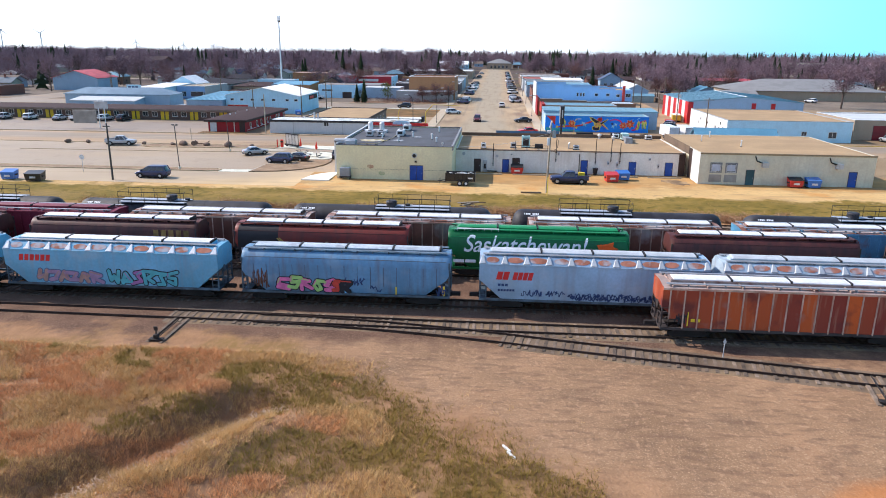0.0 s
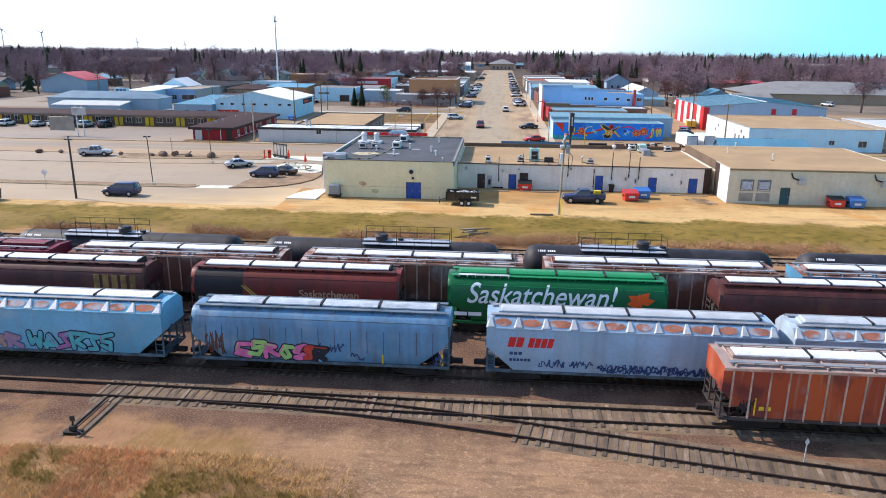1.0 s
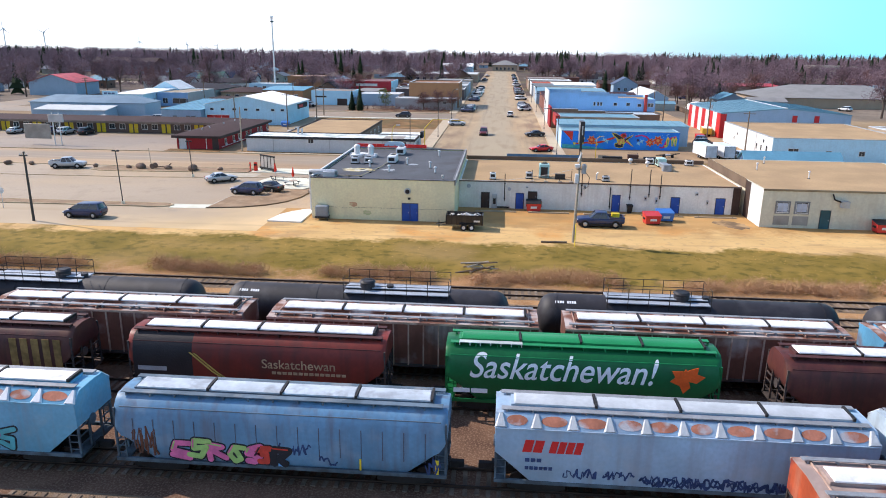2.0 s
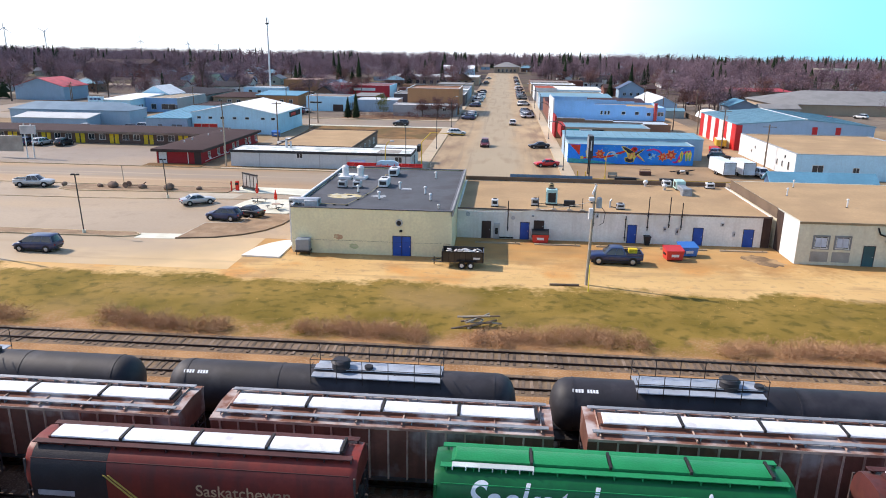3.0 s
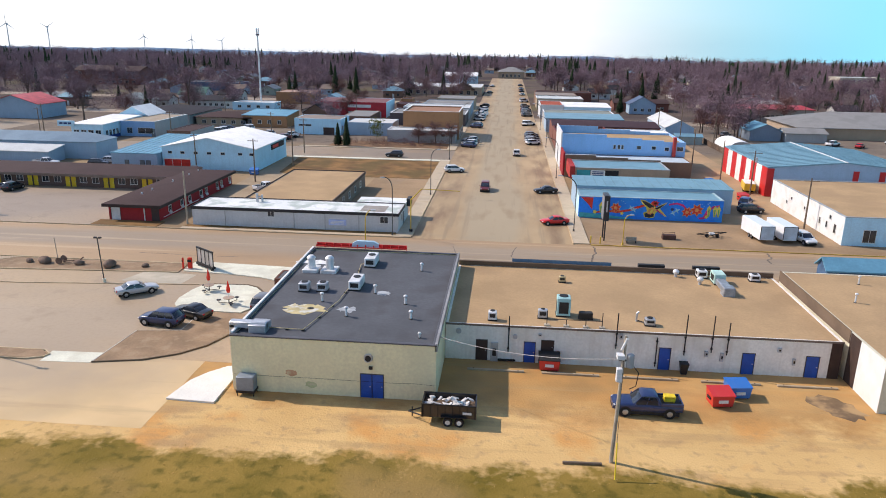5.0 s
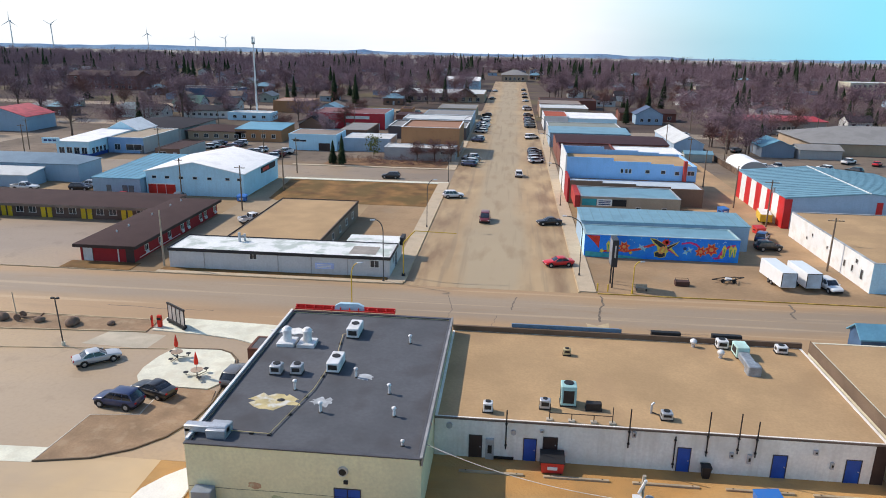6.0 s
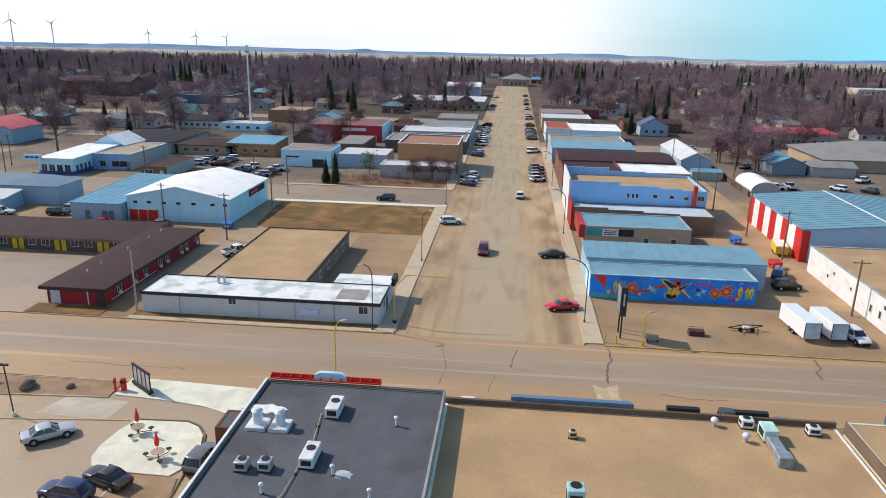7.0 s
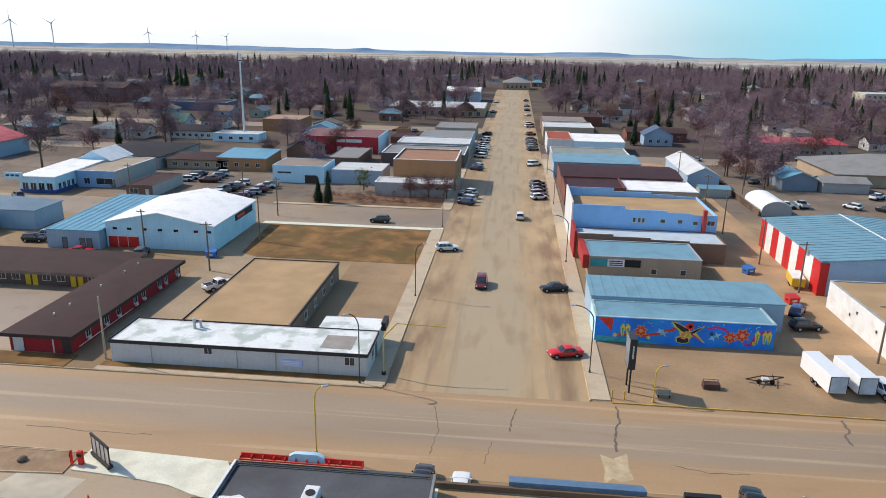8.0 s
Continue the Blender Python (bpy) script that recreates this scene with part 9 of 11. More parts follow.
def vehicle(kind, colour, x, y, rz, z=0.03, where="parked at the roadside", group="cars"):
    m = pose(x, y, z, 0, 0, rz)
    far = y > 255
    if (kind, colour, far) in _fleet:
        c = copy_thing(_fleet[(kind, colour, far)], m)
        tagged(c, "%s %s %s" % (colour, WORDS[kind], where), "car", group)
        return c
    s = BODY[kind]
    w = s["w"]
    c = thing(kind if kind != "suv" else "sport_utility", "%s %s %s" % (colour, WORDS[kind], where), "car", x, y, z, rz, group=group)
    pm = paint(colour + "_car_paint", COLOURS[colour], 0.3, 0.15 if colour in ("silver", "grey") else 0.0)
    MB().loft([body_ring(*st) for st in s["low"]]).ob("body", pm, c, smooth=50)
    a0, a1, az = s["base"]
    r0, r1, rz_ = s["roof"]
    lo_w, hi_w = w - 0.07, w - 0.24
    mid = [cabin_ring(a0 + (r0 - a0) * f, a1 + (r1 - a1) * f, lo_w + (hi_w - lo_w) * f ** 1.3, az - 0.04 + (rz_ - az) * f, 0.10) for f in (0.0, 0.55, 0.96)]
    MB().loft(mid).ob("glazing", M_CGLASS, c, smooth=50)
    top = MB().loft([cabin_ring(r0 - 0.05, r1 + 0.09, hi_w + 0.03, rz_ - 0.07, 0.10), cabin_ring(r0 + 0.02, r1, hi_w + 0.01, rz_ - 0.01, 0.10), cabin_ring(r0 + 0.22, r1 - 0.24, hi_w - 0.20, rz_ + 0.04, 0.10)])
    top.ob("roof", pm, c, smooth=40)
    for sd in (-1, 1) if not far else ():
        posts = [(a0 + 0.10, r0 + 0.06, 0.09), (a1 - 0.14, r1 - 0.02, 0.045)]
        cuts = (0.5,) if kind in ("sedan", "pickup") else (0.36, 0.66)
        posts += [(a0 + (a1 - a0) * k, r0 + (r1 - r0) * k, 0.045) for k in cuts]
        for xb_, xt_, hw in posts:
            yb, yt = sd * (lo_w + 0.008), sd * (hi_w + 0.02)
            MB().loft([[(xb_ - hw, yb, az - 0.05), (xb_ + hw, yb, az - 0.05), (xb_ + hw, yb - sd * 0.05, az - 0.05), (xb_ - hw, yb - sd * 0.05, az - 0.05)],
                      [(xt_ - hw, yt, rz_ - 0.05), (xt_ + hw, yt, rz_ - 0.05), (xt_ + hw, yt - sd * 0.05, rz_ - 0.05), (xt_ - hw, yt - sd * 0.05, rz_ - 0.05)]]).ob("pillar", pm, c)
    xf, xb = s["low"][-1][0], s["low"][0][0]
    un = MB().box(xb + 0.25, xf - 0.25, -w + 0.12, w - 0.12, 0.20, 0.50)
    un.box(xf - 0.10, xf + 0.015, -0.58, 0.58, 0.46, 0.58).box(xb - 0.015, xb + 0.1, -0.62, 0.62, 0.52, 0.64)
    for xa in s["axle"]:
        un.cyl((xa, -w + 0.002, s["r"] + 0.03), (xa, w - 0.002, s["r"] + 0.03), s["r"] + 0.07, 16)
    un.ob("underbody", M_BLACK, c)
    if kind == "pickup":
        MB().box(-2.66, -1.12, -w + 0.14, w - 0.14, 1.10, 1.155).ob("bed_floor", M_BLACK, c)
        MB().box(-2.78, -1.02, -w + 0.03, -w + 0.13, 1.04, 1.30, c=0.02).box(-2.78, -1.02, w - 0.13, w - 0.03, 1.04, 1.30, c=0.02).box(-2.80, -2.70, -w + 0.1, w - 0.1, 1.04, 1.30, c=0.02).ob("bed_rail", pm, c)
    for xa in s["axle"]:
        for sd in (-1, 1):
            r = s["r"]
            wh = MB().cyl((xa, sd * (w - 0.20), r), (xa, sd * (w + 0.012), r), r, 18).ob("wheel", M_TYRE, c)
            if not far:
                MB().cyl((xa, sd * (w + 0.005), r), (xa, sd * (w + 0.028), r), r * 0.64, 12, r * 0.5).ob("rim", M_RIM, wh)
    zl = s["low"][-1][2]
    for sd in (-1, 1):
        ya, yb = sorted((sd * (w - 0.40), sd * (w - 0.14)))
        if not far:
            MB().box(xf - 0.22, xf - 0.04, ya, yb, zl - 0.06, zl + 0.05, c=0.03).ob("headlight", M_HEAD, c)
            MB().box(a1 - 0.36, a1 - 0.22, min(sd * (w - 0.03), sd * (w + 0.15)), max(sd * (w - 0.03), sd * (w + 0.15)), az - 0.02, az + 0.12, c=0.03).ob("side_mirror", pm, c)
        MB().box(xb + 0.0, xb + 0.14, ya, yb, 0.76, 0.92, c=0.02).ob("tail_light", M_TAIL, c)
    _fleet[(kind, colour, far)] = c
    return c


vehicle("pickup", "navy", 10.4, 110.5, 180, where="with a yellow tool box behind the stores")
tbx = thing("tool_box", "yellow plastic tool box in the truck bed", "tool box", 12.2, 110.5, 1.18)
MB().box(-0.45, 0.45, -0.3, 0.3, 0, 0.4, c=0.05).ob("box_body", SPR_YELLOW, tbx)
MB().box(-0.47, 0.47, -0.32, 0.32, 0.4, 0.48, c=0.03).ob("lid", SPR_YELLOW, tbx)
vehicle("van", "navy", -51.6, 107.3, 180, where="driving on the back lane")
vehicle("sedan", "silver", -44.2, 131.7, 40, where="parked on the lot")
vehicle("suv", "navy", -37.1, 123.3, 172, where="parked on the lot")
vehicle("sedan", "black", -34.9, 125.7, 160, where="parked beside the patio")
vehicle("suv", "grey", -28.0, 129.5, 85, where="waiting in the drive-through lane")
vehicle("pickup", "silver", -74.0, 140.2, 10, where="turning into the lot")
vehicle("sedan", "red", 6.6, 172.6, 195, where="parked at the kerb")
vehicle("sedan", "black", 6.3, 198.0, 195, where="parked at the kerb")
vehicle("suv", "white", -13.5, 218.2, 15, where="parked at the corner")
vehicle("van", "maroon", -5.8, 198.6, -90, where="driving down the main street")
vehicle("suv", "white", 0.9, 246.0, 90, where="driving up the main street")
vehicle("suv", "black", -30.6, 237.6, 178, where="driving on the side street")
vehicle("pickup", "white", -48.6, 191.0, 52, where="beside the gravel roof store")
vehicle("suv", "white", 44.4, 166.9, -80, where="with a roof ladder on the gravel lot")
vehicle("pickup", "black", -8.6, 141.6, 90, where="parked before the stores")
vehicle("sedan", "white", -5.0, 141.6, 90, where="parked before the stores")
vehicle("pickup", "black", 21.4, 141.8, 80, where="parked before the stores")
vehicle("sedan", "grey", 26.8, 141.6, 80, where="parked before the stores")
vehicle("suv", "black", 42.6, 186.6, 10, where="behind the mural shop")
vehicle("suv", "blue", 43.6, 192.8, 60, where="behind the mural shop")
vehicle("pickup", "white", -107.0, 213.0 - 3.0, 5, where="by the grey shed")
vehicle("suv", "black", -95.4, 211.8, 4, where="by the workshop")
vehicle("suv", "silver", -94.0, 215.2, 4, where="by the workshop")
vehicle("sedan", "red", -81.8, 205.6, 10, where="behind the motel")
vehicle("suv", "grey", -70.2, 206.4, 100, where="by the hall")
for i, (x, y, k, cc) in enumerate(((-101, 183.4, "suv", "silver"), (-108, 183.2, "pickup", "white"), (-96.5, 183.8, "suv", "black"), (-113, 182.8, "sedan", "silver"), (-121, 183.0, "suv", "white"), (-128, 183.0, "suv", "silver"), (-104.6, 183.3, "suv", "navy"))):
    vehicle(k, cc, x, y, 80 + 3 * i, where="at the motel")
rgv = random.Random(12)
KINDS = ["suv", "pickup", "sedan", "suv", "van"]
CCS = ["white", "black", "grey", "silver", "navy", "white", "grey", "maroon"]
# angle parking along the street
for y in (258.5, 262.3, 266.4, 270.5):
    vehicle(rgv.choice(KINDS), rgv.choice(CCS), -12.6, y, 152, where="angle-parked by the shops")
for y in (306, 310, 330, 336, 342, 347, 352, 358, 372, 388):
    vehicle(rgv.choice(KINDS), rgv.choice(CCS), -12.6, y, 152, where="angle-parked by the shops")
for y in (267.5, 272.0, 276.6, 281.2, 286.0):
    vehicle(rgv.choice(KINDS), rgv.choice(CCS), 5.9, y, 28, where="angle-parked by the shops")
for y in (318, 350, 356, 362, 368, 374, 392, 420, 428):
    vehicle(rgv.choice(KINDS), rgv.choice(CCS), 5.9, y, 28, where="angle-parked by the shops")
for y, s in ((468, 1), (480, -1), (495, 1), (520, 1), (540, -1), (556, 1)):
    vehicle(rgv.choice(KINDS), rgv.choice(CCS), -3.5 + s * 9.3, y, 60, gz(y) + 0.05, where="parked far along the street")
vehicle("suv", "white", 4.3, 317.5, -88, where="driving along the main street")
# lots among the buildings
for i in range(14):
    vehicle(rgv.choice(KINDS), rgv.choice(CCS), (-77.6 if i < 7 else -69.5) + (i % 7) * 0.35 + rgv.uniform(-.3, .3), 254.8 + (i % 7) * 2.75, 186, where="in the full car lot")
for i in range(8):
    vehicle(rgv.choice(KINDS), rgv.choice(CCS), (-92.6 if i < 4 else -86.0) + rgv.uniform(-.3, .3), 273.5 + (i % 4) * 3.0, 184 + (i % 4) * 3, where="beside the brick store")
for x, y, k, cc in ((68, 268, "pickup", "white"), (72.5, 270, "pickup", "silver"), (85, 270, "suv", "white"), (92, 268, "suv", "black"), (97, 283, "pickup", "white"), (104, 281, "sedan", "red"), (70, 300, "suv", "grey"), (100, 345, "sedan", "white"), (118, 290, "suv", "white"),
                    (-48, 388, "suv", "white"), (-52, 392, "sedan", "black"), (-44, 391, "suv", "grey"), (-56, 380, "suv", "silver"), (34, 372, "suv", "black"), (37, 377, "suv", "silver"), (35, 381, "sedan", "white"), (36, 334, "suv", "grey"), (62, 338, "sedan", "silver"), (74, 337, "suv", "navy"),
                    (-145, 372, "suv", "white"), (-150, 366, "suv", "black"), (-136, 372, "suv", "silver"), (-130, 268, "sedan", "black"), (-124, 247, "suv", "grey"), (85, 168, "suv", "silver"), (90, 169, "suv", "black"), (95, 168, "suv", "white")):
    vehicle(k, cc, x, y, rgv.uniform(0, 180), where="parked among the buildings")


def box_trailer(label, x, y, rz, length):
    t_ = thing("cargo_trailer", label, "trailer", x, y, 0.03, rz, group="cargo trailers")
    h = length / 2
    MB().box(-h, h, -1.1, 1.1, 0.55, 2.75, c=0.06).ob("box_body", paint("trailer_white", (0.78, 0.79, 0.80), 0.35), t_)
    MB().box(-h - 0.03, -h + 0.02, -1.0, 1.0, 0.65, 2.6).ob("rear_ramp", mat("pale_steel_blue_panel", (0.50, 0.58, 0.66), 0.5), t_)
    MB().box(-h - 0.05, -h + 0.02, -1.08, -1.0, 0.6, 2.68).box(-h - 0.05, -h + 0.02, 1.0, 1.08, 0.6, 2.68).box(-h - 0.05, -h + 0.02, -1.08, 1.08, 2.6, 2.68).ob("rear_frame", M_BLACK, t_)
    for x_ in (-0.7, 0.25):
        for s in (-1, 1):
            w_ = MB().cyl((x_, s * 0.95, 0.34), (x_, s * 1.16, 0.34), 0.34, 14).ob("wheel", M_TYRE, t_)
            MB().cyl((x_, s * 1.15, 0.34), (x_, s * 1.175, 0.34), 0.19, 10).ob("rim", M_RIM, w_)
    MB().tube([(h, -0.7, 0.5), (h + 1.1, 0, 0.5)], 0.05).tube([(h, 0.7, 0.5), (h + 1.1, 0, 0.5)], 0.05).cyl((h + 1.0, 0, 0), (h + 1.0, 0, 0.8), 0.04).ob("drawbar", M_BLACK, t_)
    return t_


box_trailer("large white enclosed cargo trailer on the gravel lot", 38.0, 169.0, 95, 7.2)
box_trailer("white rounded cargo trailer beside the larger one", 41.5, 168.7, 95, 6.2)

# ---------------------------------------------------------------- poles and street furniture
M_WOODPOLE = mat("weathered_pole", (0.19, 0.14, 0.10), 0.9, vary=0.2, scale=1.0, fine=6.0, bump=0.2)
M_WOODPALE = mat("pale_grey_pole", (0.42, 0.36, 0.28), 0.9, vary=0.15, scale=1.0, fine=6.0, bump=0.2)
M_YPOLE = mat("yellow_pole_paint", (0.62, 0.42, 0.05), 0.55, vary=0.1)
M_GPOLE = mat("dark_steel_pole", (0.07, 0.07, 0.07), 0.5, 0.3)
M_INSUL = mat("porcelain_insulator", (0.5, 0.48, 0.46), 0.3)


def utility_pole(x, y, h, label, arms=((0, 0.9),), rz=0, transformer=False, material=None, lean=0.0):
    p = thing("utility_pole", label, "utility pole", x, y, 0, rz, group="utility poles")
    MB().cyl((0, 0, -0.2), (lean, 0, h), 0.16, 10, 0.11).ob("pole", material or M_WOODPOLE, p)
    for drop, half in arms:
        a = MB().box(-half + lean, half + lean, -0.20, -0.09, h - 0.5 - drop, h - 0.38 - drop).ob("crossarm", material or M_WOODPOLE, p)
        for u in (-0.9, -0.35, 0.35, 0.9):
            MB().cyl((lean + u * half, -0.145, h - 0.38 - drop), (lean + u * half, -0.145, h - 0.2 - drop), 0.04, 6).ob("insulator", M_INSUL, a)
    if transformer:
        MB().cyl((lean + 0.42, -0.05, h - 2.3), (lean + 0.42, -0.05, h - 1.4), 0.26, 14).cyl((lean + 0.42, -0.05, h - 1.4), (lean + 0.42, -0.05, h - 1.28), 0.26, 14, 0.1).ob("transformer", mat("grey_transformer", (0.45, 0.48, 0.50), 0.5), p)
        MB().box(-0.1, 0.4, -0.05, 0.05, h - 1.9, h - 1.8).ob("bracket", M_STEEL, p)
    return p


up = utility_pole(6.6, 102.8, 9.9, "leaning pale utility pole with transformer and meter gear", arms=(), transformer=True, material=M_WOODPALE, lean=0.25)
MB().box(-0.25, 0.15, -0.5, -0.1, 6.6, 7.6, c=0.04).box(-0.3, 0.2, -0.55, 0.05, 8.3, 8.6).ob("switch_gear", M_WHITEMETAL, up)
MB().tube([(0.9, -0.05, 7.7), (1.3, -0.1, 7.2), (1.2, -0.1, 6.2), (0.8, 0, 5.9)], 0.03).ob("cable_loop", M_PIPE, up)
MB().cyl((-0.02, -0.25, 8.9), (0.3, -0.3, 9.8), 0.09, 8).ob("cutout", M_WHITEMETAL, up)
mk = thing("guy_marker", "yellow plastic guy-wire marker in the grass", "marker", 6.55, 100.4, 0.15)
MB().cyl((0, 0, 0), (0.1, 1.0, 2.3), 0.05, 8).ob("sleeve", SPR_YELLOW, mk)
MB().cyl((0.1, 1.0, 2.3), (0.25, 2.35, 9.3), 0.015, 5).ob("guy_wire", M_STEEL, mk)
utility_pole(-56.4, 104.6, 8.2, "dark utility pole with a street sign head by the lane", arms=((0.0, 0.5),), material=M_GPOLE)
utility_pole(-52.6, 163.8, 8.6, "grey utility pole with a lamp at the motel corner", arms=(), material=M_WOODPALE)
utility_pole(-54.0, 199.5, 9.0, "wooden utility pole with a crossarm by the motel", arms=((0, 1.1),))
utility_pole(-51.7, 218.8, 9.5, "dark utility pole beside the hall", arms=((0, 0.8),))
utility_pole(-70.5, 208.2, 8.5, "wooden utility pole before the hall", arms=((0, 0.8),))
utility_pole(47.6, 203.0, 9.0, "wooden utility pole with transformer in the back lane", arms=((0, 1.3),), transformer=True)
utility_pole(47.9, 176.0, 8.5, "dark wooden utility pole by the white hall", arms=((0, 1.2),))
utility_pole(46.0, 218.5, 9.0, "wooden utility pole behind the shops", arms=())
utility_pole(45.0, 240.0, 9.0, "wooden utility pole behind the shops", arms=())
utility_pole(46.5, 262.0, 9.0, "wooden utility pole behind the shops", arms=((0, 1.0),))
for x, y in ((-55, 240), (-68, 253), (-96, 250), (-60, 330), (-100, 300), (48, 300), (62, 284), (75, 300), (90, 340), (-140, 330), (-142, 262), (-135, 250), (-20, 400), (44, 380), (66, 345), (112, 345)):
    utility_pole(x, y, 9.0, "distant wooden utility pole with a crossarm", arms=((0, 1.0),))


def curved_lamp(x, y, h, label, reach=2.2, rz=0, material=None):
    p = thing("street_lamp", label, "street lamp", x, y, 0, rz, group="street lamps")
    pts = [(0, 0, 0), (0, 0, h * 0.8)]
    for k in range(1, 6):
        a = math.pi / 2 * k / 5
        pts.append((reach * (1 - math.cos(a)), 0, h * 0.8 + h * 0.2 * math.sin(a)))
    MB().tube(pts, 0.07, 8).ob("pole", material or M_GPOLE, p)
    MB().box(reach - 0.1, reach + 0.6, -0.14, 0.14, h - 0.1, h + 0.06, c=0.04).ob("lamp_head", M_METAL, p)
    MB().cyl((0, 0, 0), (0, 0, 0.5), 0.18, 10, 0.12).ob("pole_base", material or M_GPOLE, p)
    return p


curved_lamp(-18.8, 161.4, 9.2, "dark green curved street lamp on the corner", 1.2, 200)
curved_lamp(-16.2, 192.0, 9.0, "dark curved street lamp on the sidewalk", 1.2, 10)
curved_lamp(9.4, 168.0, 9.0, "dark curved street lamp before the gravel lot", 2.4, 170)
curved_lamp(9.4, 214.0, 9.0, "dark curved street lamp by the shops", 2.4, 170)
curved_lamp(9.4, 262.0, 9.0, "dark curved street lamp by the shops", 2.4, 170)
curved_lamp(-16.2, 236.0, 8.5, "dark street lamp at the side street", 1.2, 10)
curved_lamp(9.4, 304.0, 9.0, "dark curved street lamp by the shops", 2.4, 170)
curved_lamp(-17.0, 300.0, 9.0, "dark curved street lamp by the shops", 2.4, 10)
curved_lamp(-19.9, 146.0, 7.6, "yellow curved lamp pole at the kerb", 0.8, 20, M_YPOLE)
curved_lamp(16.1, 161.4, 4.6, "short yellow curved lamp pole on the lot", 0.9, 20, M_YPOLE)
cr = thing("crossing_arm", "yellow mast arm reaching over the street", "mast arm", -16.3, 164.0, 0)
MB().tube([(0, 0, 0), (0, 0, 5.2), (1.6, 0.4, 6.9)], 0.09, 8).ob("mast", M_YPOLE, cr)
MB().cyl((1.6, 0.4, 6.9), (7.6, 0.6, 6.7), 0.06, 8).ob("arm", M_YPOLE, cr)
MB().cyl((0, 0, 0), (0, 0, 0.5), 0.28, 10).ob("mast_base", M_BLACK, cr)
for x, y, h in ((-50.7, 114.5, 7.0), (-50.2, 135.1, 5.6)):
    lp = thing("lot_lamp", "thin black lot lamp post with two heads", "lamp post", x, y, 0, group="lot lamps")
    MB().cyl((0, 0, 0), (-0.25, 0, h), 0.07, 8).ob("pole", M_GPOLE, lp)
    MB().box(-0.7, -0.3, -0.15, 0.15, h - 0.05, h + 0.12, c=0.03).box(-0.1, 0.25, -0.15, 0.15, h - 0.05, h + 0.12, c=0.03).ob("lamp_head", M_BLACK, lp)
    MB().cyl((0, 0, 0), (0, 0, 0.45), 0.2, 10).ob("pole_base", M_CONC, lp)
py = thing("pylon_sign", "tall black box sign on two steel posts", "sign", 13.6, 164.4, 0)
for dy in (-1.0, 1.0):
    MB().cyl((0, dy, 0), (0, dy, 3.4), 0.11, 8).ob("post", M_BLACK, py)
MB().box(-0.42, 0.42, -1.35, 1.35, 3.2, 7.1, c=0.05).ob("cabinet", mat("charcoal_sign_panel", (0.030, 0.032, 0.038), 0.4), py)
MB().box(-0.435, -0.415, -1.25, 1.25, 3.4, 6.9).ob("side_face", mat("grey_sign_face", (0.20, 0.22, 0.25), 0.4), py, "faded grey sign face")
MB().box(-0.08, 0.12, -1.365, -1.345, 4.6, 6.3).ob("sign_bar", M_METAL, py)

for x, y in ((11.4, 161.8), (12.8, 161.6)):
    bo = thing("bollard", "short yellow pipe bollard at the lot corner", "bollard", x, y, 0, group="bollards")
    MB().cyl((0, 0, 0), (0, 0, 1.1), 0.1, 10).ob("post", M_YPOLE, bo)
    MB().cyl((0, 0, 1.08), (0, 0, 1.16), 0.11, 10, 0.06).ob("cap", M_YPOLE, bo)
bn = thing("bench", "small grey bench by the kerb", "bench", 17.6, 162.8, 0)
MB().box(-0.8, 0.8, -0.25, 0.25, 0.42, 0.5).ob("seat", M_WOODPALE, bn)
MB().box(-0.8, 0.8, 0.2, 0.28, 0.5, 0.9).ob("backrest", M_WOODPALE, bn)
MB().box(-0.7, -0.6, -0.22, 0.22, 0, 0.42).ob("leg", M_STEEL, bn)
MB().box(0.6, 0.7, -0.22, 0.22, 0, 0.42).ob("leg", M_STEEL, bn)
tr_ = thing("steel_bin", "low dark rusty steel box on the gravel lot", "box", 23.8, 165.9, 0)
MB().box(-1.0, 1.0, -0.5, 0.5, 0.05, 0.75, c=0.05).ob("box_body", mat("rusty_box", (0.09, 0.045, 0.035), 0.7), tr_)
MB().tube([(-0.9, -0.4, 0.75), (-0.9, 0.4, 1.0), (0.9, 0.4, 1.0), (0.9, -0.4, 0.75)], 0.03).ob("rack", M_BLACK, tr_)
fm = thing("boat_trailer", "folded dark metal trailer frame on the gravel lot", "trailer frame", 30.8, 167.6, 0)
MB().tube([(-2.2, 0.6, 0.4), (0, 0, 0.45), (2.4, 0.9, 0.8), (0, 1.6, 0.5), (-2.2, 0.6, 0.4)], 0.07).tube([(-1.0, -0.8, 0.35), (0.4, 1.8, 0.45)], 0.06).tube([(0.9, -0.7, 0.3), (1.4, 1.9, 0.6)], 0.06).ob("frame_bars", M_BLACK, fm)
for s in (-0.7, 0.9):
    MB().cyl((s, 0.2, 0.3), (s, 0.4, 0.3), 0.3, 12).ob("wheel", M_TYRE, fm)
MB().box(-0.3, 0.5, 0.2, 0.9, 0.4, 0.7).ob("deck", M_WHITEMETAL, fm)
yt = thing("utility_trailer", "yellow steel utility trailer beside the striped hall", "trailer", 48.4, 207.0, 0, 80)
MB().box(-2.6, 2.6, -1.1, 1.1, 0.6, 2.0, c=0.05).ob("box_body", paint("trailer_yellow", (0.70, 0.46, 0.02), 0.45), yt)
MB().box(-2.5, 2.5, -1.0, 1.0, 2.0, 2.06).ob("cover", M_WHITEP, yt)
MB().cyl((-0.4, -1.0, 0.4), (-0.4, 1.0, 0.4), 0.4, 14).cyl((0.6, -1.0, 0.4), (0.6, 1.0, 0.4), 0.4, 14).ob("wheel", M_TYRE, yt)
dumpster("red steel dumpster in the back lane", 44.6, 197.8, 15, M_BINRED)
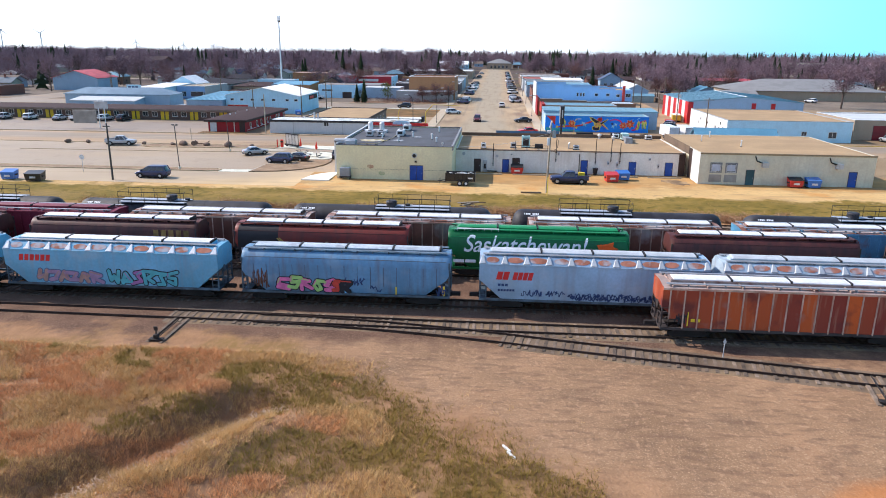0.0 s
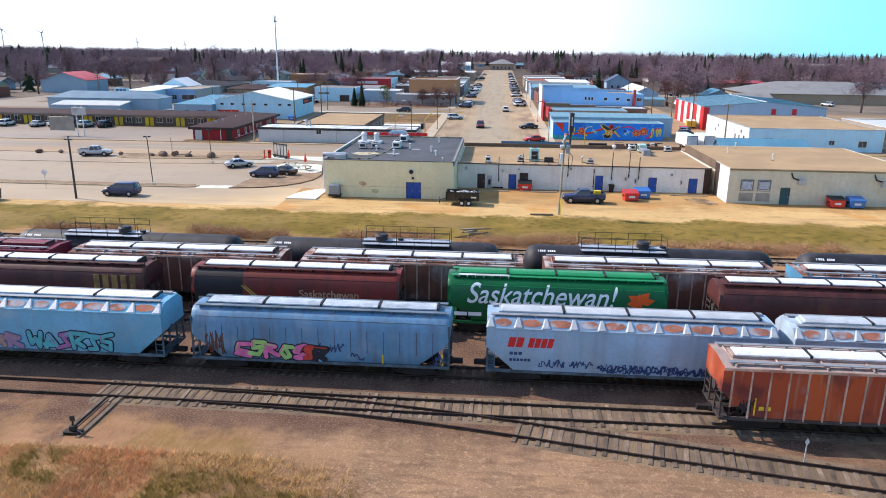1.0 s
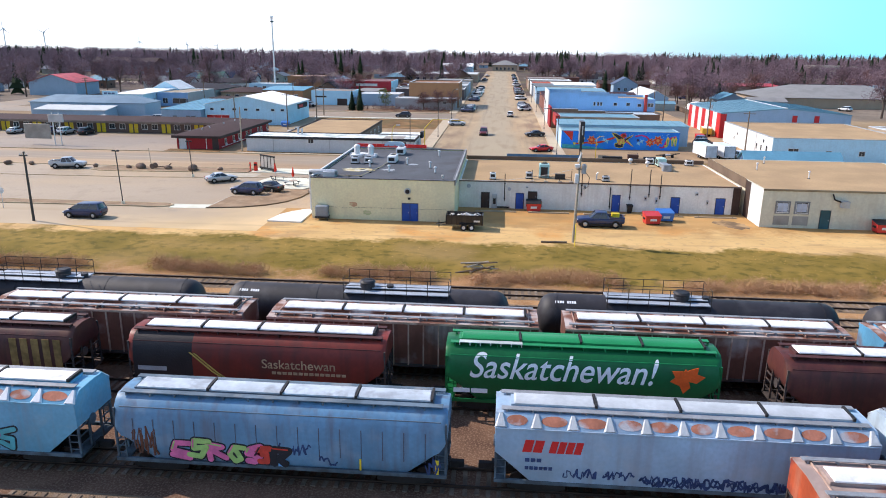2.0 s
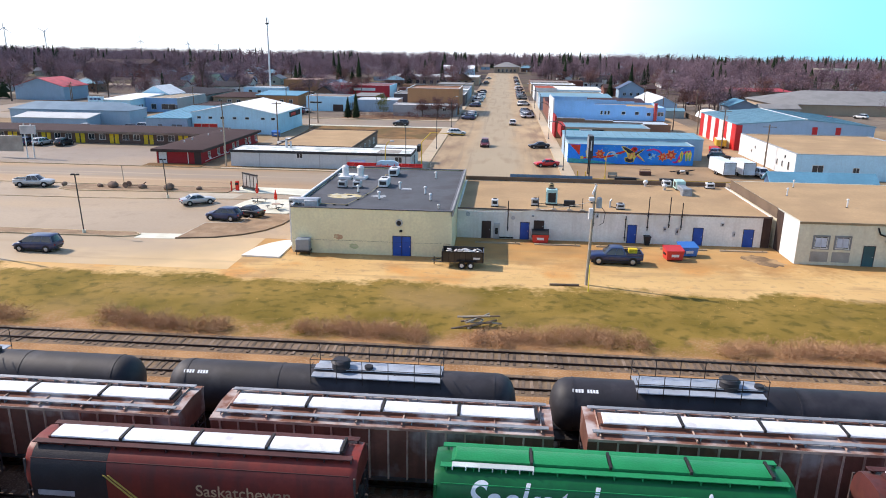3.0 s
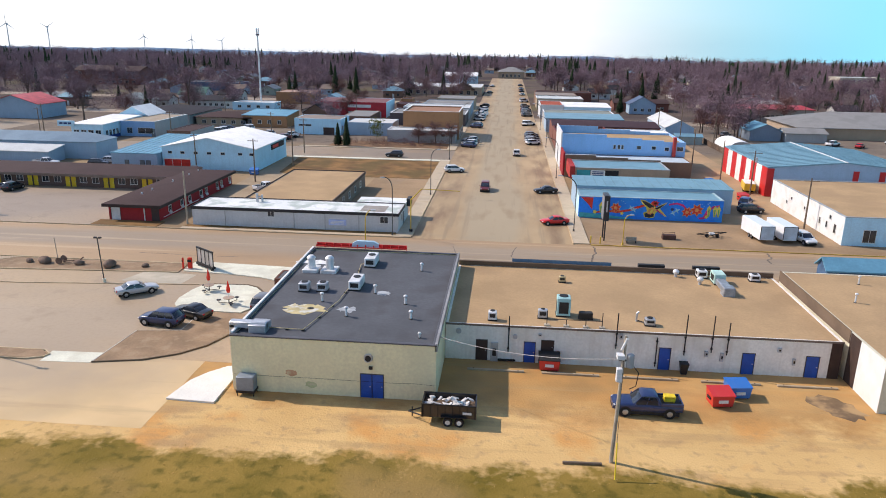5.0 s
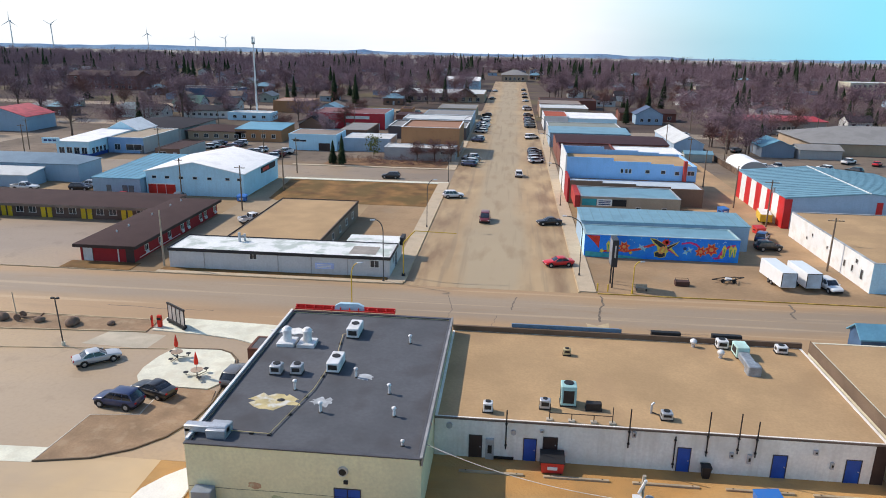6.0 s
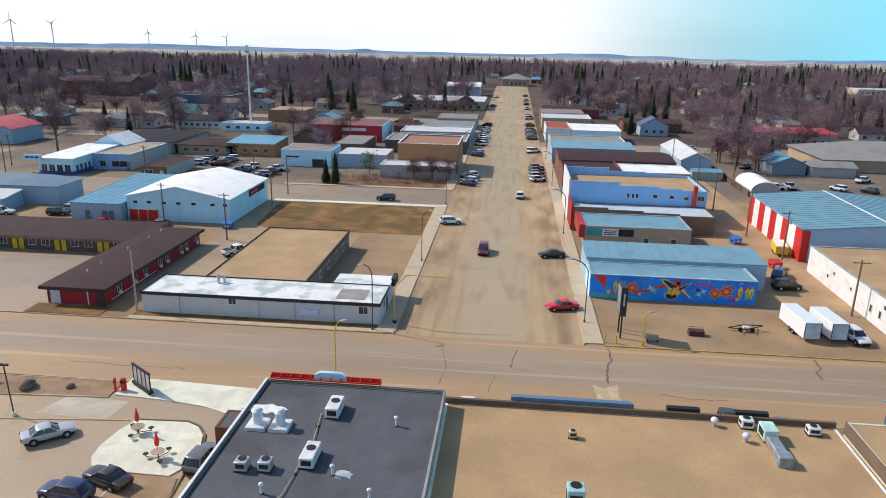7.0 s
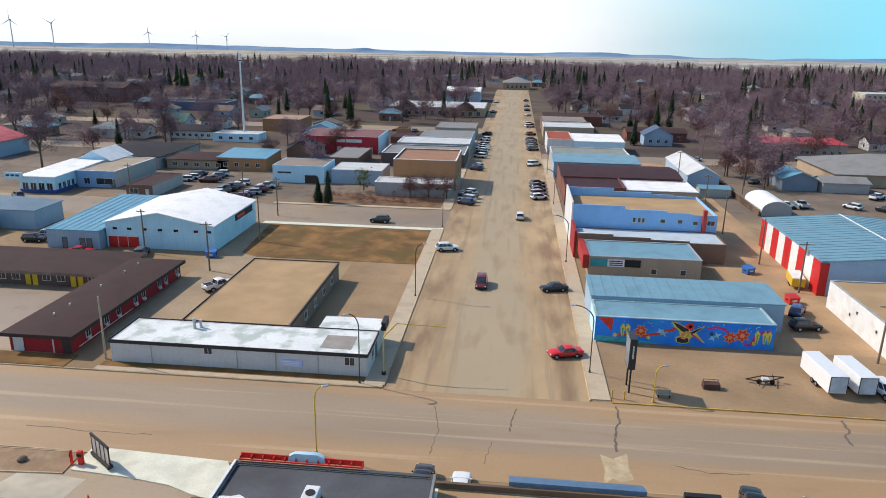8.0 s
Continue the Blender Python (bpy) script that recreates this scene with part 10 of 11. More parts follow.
dumpster("blue dumpster under a tarpaulin behind the shops", 42.2, 212.6, 30, M_BINBLUE)
dumpster("blue dumpster by the gabled hall", -57.0, 207.4, 5, M_BINBLUE)

# patio tables with closed red umbrellas
M_UMB = mat("red_umbrella_cloth", (0.72, 0.04, 0.02), 0.7, vary=0.1)
def patio_table(x, y, rz):
    p = thing("patio_table", "round patio table with three seats and a closed red umbrella", "table", x, y, 0.13, rz, group="patio tables")
    MB().cyl((0, 0, 0.72), (0, 0, 0.77), 0.62, 18).ob("tabletop", mat("tan_table", (0.36, 0.27, 0.20), 0.6), p)
    MB().cyl((0, 0, 0), (0, 0, 0.72), 0.06, 8).ob("pedestal", M_BLACK, p)
    for k in range(3):
        a = 2 * math.pi * k / 3 + 0.4
        cx, cy = 1.15 * math.cos(a), 1.15 * math.sin(a)
        MB().tube([(0, 0, 0.12), (cx, cy, 0.12), (cx, cy, 0.42)], 0.04, 6).ob("seat_arm", M_BLACK, p)
        MB().cyl((cx, cy, 0.42), (cx, cy, 0.47), 0.26, 12).ob("seat", M_BLACK, p)
    MB().cyl((0, 0, 0.77), (0, 0, 2.6), 0.025, 6).ob("umbrella_pole", M_METAL, p)
    MB().cyl((0, 0, 1.35), (0, 0, 1.7), 0.17, 8, 0.24).cyl((0, 0, 1.7), (0, 0, 2.75), 0.24, 8, 0.03).ob("folded_canopy", M_UMB, p)
    return p
patio_table(-36.2, 133.4, 0)
patio_table(-32.3, 129.6, 40)
mb_ = thing("menu_board", "dark framed drive-through menu board seen from behind", "menu board", -40.2, 141.8, 0.13, -36)
for k in range(5):
    MB().box(-1.9 + k * 0.93, -1.82 + k * 0.93, -0.06, 0.06, 0.4, 2.4).ob("mullion", M_BLACK, mb_)
MB().box(-1.95, 1.95, -0.1, 0.1, 2.35, 2.55).ob("top_rail", M_BLACK, mb_)
MB().box(-1.95, 1.95, -0.25, 0.25, 0.2, 0.5).ob("base_rail", M_BLACK, mb_)
for k in range(4):
    MB().box(-1.8 + k * 0.93, -0.99 + k * 0.93, -0.02, 0.02, 0.5, 2.35).ob("menu_panel", mat("pale_menu_panel", (0.45, 0.42, 0.38), 0.5), mb_)
for x in (-1.6, 1.6):
    MB().box(x - 0.08, x + 0.08, -0.2, 0.2, 0.0, 0.3).ob("foot", M_BLACK, mb_)
for x, y, w in ((-42.1, 141.4, 0.5), (-43.0, 141.3, 0.12)):
    rb = thing("order_post", "bright red order post on the concrete pad", "post", x, y, 0.1, group="order posts")
    MB().box(-w / 2, w / 2, -0.2, 0.2, 0, 1.45, c=0.04).ob("post", M_UMB, rb)
    MB().box(-w / 2, w / 2, -0.22, -0.2, 0.9, 1.2).ob("speaker", M_BLACK, rb)
# boulders and a machine relic on the island
M_ROCK = mat("brown_boulder", (0.20, 0.135, 0.10), 0.9, vary=0.3, scale=1.0, fine=5.0, bump=0.4)
rgr = random.Random(6)
for x, y, r in ((-63.9, 141.0, 0.55), (-61.8, 141.0, 0.95), (-52.6, 140.6, 1.0), (-48.1, 141.2, 0.5), (-57.0, 141.0, 0.7), (-70, 141.5, 0.6), (-77, 142.2, 0.7), (-82, 142.4, 0.6), (-86, 142.0, 0.7)):
    bl = MB().ball((0, 0, r * 0.35), r, r * 0.75, r * 0.6, 9, 6)
    bl.v = [(vx * (1 + 0.22 * noise.noise((vx + x, vy, vz))), vy * (1 + 0.22 * noise.noise((vx, vy + y, vz))), max(-0.1, vz * (1 + 0.3 * noise.noise((vx * 2, vy * 2, x))))) for vx, vy, vz in bl.v]
    o = bl.ob("boulder", M_ROCK, smooth=60)
    o.matrix_basis = pose(x, y, 0.1, 0, 0, rgr.uniform(0, 180))
    tagged(o, "brown rounded boulder on the gravel island", "boulder", "boulders")
rel = thing("farm_relic", "old rusty farm implement on display", "implement", -58.8, 141.2, 0.1)
MB().tube([(-1.2, 0, 0.3), (1.6, 0.2, 0.4), (2.2, 0.2, 0.9)], 0.09).tube([(-0.8, -0.5, 0.3), (-0.8, 0.6, 0.3)], 0.06).ob("beam", M_ROCK, rel)
for s in (-0.5, 0.6):
    MB().cyl((-0.8, s - 0.05, 0.45), (-0.8, s + 0.05, 0.45), 0.45, 14).ob("wheel", M_ROCK, rel)
MB().cyl((-1.2, 0, 0.2), (-1.5, 0.2, 3.4), 0.05, 6).ob("flag_pole", M_WOODPALE, rel)
ms_ = thing("motel_sign", "tall motel roadside sign on white posts", "sign", -92.5, 166.5, 0)
for dx in (-0.5, 0.9):
    MB().cyl((dx, 0, 0), (dx, 0, 6.5), 0.11, 8).ob("post", M_WHITEP, ms_)
MB().box(-6.8, -1.2, -0.15, 0.15, 1.2, 4.2, c=0.04).ob("panel", mat("faded_sign_panel", (0.34, 0.30, 0.26), 0.6), ms_)
MB().box(-1.3, 1.8, -0.2, 0.2, 4.6, 6.2, c=0.04).ob("upper_panel", mat("grey_sign_panel", (0.45, 0.44, 0.44), 0.6), ms_)
ss = thing("stop_sign", "back of a small street sign by the lane", "street sign", -64.3, 110.4, 0)
MB().cyl((0, 0, 0), (0, 0, 2.2), 0.035, 6).ob("post", M_METAL, ss)
MB().cyl((0, 0, 2.3), (0, 0.02, 2.3), 0.4, 8).ob("plate", M_WHITEMETAL, ss)

# mast with its head, on the far side of town
tw = thing("cell_mast", "tall slim white steel mast with antenna head", "mast", -106.0, 354.0, 0)
MB().cyl((0, 0, 0), (0, 0, 30.5), 0.42, 12, 0.26).ob("shaft", M_WHITEMETAL, tw)
for k in range(3):
    a = 2 * math.pi * k / 3
    MB().box(0.5 * math.cos(a) - 0.16, 0.5 * math.cos(a) + 0.16, 0.5 * math.sin(a) - 0.16, 0.5 * math.sin(a) + 0.16, 29.6, 32.6, c=0.03).ob("antenna", M_WHITEMETAL, tw)
MB().cyl((0, 0, 29.9), (0, 0, 30.2), 0.8, 12).ob("head_ring", M_STEEL, tw)
# wind turbines on the horizon
M_TURB = mat("turbine_white", (0.50, 0.56, 0.62), 0.5, vary=0.03)
for x, y, h, r in ((-2115, 3000, 112, 42), (-2198, 3400, 112, 42), (-2033, 4000, 88, 38), (-1804, 4100, 78, 36), (-1709, 4300, 75, 34)):
    wt = thing("wind_turbine", "white three-bladed wind turbine on the horizon", "wind turbine", x, y, gz(y), group="wind turbines")
    MB().cyl((0, 0, 0), (0, 0, h), 2.6, 10, 1.6).ob("tower", M_TURB, wt)
    MB().box(-2, 2, -4, 7, h - 2, h + 2.4, c=0.5).ob("nacelle", M_TURB, wt)
    off = rgr.uniform(0, 2)
    for k in range(3):
        a = off + 2 * math.pi * k / 3
        ca, sa = math.cos(a), math.sin(a)
        MB().add([(-sa * 1.6, -5, h + ca * 1.6), (sa * 1.6, -5, h - ca * 1.6), (ca * r + sa * 0.3, -5.4, h + sa * r - ca * 0.3), (ca * r - sa * 0.3, -5.4, h + sa * r + ca * 0.3), (ca * r * 0.2 - sa * 2.2, -4.4, h + sa * r * 0.2 + ca * 2.2)], [(0, 1, 2, 3), (0, 3, 4), (4, 3, 2, 1, 0)]).ob("blade", M_TURB, wt)
    MB().cyl((0, -6, h), (0, -4, h), 1.2, 10, 2.0).ob("hub", M_TURB, wt)
# ---------------------------------------------------------------- houses among the trees
def free(x, y, m):
    if -24 - m < x < 17 + m and y < 700:
        return False
    if 140 < y < 162 or 232 - m < y < 254 + m and x < 10 or 394 - m < y < 412 + m and x < 10 or 328 - m < y < 345 + m and x > 0 or -178 - m < x < -157 + m and y < 430:
        return False
    return not any(a - m < x < b + m and c - m < y < d + m for a, b, c, d in TAKEN)


HW = [wallm("house_white", (0.60, 0.60, 0.58)), wallm("house_cream", (0.50, 0.46, 0.36)), W_GREYBLUE, wallm("house_sage", (0.34, 0.38, 0.32)), W_BROWN, W_GREY]
HR = [R_GREY, R_DARK, R_BROWN, R_METAL, roofm("slate_roof", (0.20, 0.23, 0.26)), roofm("brown_grey_roof", (0.22, 0.17, 0.14))]
HN = ["white", "cream", "blue-grey", "sage green", "brown", "grey"]
rh = random.Random(21)
homes = []
n_taken = len(TAKEN)
for k in range(9):
    wx, wy, hh = rh.uniform(4.6, 6.6), rh.uniform(3.6, 4.8), rh.uniform(2.7, 3.4)
    kd = ["gable_x", "hip", "gable_y"][k % 3]
    homes.append(building("house", "small %s bungalow with a shingled roof" % HN[k % 6], "house", -wx, wx, -wy, wy, hh, HW[k % 6], HR[(k * 5 + 1) % 6], kind=kd, rise=rh.uniform(1.5, 2.6), over=0.5,
                          openings=[("f", -wx * 0.55, 1.0, 1.5, 1.1, "win"), ("f", 0.2, 0.0, 0.95, 2.0, "white"), ("f", wx * 0.55, 1.0, 1.2, 1.1, "win"), ("l", 0, 1.0, 1.2, 1.0, "win"), ("r", 0, 1.0, 1.2, 1.0, "win")], plain=True))
    MB().box(-wx * 0.3, -wx * 0.3 + 0.6, -0.3, 0.3, hh + 0.5, hh + 3.2).ob("chimney", W_BRICK, homes[-1])
del TAKEN[n_taken:]
placed = []
# homes by the avenue and behind the shops
for k, (x, y, turn) in enumerate(((-149.0, 353.0, 0), (-199.0, 356.0, 90), (-82.4, 391.5, 0), (-150.0, 386.0, 90), (-188.0, 351.0, 0), (-74.0, 331.0, 0), (-131.0, 387.0, 0), (-206.0, 383.0, 0), (-98.5, 446.0, 90))):
    homes[k].matrix_basis = pose(x, y, gz(y), 0, 0, turn)
    placed.append((x, y))
    TAKEN.append((x - 6, x + 6, y - 6, y + 6))
for tries in range(6000):
    if len(placed) >= 165:
        break
    y = 268 + 560 * rh.random() ** 1.25
    x = rh.uniform(-1, 1) * (110 + 0.52 * (y - 85))
    if not free(x, y, 9) or -130 < x < 66 and y < 400 or x > 0 and y < 335 or any(abs(x - a) < 15 and abs(y - b) < 13 for a, b in placed):
        continue
    k = len(placed)
    m = pose(x, y, gz(y), 0, 0, rh.choice((0, 90, 180, 270)) + rh.uniform(-3, 3))
    tagged(copy_thing(homes[k % len(homes)], m), group="bungalows")
    placed.append((x, y))
    TAKEN.append((x - 6, x + 6, y - 6, y + 6))

# ---------------------------------------------------------------- trees
M_BARK = mat("grey_brown_bark", (0.115, 0.082, 0.066), 0.95, vary=0.25, scale=1.0, fine=5.0, bump=0.3)


def foliage(name, a, b, rough=0.9):
    t = Tree(name)
    g_ = t.node("ShaderNodeNewGeometry")
    oi = t.node("ShaderNodeObjectInfo")
    v = t.math("ADD", t.math("MULTIPLY", g_.outputs["Random Per Island"], 0.6), t.math("MULTIPLY", oi.outputs["Random"], 0.4))
    col = t.mix(v, a, b)
    col = t.mix(t.noise(0.03, detail=3.0, lo=0.45, hi=0.65, b=0.4), col, tuple(q * 0.7 for q in a))
    return t.finish(col, rough, 0.0, 0.1)


M_TWIG = foliage("bare_twigs", (0.086, 0.055, 0.070), (0.400, 0.266, 0.296))
M_TWIG_RED = foliage("reddish_twigs", (0.12, 0.062, 0.058), (0.26, 0.140, 0.120))
M_NEEDLE = foliage("spruce_needles", (0.012, 0.022, 0.012), (0.040, 0.058, 0.026))
M_BUD = foliage("budding_leaves", (0.09, 0.11, 0.025), (0.20, 0.21, 0.06))


def limb_points(rg, h, spread):
    """Ends of the main limbs of a bare crown."""
    out = []
    n = 11
    for i in range(n):
        a = 2 * math.pi * i / n + rg.uniform(-0.4, 0.4)
        up_ = h * rg.uniform(0.42, 0.96)
        r = spread * rg.uniform(0.35, 1.0) * (1.0 - 0.45 * abs(up_ / h - 0.62) / 0.4)
        out.append((math.cos(a) * r, math.sin(a) * r, up_))
    return out


def twigs(mb, rg, centre, radius, count, length, width):
    for _ in range(count):
        d = Vector((rg.gauss(0, 1), rg.gauss(0, 1), rg.gauss(0.25, 0.8))).normalized()
        p = Vector(centre) + Vector((rg.gauss(0, 1), rg.gauss(0, 1), rg.gauss(0, 0.8))) * radius * 0.42
        q = p + d * length * rg.uniform(0.6, 1.3)
        s = d.orthogonal().normalized()
        s = (s * math.cos(1.0 + len(mb.v)) + d.cross(s) * math.sin(1.0 + len(mb.v))) * width
        mb.add([p - s, p + s, q], [(0, 1, 2)])


def bare_tree(seed, h, spread, material, label):
    rg = random.Random(seed)
    tr = thing("bare_tree", label, "tree", group="bare trees")
    tk = MB()
    tk.cyl((0, 0, -0.4), (rg.uniform(-.2, .2), rg.uniform(-.2, .2), h * 0.34), 0.26 * h / 10, 8, 0.17 * h / 10)
    tk.cyl((0, 0, h * 0.33), (rg.uniform(-.4, .4), rg.uniform(-.4, .4), h * 0.82), 0.16 * h / 10, 7, 0.04)
    cr = MB()
    for ex_, ey, ez in limb_points(rg, h, spread):
        z0 = h * rg.uniform(0.24, 0.5)
        mid = (ex_ * 0.5, ey * 0.5, z0 + (ez - z0) * 0.62)
        tk.cyl((0, 0, z0), mid, 0.085 * h / 10, 5, 0.055 * h / 10)
        tk.cyl(mid, (ex_, ey, ez), 0.055 * h / 10, 5, 0.015)
        twigs(cr, rg, (ex_, ey, ez), h * 0.18, 70, h * 0.13, 0.055)
        twigs(cr, rg, mid, h * 0.17, 40, h * 0.13, 0.055)
    twigs(cr, rg, (0, 0, h * 0.84), h * 0.2, 80, h * 0.13, 0.055)
    tk.ob("trunk", M_BARK, tr)
    cr.ob("crown", material, tr, smooth=0)
    return tr


def boughs(mb, rg, x, y, z, h, r, layers, per, wide):
    for k in range(layers):
        f = k / layers
        zz = z + h * (0.10 + 0.88 * f)
        rr = r * (1 - f) ** 0.85 * rg.uniform(0.8, 1.15) + 0.08
        for i in range(per):
            a = 2 * math.pi * (i + rg.random()) / per
            l_ = rr * rg.uniform(0.7, 1.2)
            d = Vector((math.cos(a), math.sin(a), 0))
            s = Vector((-math.sin(a), math.cos(a), 0)) * wide * (0.35 + rr)
            p = Vector((x, y, zz + h * 0.07))
            q = Vector((x, y, zz - 0.16 * rr)) + d * l_
            mid = Vector((x, y, zz + h * 0.015)) + d * l_ * 0.55
            mb.add([p, mid - s, q, mid + s], [(0, 1, 2), (0, 2, 3)])


def skirts(mb, rg, x, y, z, h, r, layers=6, n=8):
    """A full dark spruce: ragged cone skirts, one above the other."""
    for k in range(layers):
        f = k / layers
        za, zb = z + h * (0.08 + 0.90 * f), z + h * min(1.0, 0.08 + 0.90 * (f + 1.75 / layers))
        rr = r * (1 - f) ** 0.8
        turn, vs = rg.uniform(0, 6.28), [(x + rg.uniform(-0.1, 0.1), y, zb)]
        for i in range(n):
            q = rr * (rg.uniform(0.85, 1.2) if i % 2 else rg.uniform(0.5, 0.75))
            a = turn + 2 * math.pi * i / n
            vs.append((x + math.cos(a) * q, y + math.sin(a) * q, za - 0.25 * q + rg.uniform(-0.2, 0.2)))
        mb.add(vs, [(0, 1 + i, 1 + (i + 1) % n) for i in range(n)])


def spruce(seed, h, r, label):
    rg = random.Random(seed)
    tr = thing("spruce_tree", label, "tree", group="spruce trees")
    MB().cyl((0, 0, -0.3), (0, 0, h * 0.96), 0.2, 7, 0.03).ob("trunk", M_BARK, tr)
    cr = MB()
    skirts(cr, rg, 0, 0, 0, h, r * 0.72, 12, 12)
    boughs(cr, rg, 0, 0, 0, h, r, 22, 15, 0.17)
    cr.ob("crown", M_NEEDLE, tr, smooth=0)
    return tr


rt_ = random.Random(33)
bare = [bare_tree(100 + k, h, s, mt, lb) for k, (h, s, mt, lb) in enumerate(((10.5, 4.4, M_TWIG, "leafless brown-purple elm among houses"), (13.0, 5.2, M_TWIG, "tall leafless poplar with a twiggy crown"), (9.0, 4.0, M_TWIG_RED, "leafless reddish-brown street tree"), (12.0, 4.2, M_TWIG, "leafless ash tree with upright limbs"), (8.0, 3.6, M_TWIG_RED, "small leafless yard tree"), (15.0, 5.0, M_TWIG, "very tall leafless cottonwood")))]
fir = [spruce(200 + k, h, r, lb) for k, (h, r, lb) in enumerate(((11.0, 2.3, "dark green spruce with drooping boughs"), (15.5, 2.9, "tall dark spruce standing above the houses"), (8.0, 2.0, "small dark spruce in a yard")))]
first = set()


def plant(lst, k, x, y, s=1.0):
    m = pose(x, y, gz(y), 0, 0, rt_.uniform(0, 360)) @ Matrix.Diagonal((s, s, s * rt_.uniform(0.9, 1.1), 1))
    o = lst[k]
    if (id(lst), k) not in first:
        first.add((id(lst), k))
        o.matrix_basis = m
        return o
    c_ = copy_thing(o, Matrix.Identity(4))
    c_.matrix_basis = m
    return c_


# named spots
ty = plant(fir, 0, -46.8, 254.2, 0.75)
plant(fir, 2, -49.5, 255.0, 0.85)
bd = thing("budding_tree", "young tree with yellow-green spring buds", "tree", -41.0, 269.5, 0)
cr = MB()
rgb = random.Random(9)
for k in range(26):
    twigs(cr, rgb, (rgb.gauss(0, 0.9), rgb.gauss(0, 0.9), rgb.uniform(1.6, 6.2)), 1.1, 12, 0.7, 0.16)
MB().cyl((0, 0, -0.2), (0.1, 0, 5.5), 0.13, 7, 0.04).ob("trunk", M_BARK, bd)
cr.ob("crown", M_BUD, bd, smooth=0)
for x, y in ((-22.5, 262.5), (-27.5, 262.8), (-17.9, 263.0)):
    plant(bare, 4, x, y, 0.75)
for k, x, y, s in ((0, -72.0, 318.0, 1.0), (2, -64.0, 331.0, 1.0), (0, -60.5, 291.0, 0.9), (2, 66.0, 296.0, 1.0), (0, 70.0, 291.0, 1.0), (3, 73.0, 297.0, 1.0), (1, 69.0, 305.0, 1.0), (0, 80.0, 310.0, 1.1), (2, 96.0, 346.0, 1.0), (4, 105.0, 347.0, 1.2), (5, 140.0, 345.0, 1.0), (0, 150.0, 286.0, 1.1), (1, -176.0, 335.0, 1.0), (3, -150.0, 345.0, 1.0), (0, -129.5, 341.0, 1.0), (2, -80.5, 309.5, 0.9), (0, -86.0, 345.5, 1.0), (1, -181.0, 341.0, 1.0), (0, -210.0, 369.0, 1.0), (3, -118.0, 354.0, 0.9), (2, -64.0, 346.0, 1.0), (0, -113.0, 366.0, 1.0), (4, -66.0, 372.0, 1.0)):
    plant(bare, k, x, y, s)
for k, x, y, s in ((1, -90.0, 421.0, 1.1), (1, -80.0, 424.0, 1.05), (0, -110.0, 408.0, 1.0), (2, 79.0, 306.0, 1.2), (0, 46.0, 372.0, 1.0), (1, 60.0, 402.0, 1.0), (1, -107.9, 484.5, 1.2), (2, -95.1, 478.5, 1.15), (0, -122.0, 458.0, 1.0)):
    plant(fir, k, x, y, s)
count = 0
for tries in range(9000):
    if count >= 330:
        break
    y = 262 + 300 * rt_.random() ** 0.8
    x = rt_.uniform(-1, 1) * (95 + 0.62 * (y - 70))
    if not free(x, y, 2.5):
        continue
    if -128 < x < 64 and y < 402 or (y < 300 and rt_.random() < 0.55):
        continue
    count += 1
    if rt_.random() < 0.09:
        plant(fir, rt_.randrange(3), x, y, rt_.uniform(0.8, 1.15))
    else:
        plant(bare, rt_.randrange(6), x, y, rt_.uniform(0.75, 1.15))

# the far woods, bare and dark, as one mass of twigs
nm, spots, firs_far = MB(), [], 0
for tries in range(40000):
    if len(spots) > 7000:
        break
    y = 300 + 690 * rt_.random() ** 0.95
    x = rt_.uniform(-1, 1) * (130 + 0.70 * (y - 70))
    if not free(x, y, 1.5) or y < 402 and -128 < x < 64 or noise.noise((x * 0.014, y * 0.014, 8.0)) < (-0.06 if y < 480 else -0.14 if y < 680 else -0.30):
        continue
    if rt_.random() < (0.012 + 0.34 * max(0.0, noise.noise((x * 0.02, y * 0.02, 3.0)) - 0.10) if y < 900 else 0.13):
        h = rt_.uniform(9, 15)
        firs_far += 1
        skirts(nm, rt_, x, y, gz(y), h, rt_.uniform(2.1, 3.3))
    else:
        spots.append((x, y, gz(y), rt_.uniform(7.5, 12.5) * (1.0 if y < 620 else 1.2 if y < 800 else 1.35), 0.8 + max(0.0, (y - 400) / 420)))
for _ in range(900):
    y = rt_.uniform(600, 985)
    x = rt_.uniform(-1, 1) * 0.72 * y
    if free(x, y, 2.0) and noise.noise((x * 0.012, y * 0.006, 5.0)) > 0.12:
        skirts(nm, rt_, x, y, gz(y), rt_.uniform(13, 19), rt_.uniform(2.6, 3.8))
rngn = np.random.default_rng(4)
sp = np.array(spots)
PER = 210
n_t = len(sp)
hh_ = np.repeat(sp[:, 3], PER)
ang = rngn.uniform(0, 2 * np.pi, (n_t, 8))
rad = rngn.uniform(0.0, 0.42, (n_t, 8))
upz = rngn.uniform(0.36, 0.88, (n_t, 8))
pick = rngn.integers(0, 8, (n_t, PER))
rows_ = np.arange(n_t)[:, None]
cx = (np.cos(ang) * rad)[rows_, pick].ravel() * hh_
cy = (np.sin(ang) * rad)[rows_, pick].ravel() * hh_
cz = upz[rows_, pick].ravel() * hh_
base = np.stack([np.repeat(sp[:, 0], PER) + cx, np.repeat(sp[:, 1], PER) + cy, np.repeat(sp[:, 2], PER) + cz], 1)
base += rngn.normal(0, 0.10, base.shape) * hh_[:, None]
d_ = rngn.normal(0, 1, base.shape) + np.array([0, 0, 0.15])
d_ /= np.linalg.norm(d_, axis=1)[:, None]
s_ = np.cross(d_, rngn.normal(0, 1, base.shape))
s_ /= np.linalg.norm(s_, axis=1)[:, None]
s_ *= (0.065 * np.repeat(sp[:, 4], PER))[:, None]
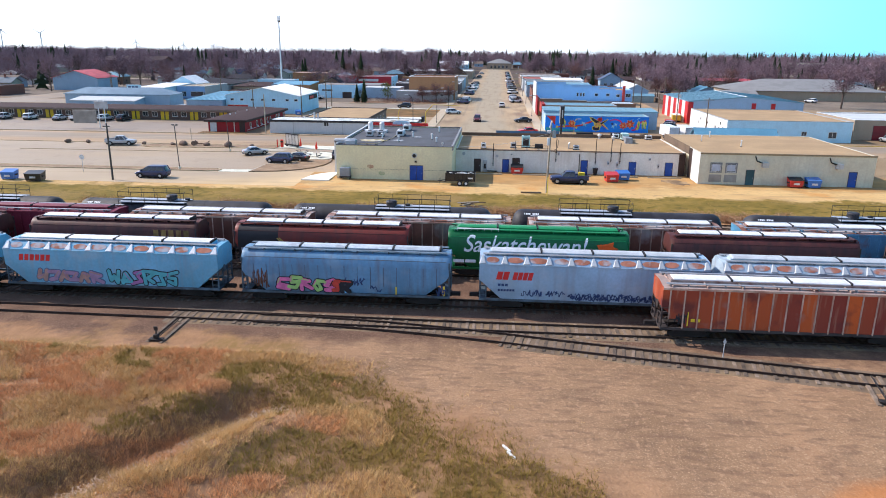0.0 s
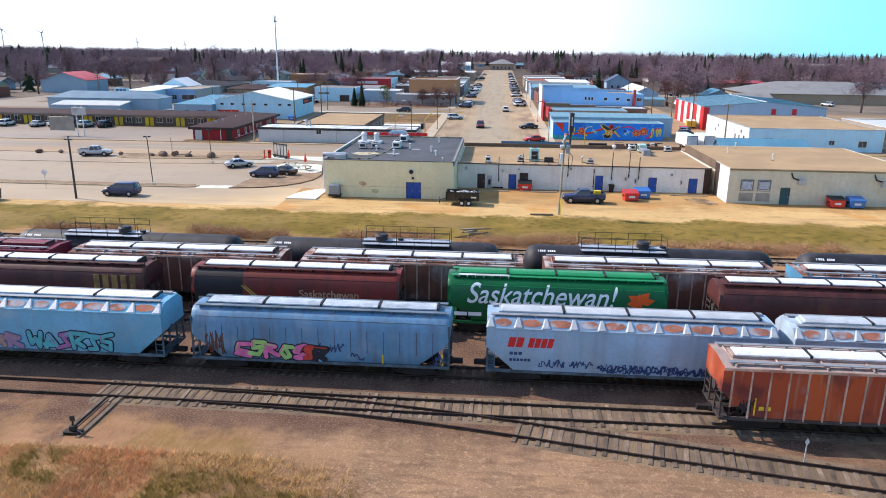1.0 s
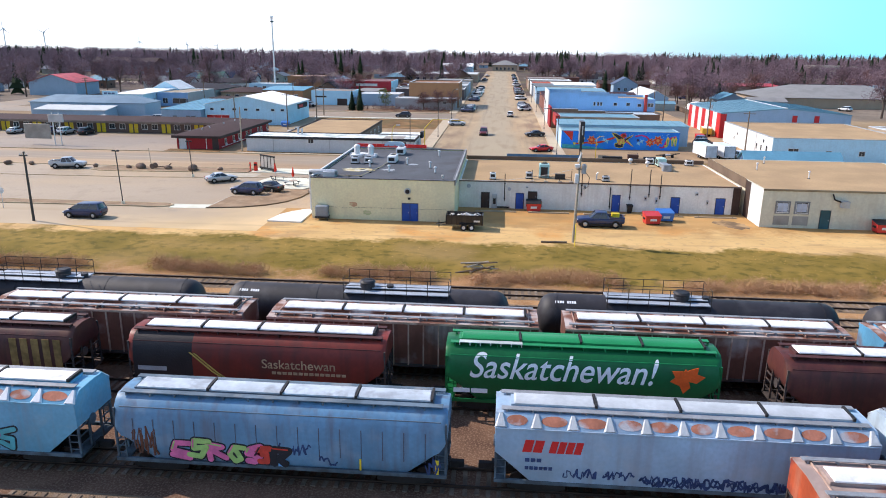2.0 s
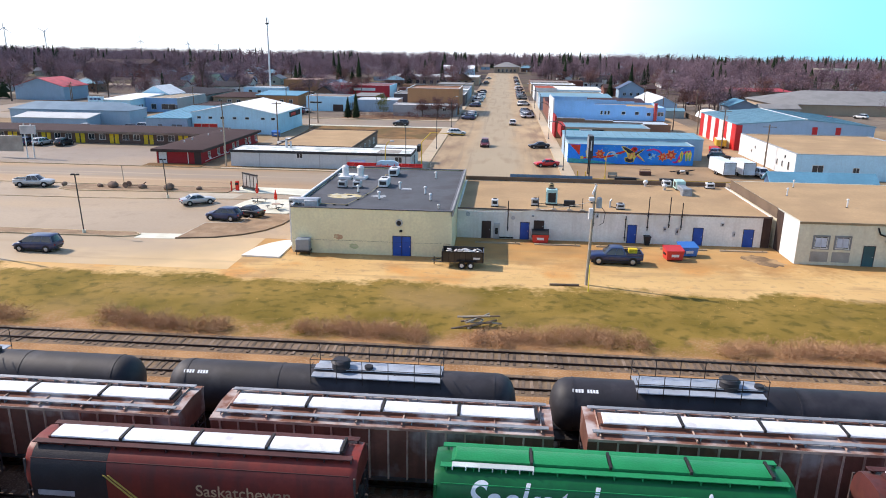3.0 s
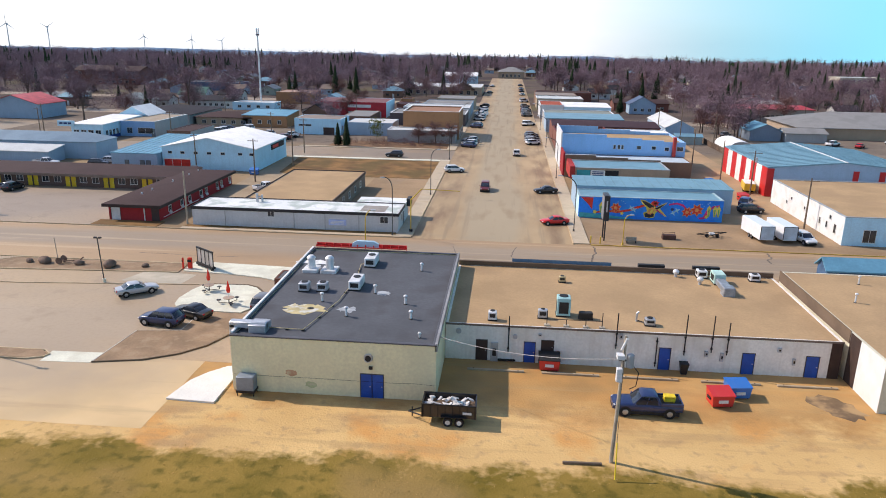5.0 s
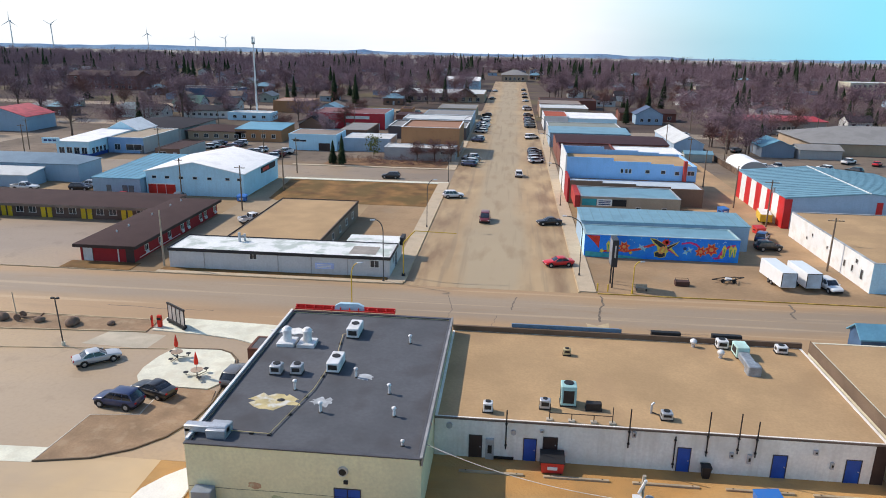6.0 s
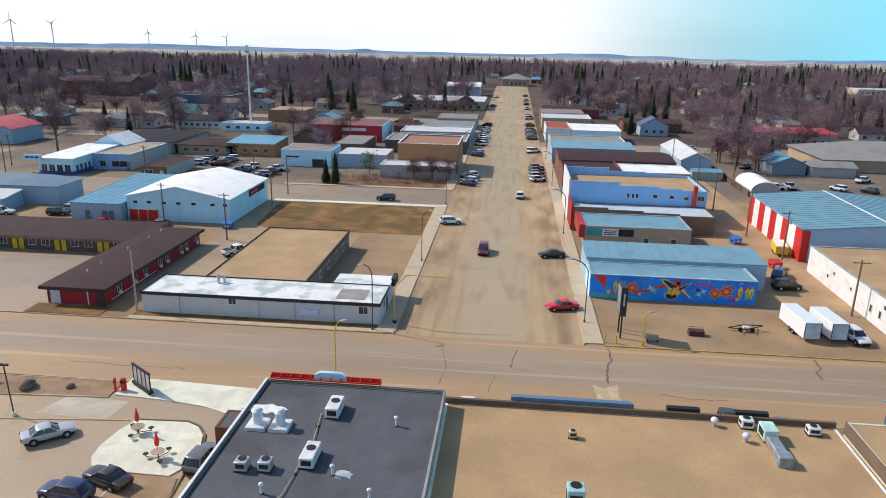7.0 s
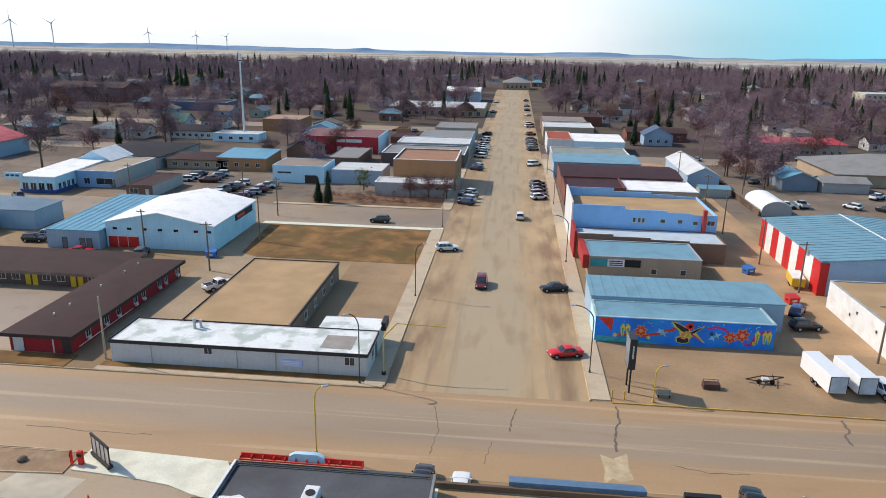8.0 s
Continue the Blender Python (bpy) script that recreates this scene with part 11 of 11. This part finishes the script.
tip = base + d_ * (hh_ * rngn.uniform(0.06, 0.13, len(hh_)))[:, None]
verts = np.stack([base - s_, base + s_, tip], 1).reshape(-1, 3)
me = bpy.data.meshes.new("far_woods")
me.from_pydata(verts.tolist(), [], np.arange(len(verts)).reshape(-1, 3).tolist())
me.materials.append(M_TWIG)
tagged(new("far_woods", me), "mass of leafless brown-purple trees beyond the town", "woods", kind="stuff")
tagged(nm.ob("far_spruces", M_NEEDLE, smooth=0), "dark spruces scattered through the far woods", "woods", kind="stuff")

# ---------------------------------------------------------------- grass, brush and litter in the yard
M_DRY = foliage("dry_grass_blades", (0.52, 0.30, 0.115), (0.76, 0.48, 0.20))
M_OLIVE = foliage("olive_grass_blades", (0.21, 0.140, 0.030), (0.36, 0.235, 0.062))
M_BRUSH = foliage("red_brown_brush", (0.40, 0.22, 0.12), (0.68, 0.43, 0.25))
rgs = random.Random(17)


def tuft(mb, x, y, z, h, n, w):
    for _ in range(n):
        a = rgs.uniform(0, 6.28)
        l_ = h * rgs.uniform(0.5, 1.5)
        dx, dy = math.cos(a) * l_ * 0.7, math.sin(a) * l_ * 0.7
        ox, oy = rgs.uniform(-0.12, 0.12), rgs.uniform(-0.12, 0.12)
        mb.add([(x + ox - math.sin(a) * w, y + oy + math.cos(a) * w, z - 0.03), (x + ox + math.sin(a) * w, y + oy - math.cos(a) * w, z - 0.03), (x + ox + dx, y + oy + dy, z + h * rgs.uniform(0.35, 0.9))], [(0, 1, 2)])


dry, olive, rusty = MB(), MB(), MB()
for _ in range(92000):
    x, y = rgs.uniform(-46, 5), rgs.uniform(24, 47)
    if rgs.random() > min(1.0, (x + 46) / 9, (y - 24) / 5):
        continue
    if x + (y - 38) * 1.25 + 4 * noise.noise((x * 0.2, y * 0.2, 0)) > 0.0 + rgs.gauss(0, 1.6):
        continue
    patch = noise.noise((x * 0.16, y * 0.2, 9.0))
    if noise.noise((x * 0.5, y * 0.5, 2.0)) < -0.34 and rgs.random() < 0.7:
        continue
    rust_p = noise.noise((x * 0.24, y * 0.3, 14.0))
    mb_ = rusty if rust_p > (0.02 if x < -15 else 0.18) and x < -8 else dry if patch > -0.05 + 0.014 * (x + 14) else olive
    tuft(mb_, x, y, relief(x, y), rgs.uniform(0.16, 0.50) * (1.3 if patch > 0.15 else 0.85), 5, 0.013)
for _ in range(2600):
    x, y = rgs.uniform(-9, 9), rgs.uniform(29, 44)
    if noise.noise((x * 0.35, y * 0.35, 6.0)) + 0.06 * (36 - y) - 0.05 * x > 0.12:
        tuft(olive if rgs.random() < 0.6 else dry, x, y, relief(x, y), rgs.uniform(0.06, 0.22), 4, 0.012)
for _ in range(7000):
    x, y = rgs.uniform(-58, 58), rgs.uniform(88.6, 101.6)
    if noise.noise((x * 0.25, y * 0.3, 5.0)) < -0.15:
        continue
    tuft(olive if rgs.random() < 0.75 else dry, x, y, relief(x, y), rgs.uniform(0.05, 0.12), 3, 0.02)
tagged(dry.ob("dry_grass", M_DRY, smooth=0), "tall dry straw-coloured grass on the bank", "grass", kind="stuff")
tagged(rusty.ob("russet_grass", foliage("russet_grass_blades", (0.46, 0.205, 0.085), (0.80, 0.41, 0.18)), smooth=0), "russet dead weeds in patches on the bank", "weeds", kind="stuff")
tagged(olive.ob("olive_grass", M_OLIVE, smooth=0), "short olive-green grass in the verge", "grass", kind="stuff")
br = MB()
for _ in range(1000):
    x = rgs.uniform(-60, 42)
    y = 88.4 + 1.3 * noise.noise((x * 0.1, 0, 0)) + rgs.gauss(0, 0.55)
    if noise.noise((x * 0.12, 3.0, 1.0)) < -0.12:
        continue
    twigs(br, rgs, (x, y, relief(x, y) + 0.34), 0.8, 75, 0.50, 0.012)
# flattened pale stalks along the gully's near lip; dead weeds in its bed, coloured dark for the shaded slope
stalk, dead = MB(), MB()
for _ in range(900):
    u = rgs.uniform(0.12, 1.15)
    off = 1.15 + rgs.gauss(0, 0.28)
    x, y = -11.4 - 8.1 * u + 0.80 * off, 42.2 - 11.0 * u - 0.59 * off
    a = 4.08 + rgs.gauss(0, 0.7)
    p = Vector((x, y, relief(x, y) + rgs.uniform(0.0, 0.12)))
    for k in range(3):
        q = p + Vector((math.cos(a), math.sin(a), rgs.uniform(-0.12, 0.2))) * rgs.uniform(0.16, 0.34)
        s = Vector((-math.sin(a), math.cos(a), 0.4)) * 0.016
        stalk.add([p - s, p + s, q + s, q - s], [(0, 1, 2, 3)])
        p, a = q, a + rgs.gauss(0, 0.6)
for _ in range(4200):
    u = rgs.uniform(0.1, 1.2)
    off = rgs.gauss(-0.9, 1.1)
    x, y = -11.4 - 8.1 * u + 0.80 * off, 42.2 - 11.0 * u - 0.59 * off
    tuft(dead, x, y, relief(x, y), rgs.uniform(0.15, 0.4), 4, 0.014)
tagged(stalk.ob("flattened_stalks", foliage("pale_stalks", (0.36, 0.23, 0.14), (0.66, 0.48, 0.34)), smooth=0), "pale tangled dead stalks along the gully's edge", "stalks", kind="stuff")
tagged(dead.ob("dead_weeds", foliage("shade_brown_weeds", (0.21, 0.115, 0.070), (0.42, 0.25, 0.14)), smooth=0), "dead weeds in the gully, coloured dark for its shaded slope", "weeds", kind="stuff")
tagged(br.ob("brush", M_BRUSH, smooth=0), "low red-brown dead brush along the tracks", "brush", kind="stuff")
slab("ground_garden", -52, -17.8, 254.0, 265.6, -0.1, 0.03, mat("garden_soil", (0.20, 0.115, 0.062), 0.95, vary=0.35, scale=0.4, fine=3.0, bump=0.3, stain=(0.33, 0.18, 0.085), stain_scale=0.3), "orange-brown garden soil before the block shop", "garden")
gs = MB()
for _ in range(70):
    x, y = rgs.uniform(-51, -18.5), rgs.uniform(254.5, 265)
    twigs(gs, rgs, (x, y, rgs.uniform(0.5, 1.1)), rgs.uniform(0.8, 1.6), 60, 0.6, 0.03)
tagged(gs.ob("garden_shrubs", M_TWIG_RED, smooth=0), "leafless brown shrubs in the garden bed", "shrubs", kind="stuff")
pile = thing("log_pile", "small heap of grey broken timbers by the track", "timber pile", -3.2, 90.7, relief(-3.2, 90.7))
for k in range(9):
    a = rgs.uniform(-0.5, 0.5) + (0.6 if k % 3 == 0 else 0)
    l_ = rgs.uniform(0.8, 1.7)
    c0 = Vector((rgs.uniform(-0.7, 0.7), rgs.uniform(-0.4, 0.4), 0.12 + 0.09 * k))
    d = Vector((math.cos(a) * l_, math.sin(a) * l_, rgs.uniform(-0.15, 0.25)))
    MB().cyl(c0 - d, c0 + d, 0.09, 6, 0.07).ob("timber", M_WOODPOLE if k % 2 else M_WOODPALE, pile)
rgd = random.Random(14)
pt = [(26.6 + (1.5 + 0.8 * rgd.random()) * math.cos(2 * math.pi * i / 22) - 0.8 * math.sin(2 * math.pi * i / 22), 113.2 + (1.6 + 0.9 * rgd.random()) * math.sin(2 * math.pi * i / 22)) for i in range(22)]
tagged(MB().prism(pt, "z", -0.05, 0.008).ob("ground_stain", mat("damp_soil", (0.21, 0.135, 0.075), 0.9, vary=0.3, scale=0.5, stain=(0.42, 0.27, 0.13), stain_scale=0.5, stain_amount=0.9, stain_cut=0.46), smooth=0), "dark damp soil stain on the sandy ground", "stain", kind="structure")
lg = tagged(MB().cyl((3.1, 102.2, 0.12), (5.9, 102.3, 0.12), 0.11, 8).ob("log", M_WOODPOLE), "dark round log lying on the grass", "log")
for x, y, a in ((0.55, 37.2, 0.9), (0.78, 36.65, 0.6)):
    sk = MB().box(-0.34, 0.34, -0.06, 0.06, 0.0, 0.09, c=0.015).ob("board_scrap", M_WHITEP)
    sk.matrix_basis = pose(x, y, relief(x, y) + 0.0, 0, 0, -52 - a * 6)
    tagged(sk, "short white painted board on the dirt", "scrap", "white scraps")
# cables
cb = thing("service_cable", "thin pale service cable from the pole to the roof", "cable", 0, 0, 0)
a_, b_ = Vector((6.75, 102.7, 8.2)), Vector((-6.9, 112.5, 4.9))
MB().tube([tuple(a_.lerp(b_, i / 12) - Vector((0, 0, 2.6 * (i / 12) * (1 - i / 12)))) for i in range(13)], 0.022, 5).ob("wire", mat("pale_wire", (0.5, 0.48, 0.45), 0.5), cb)
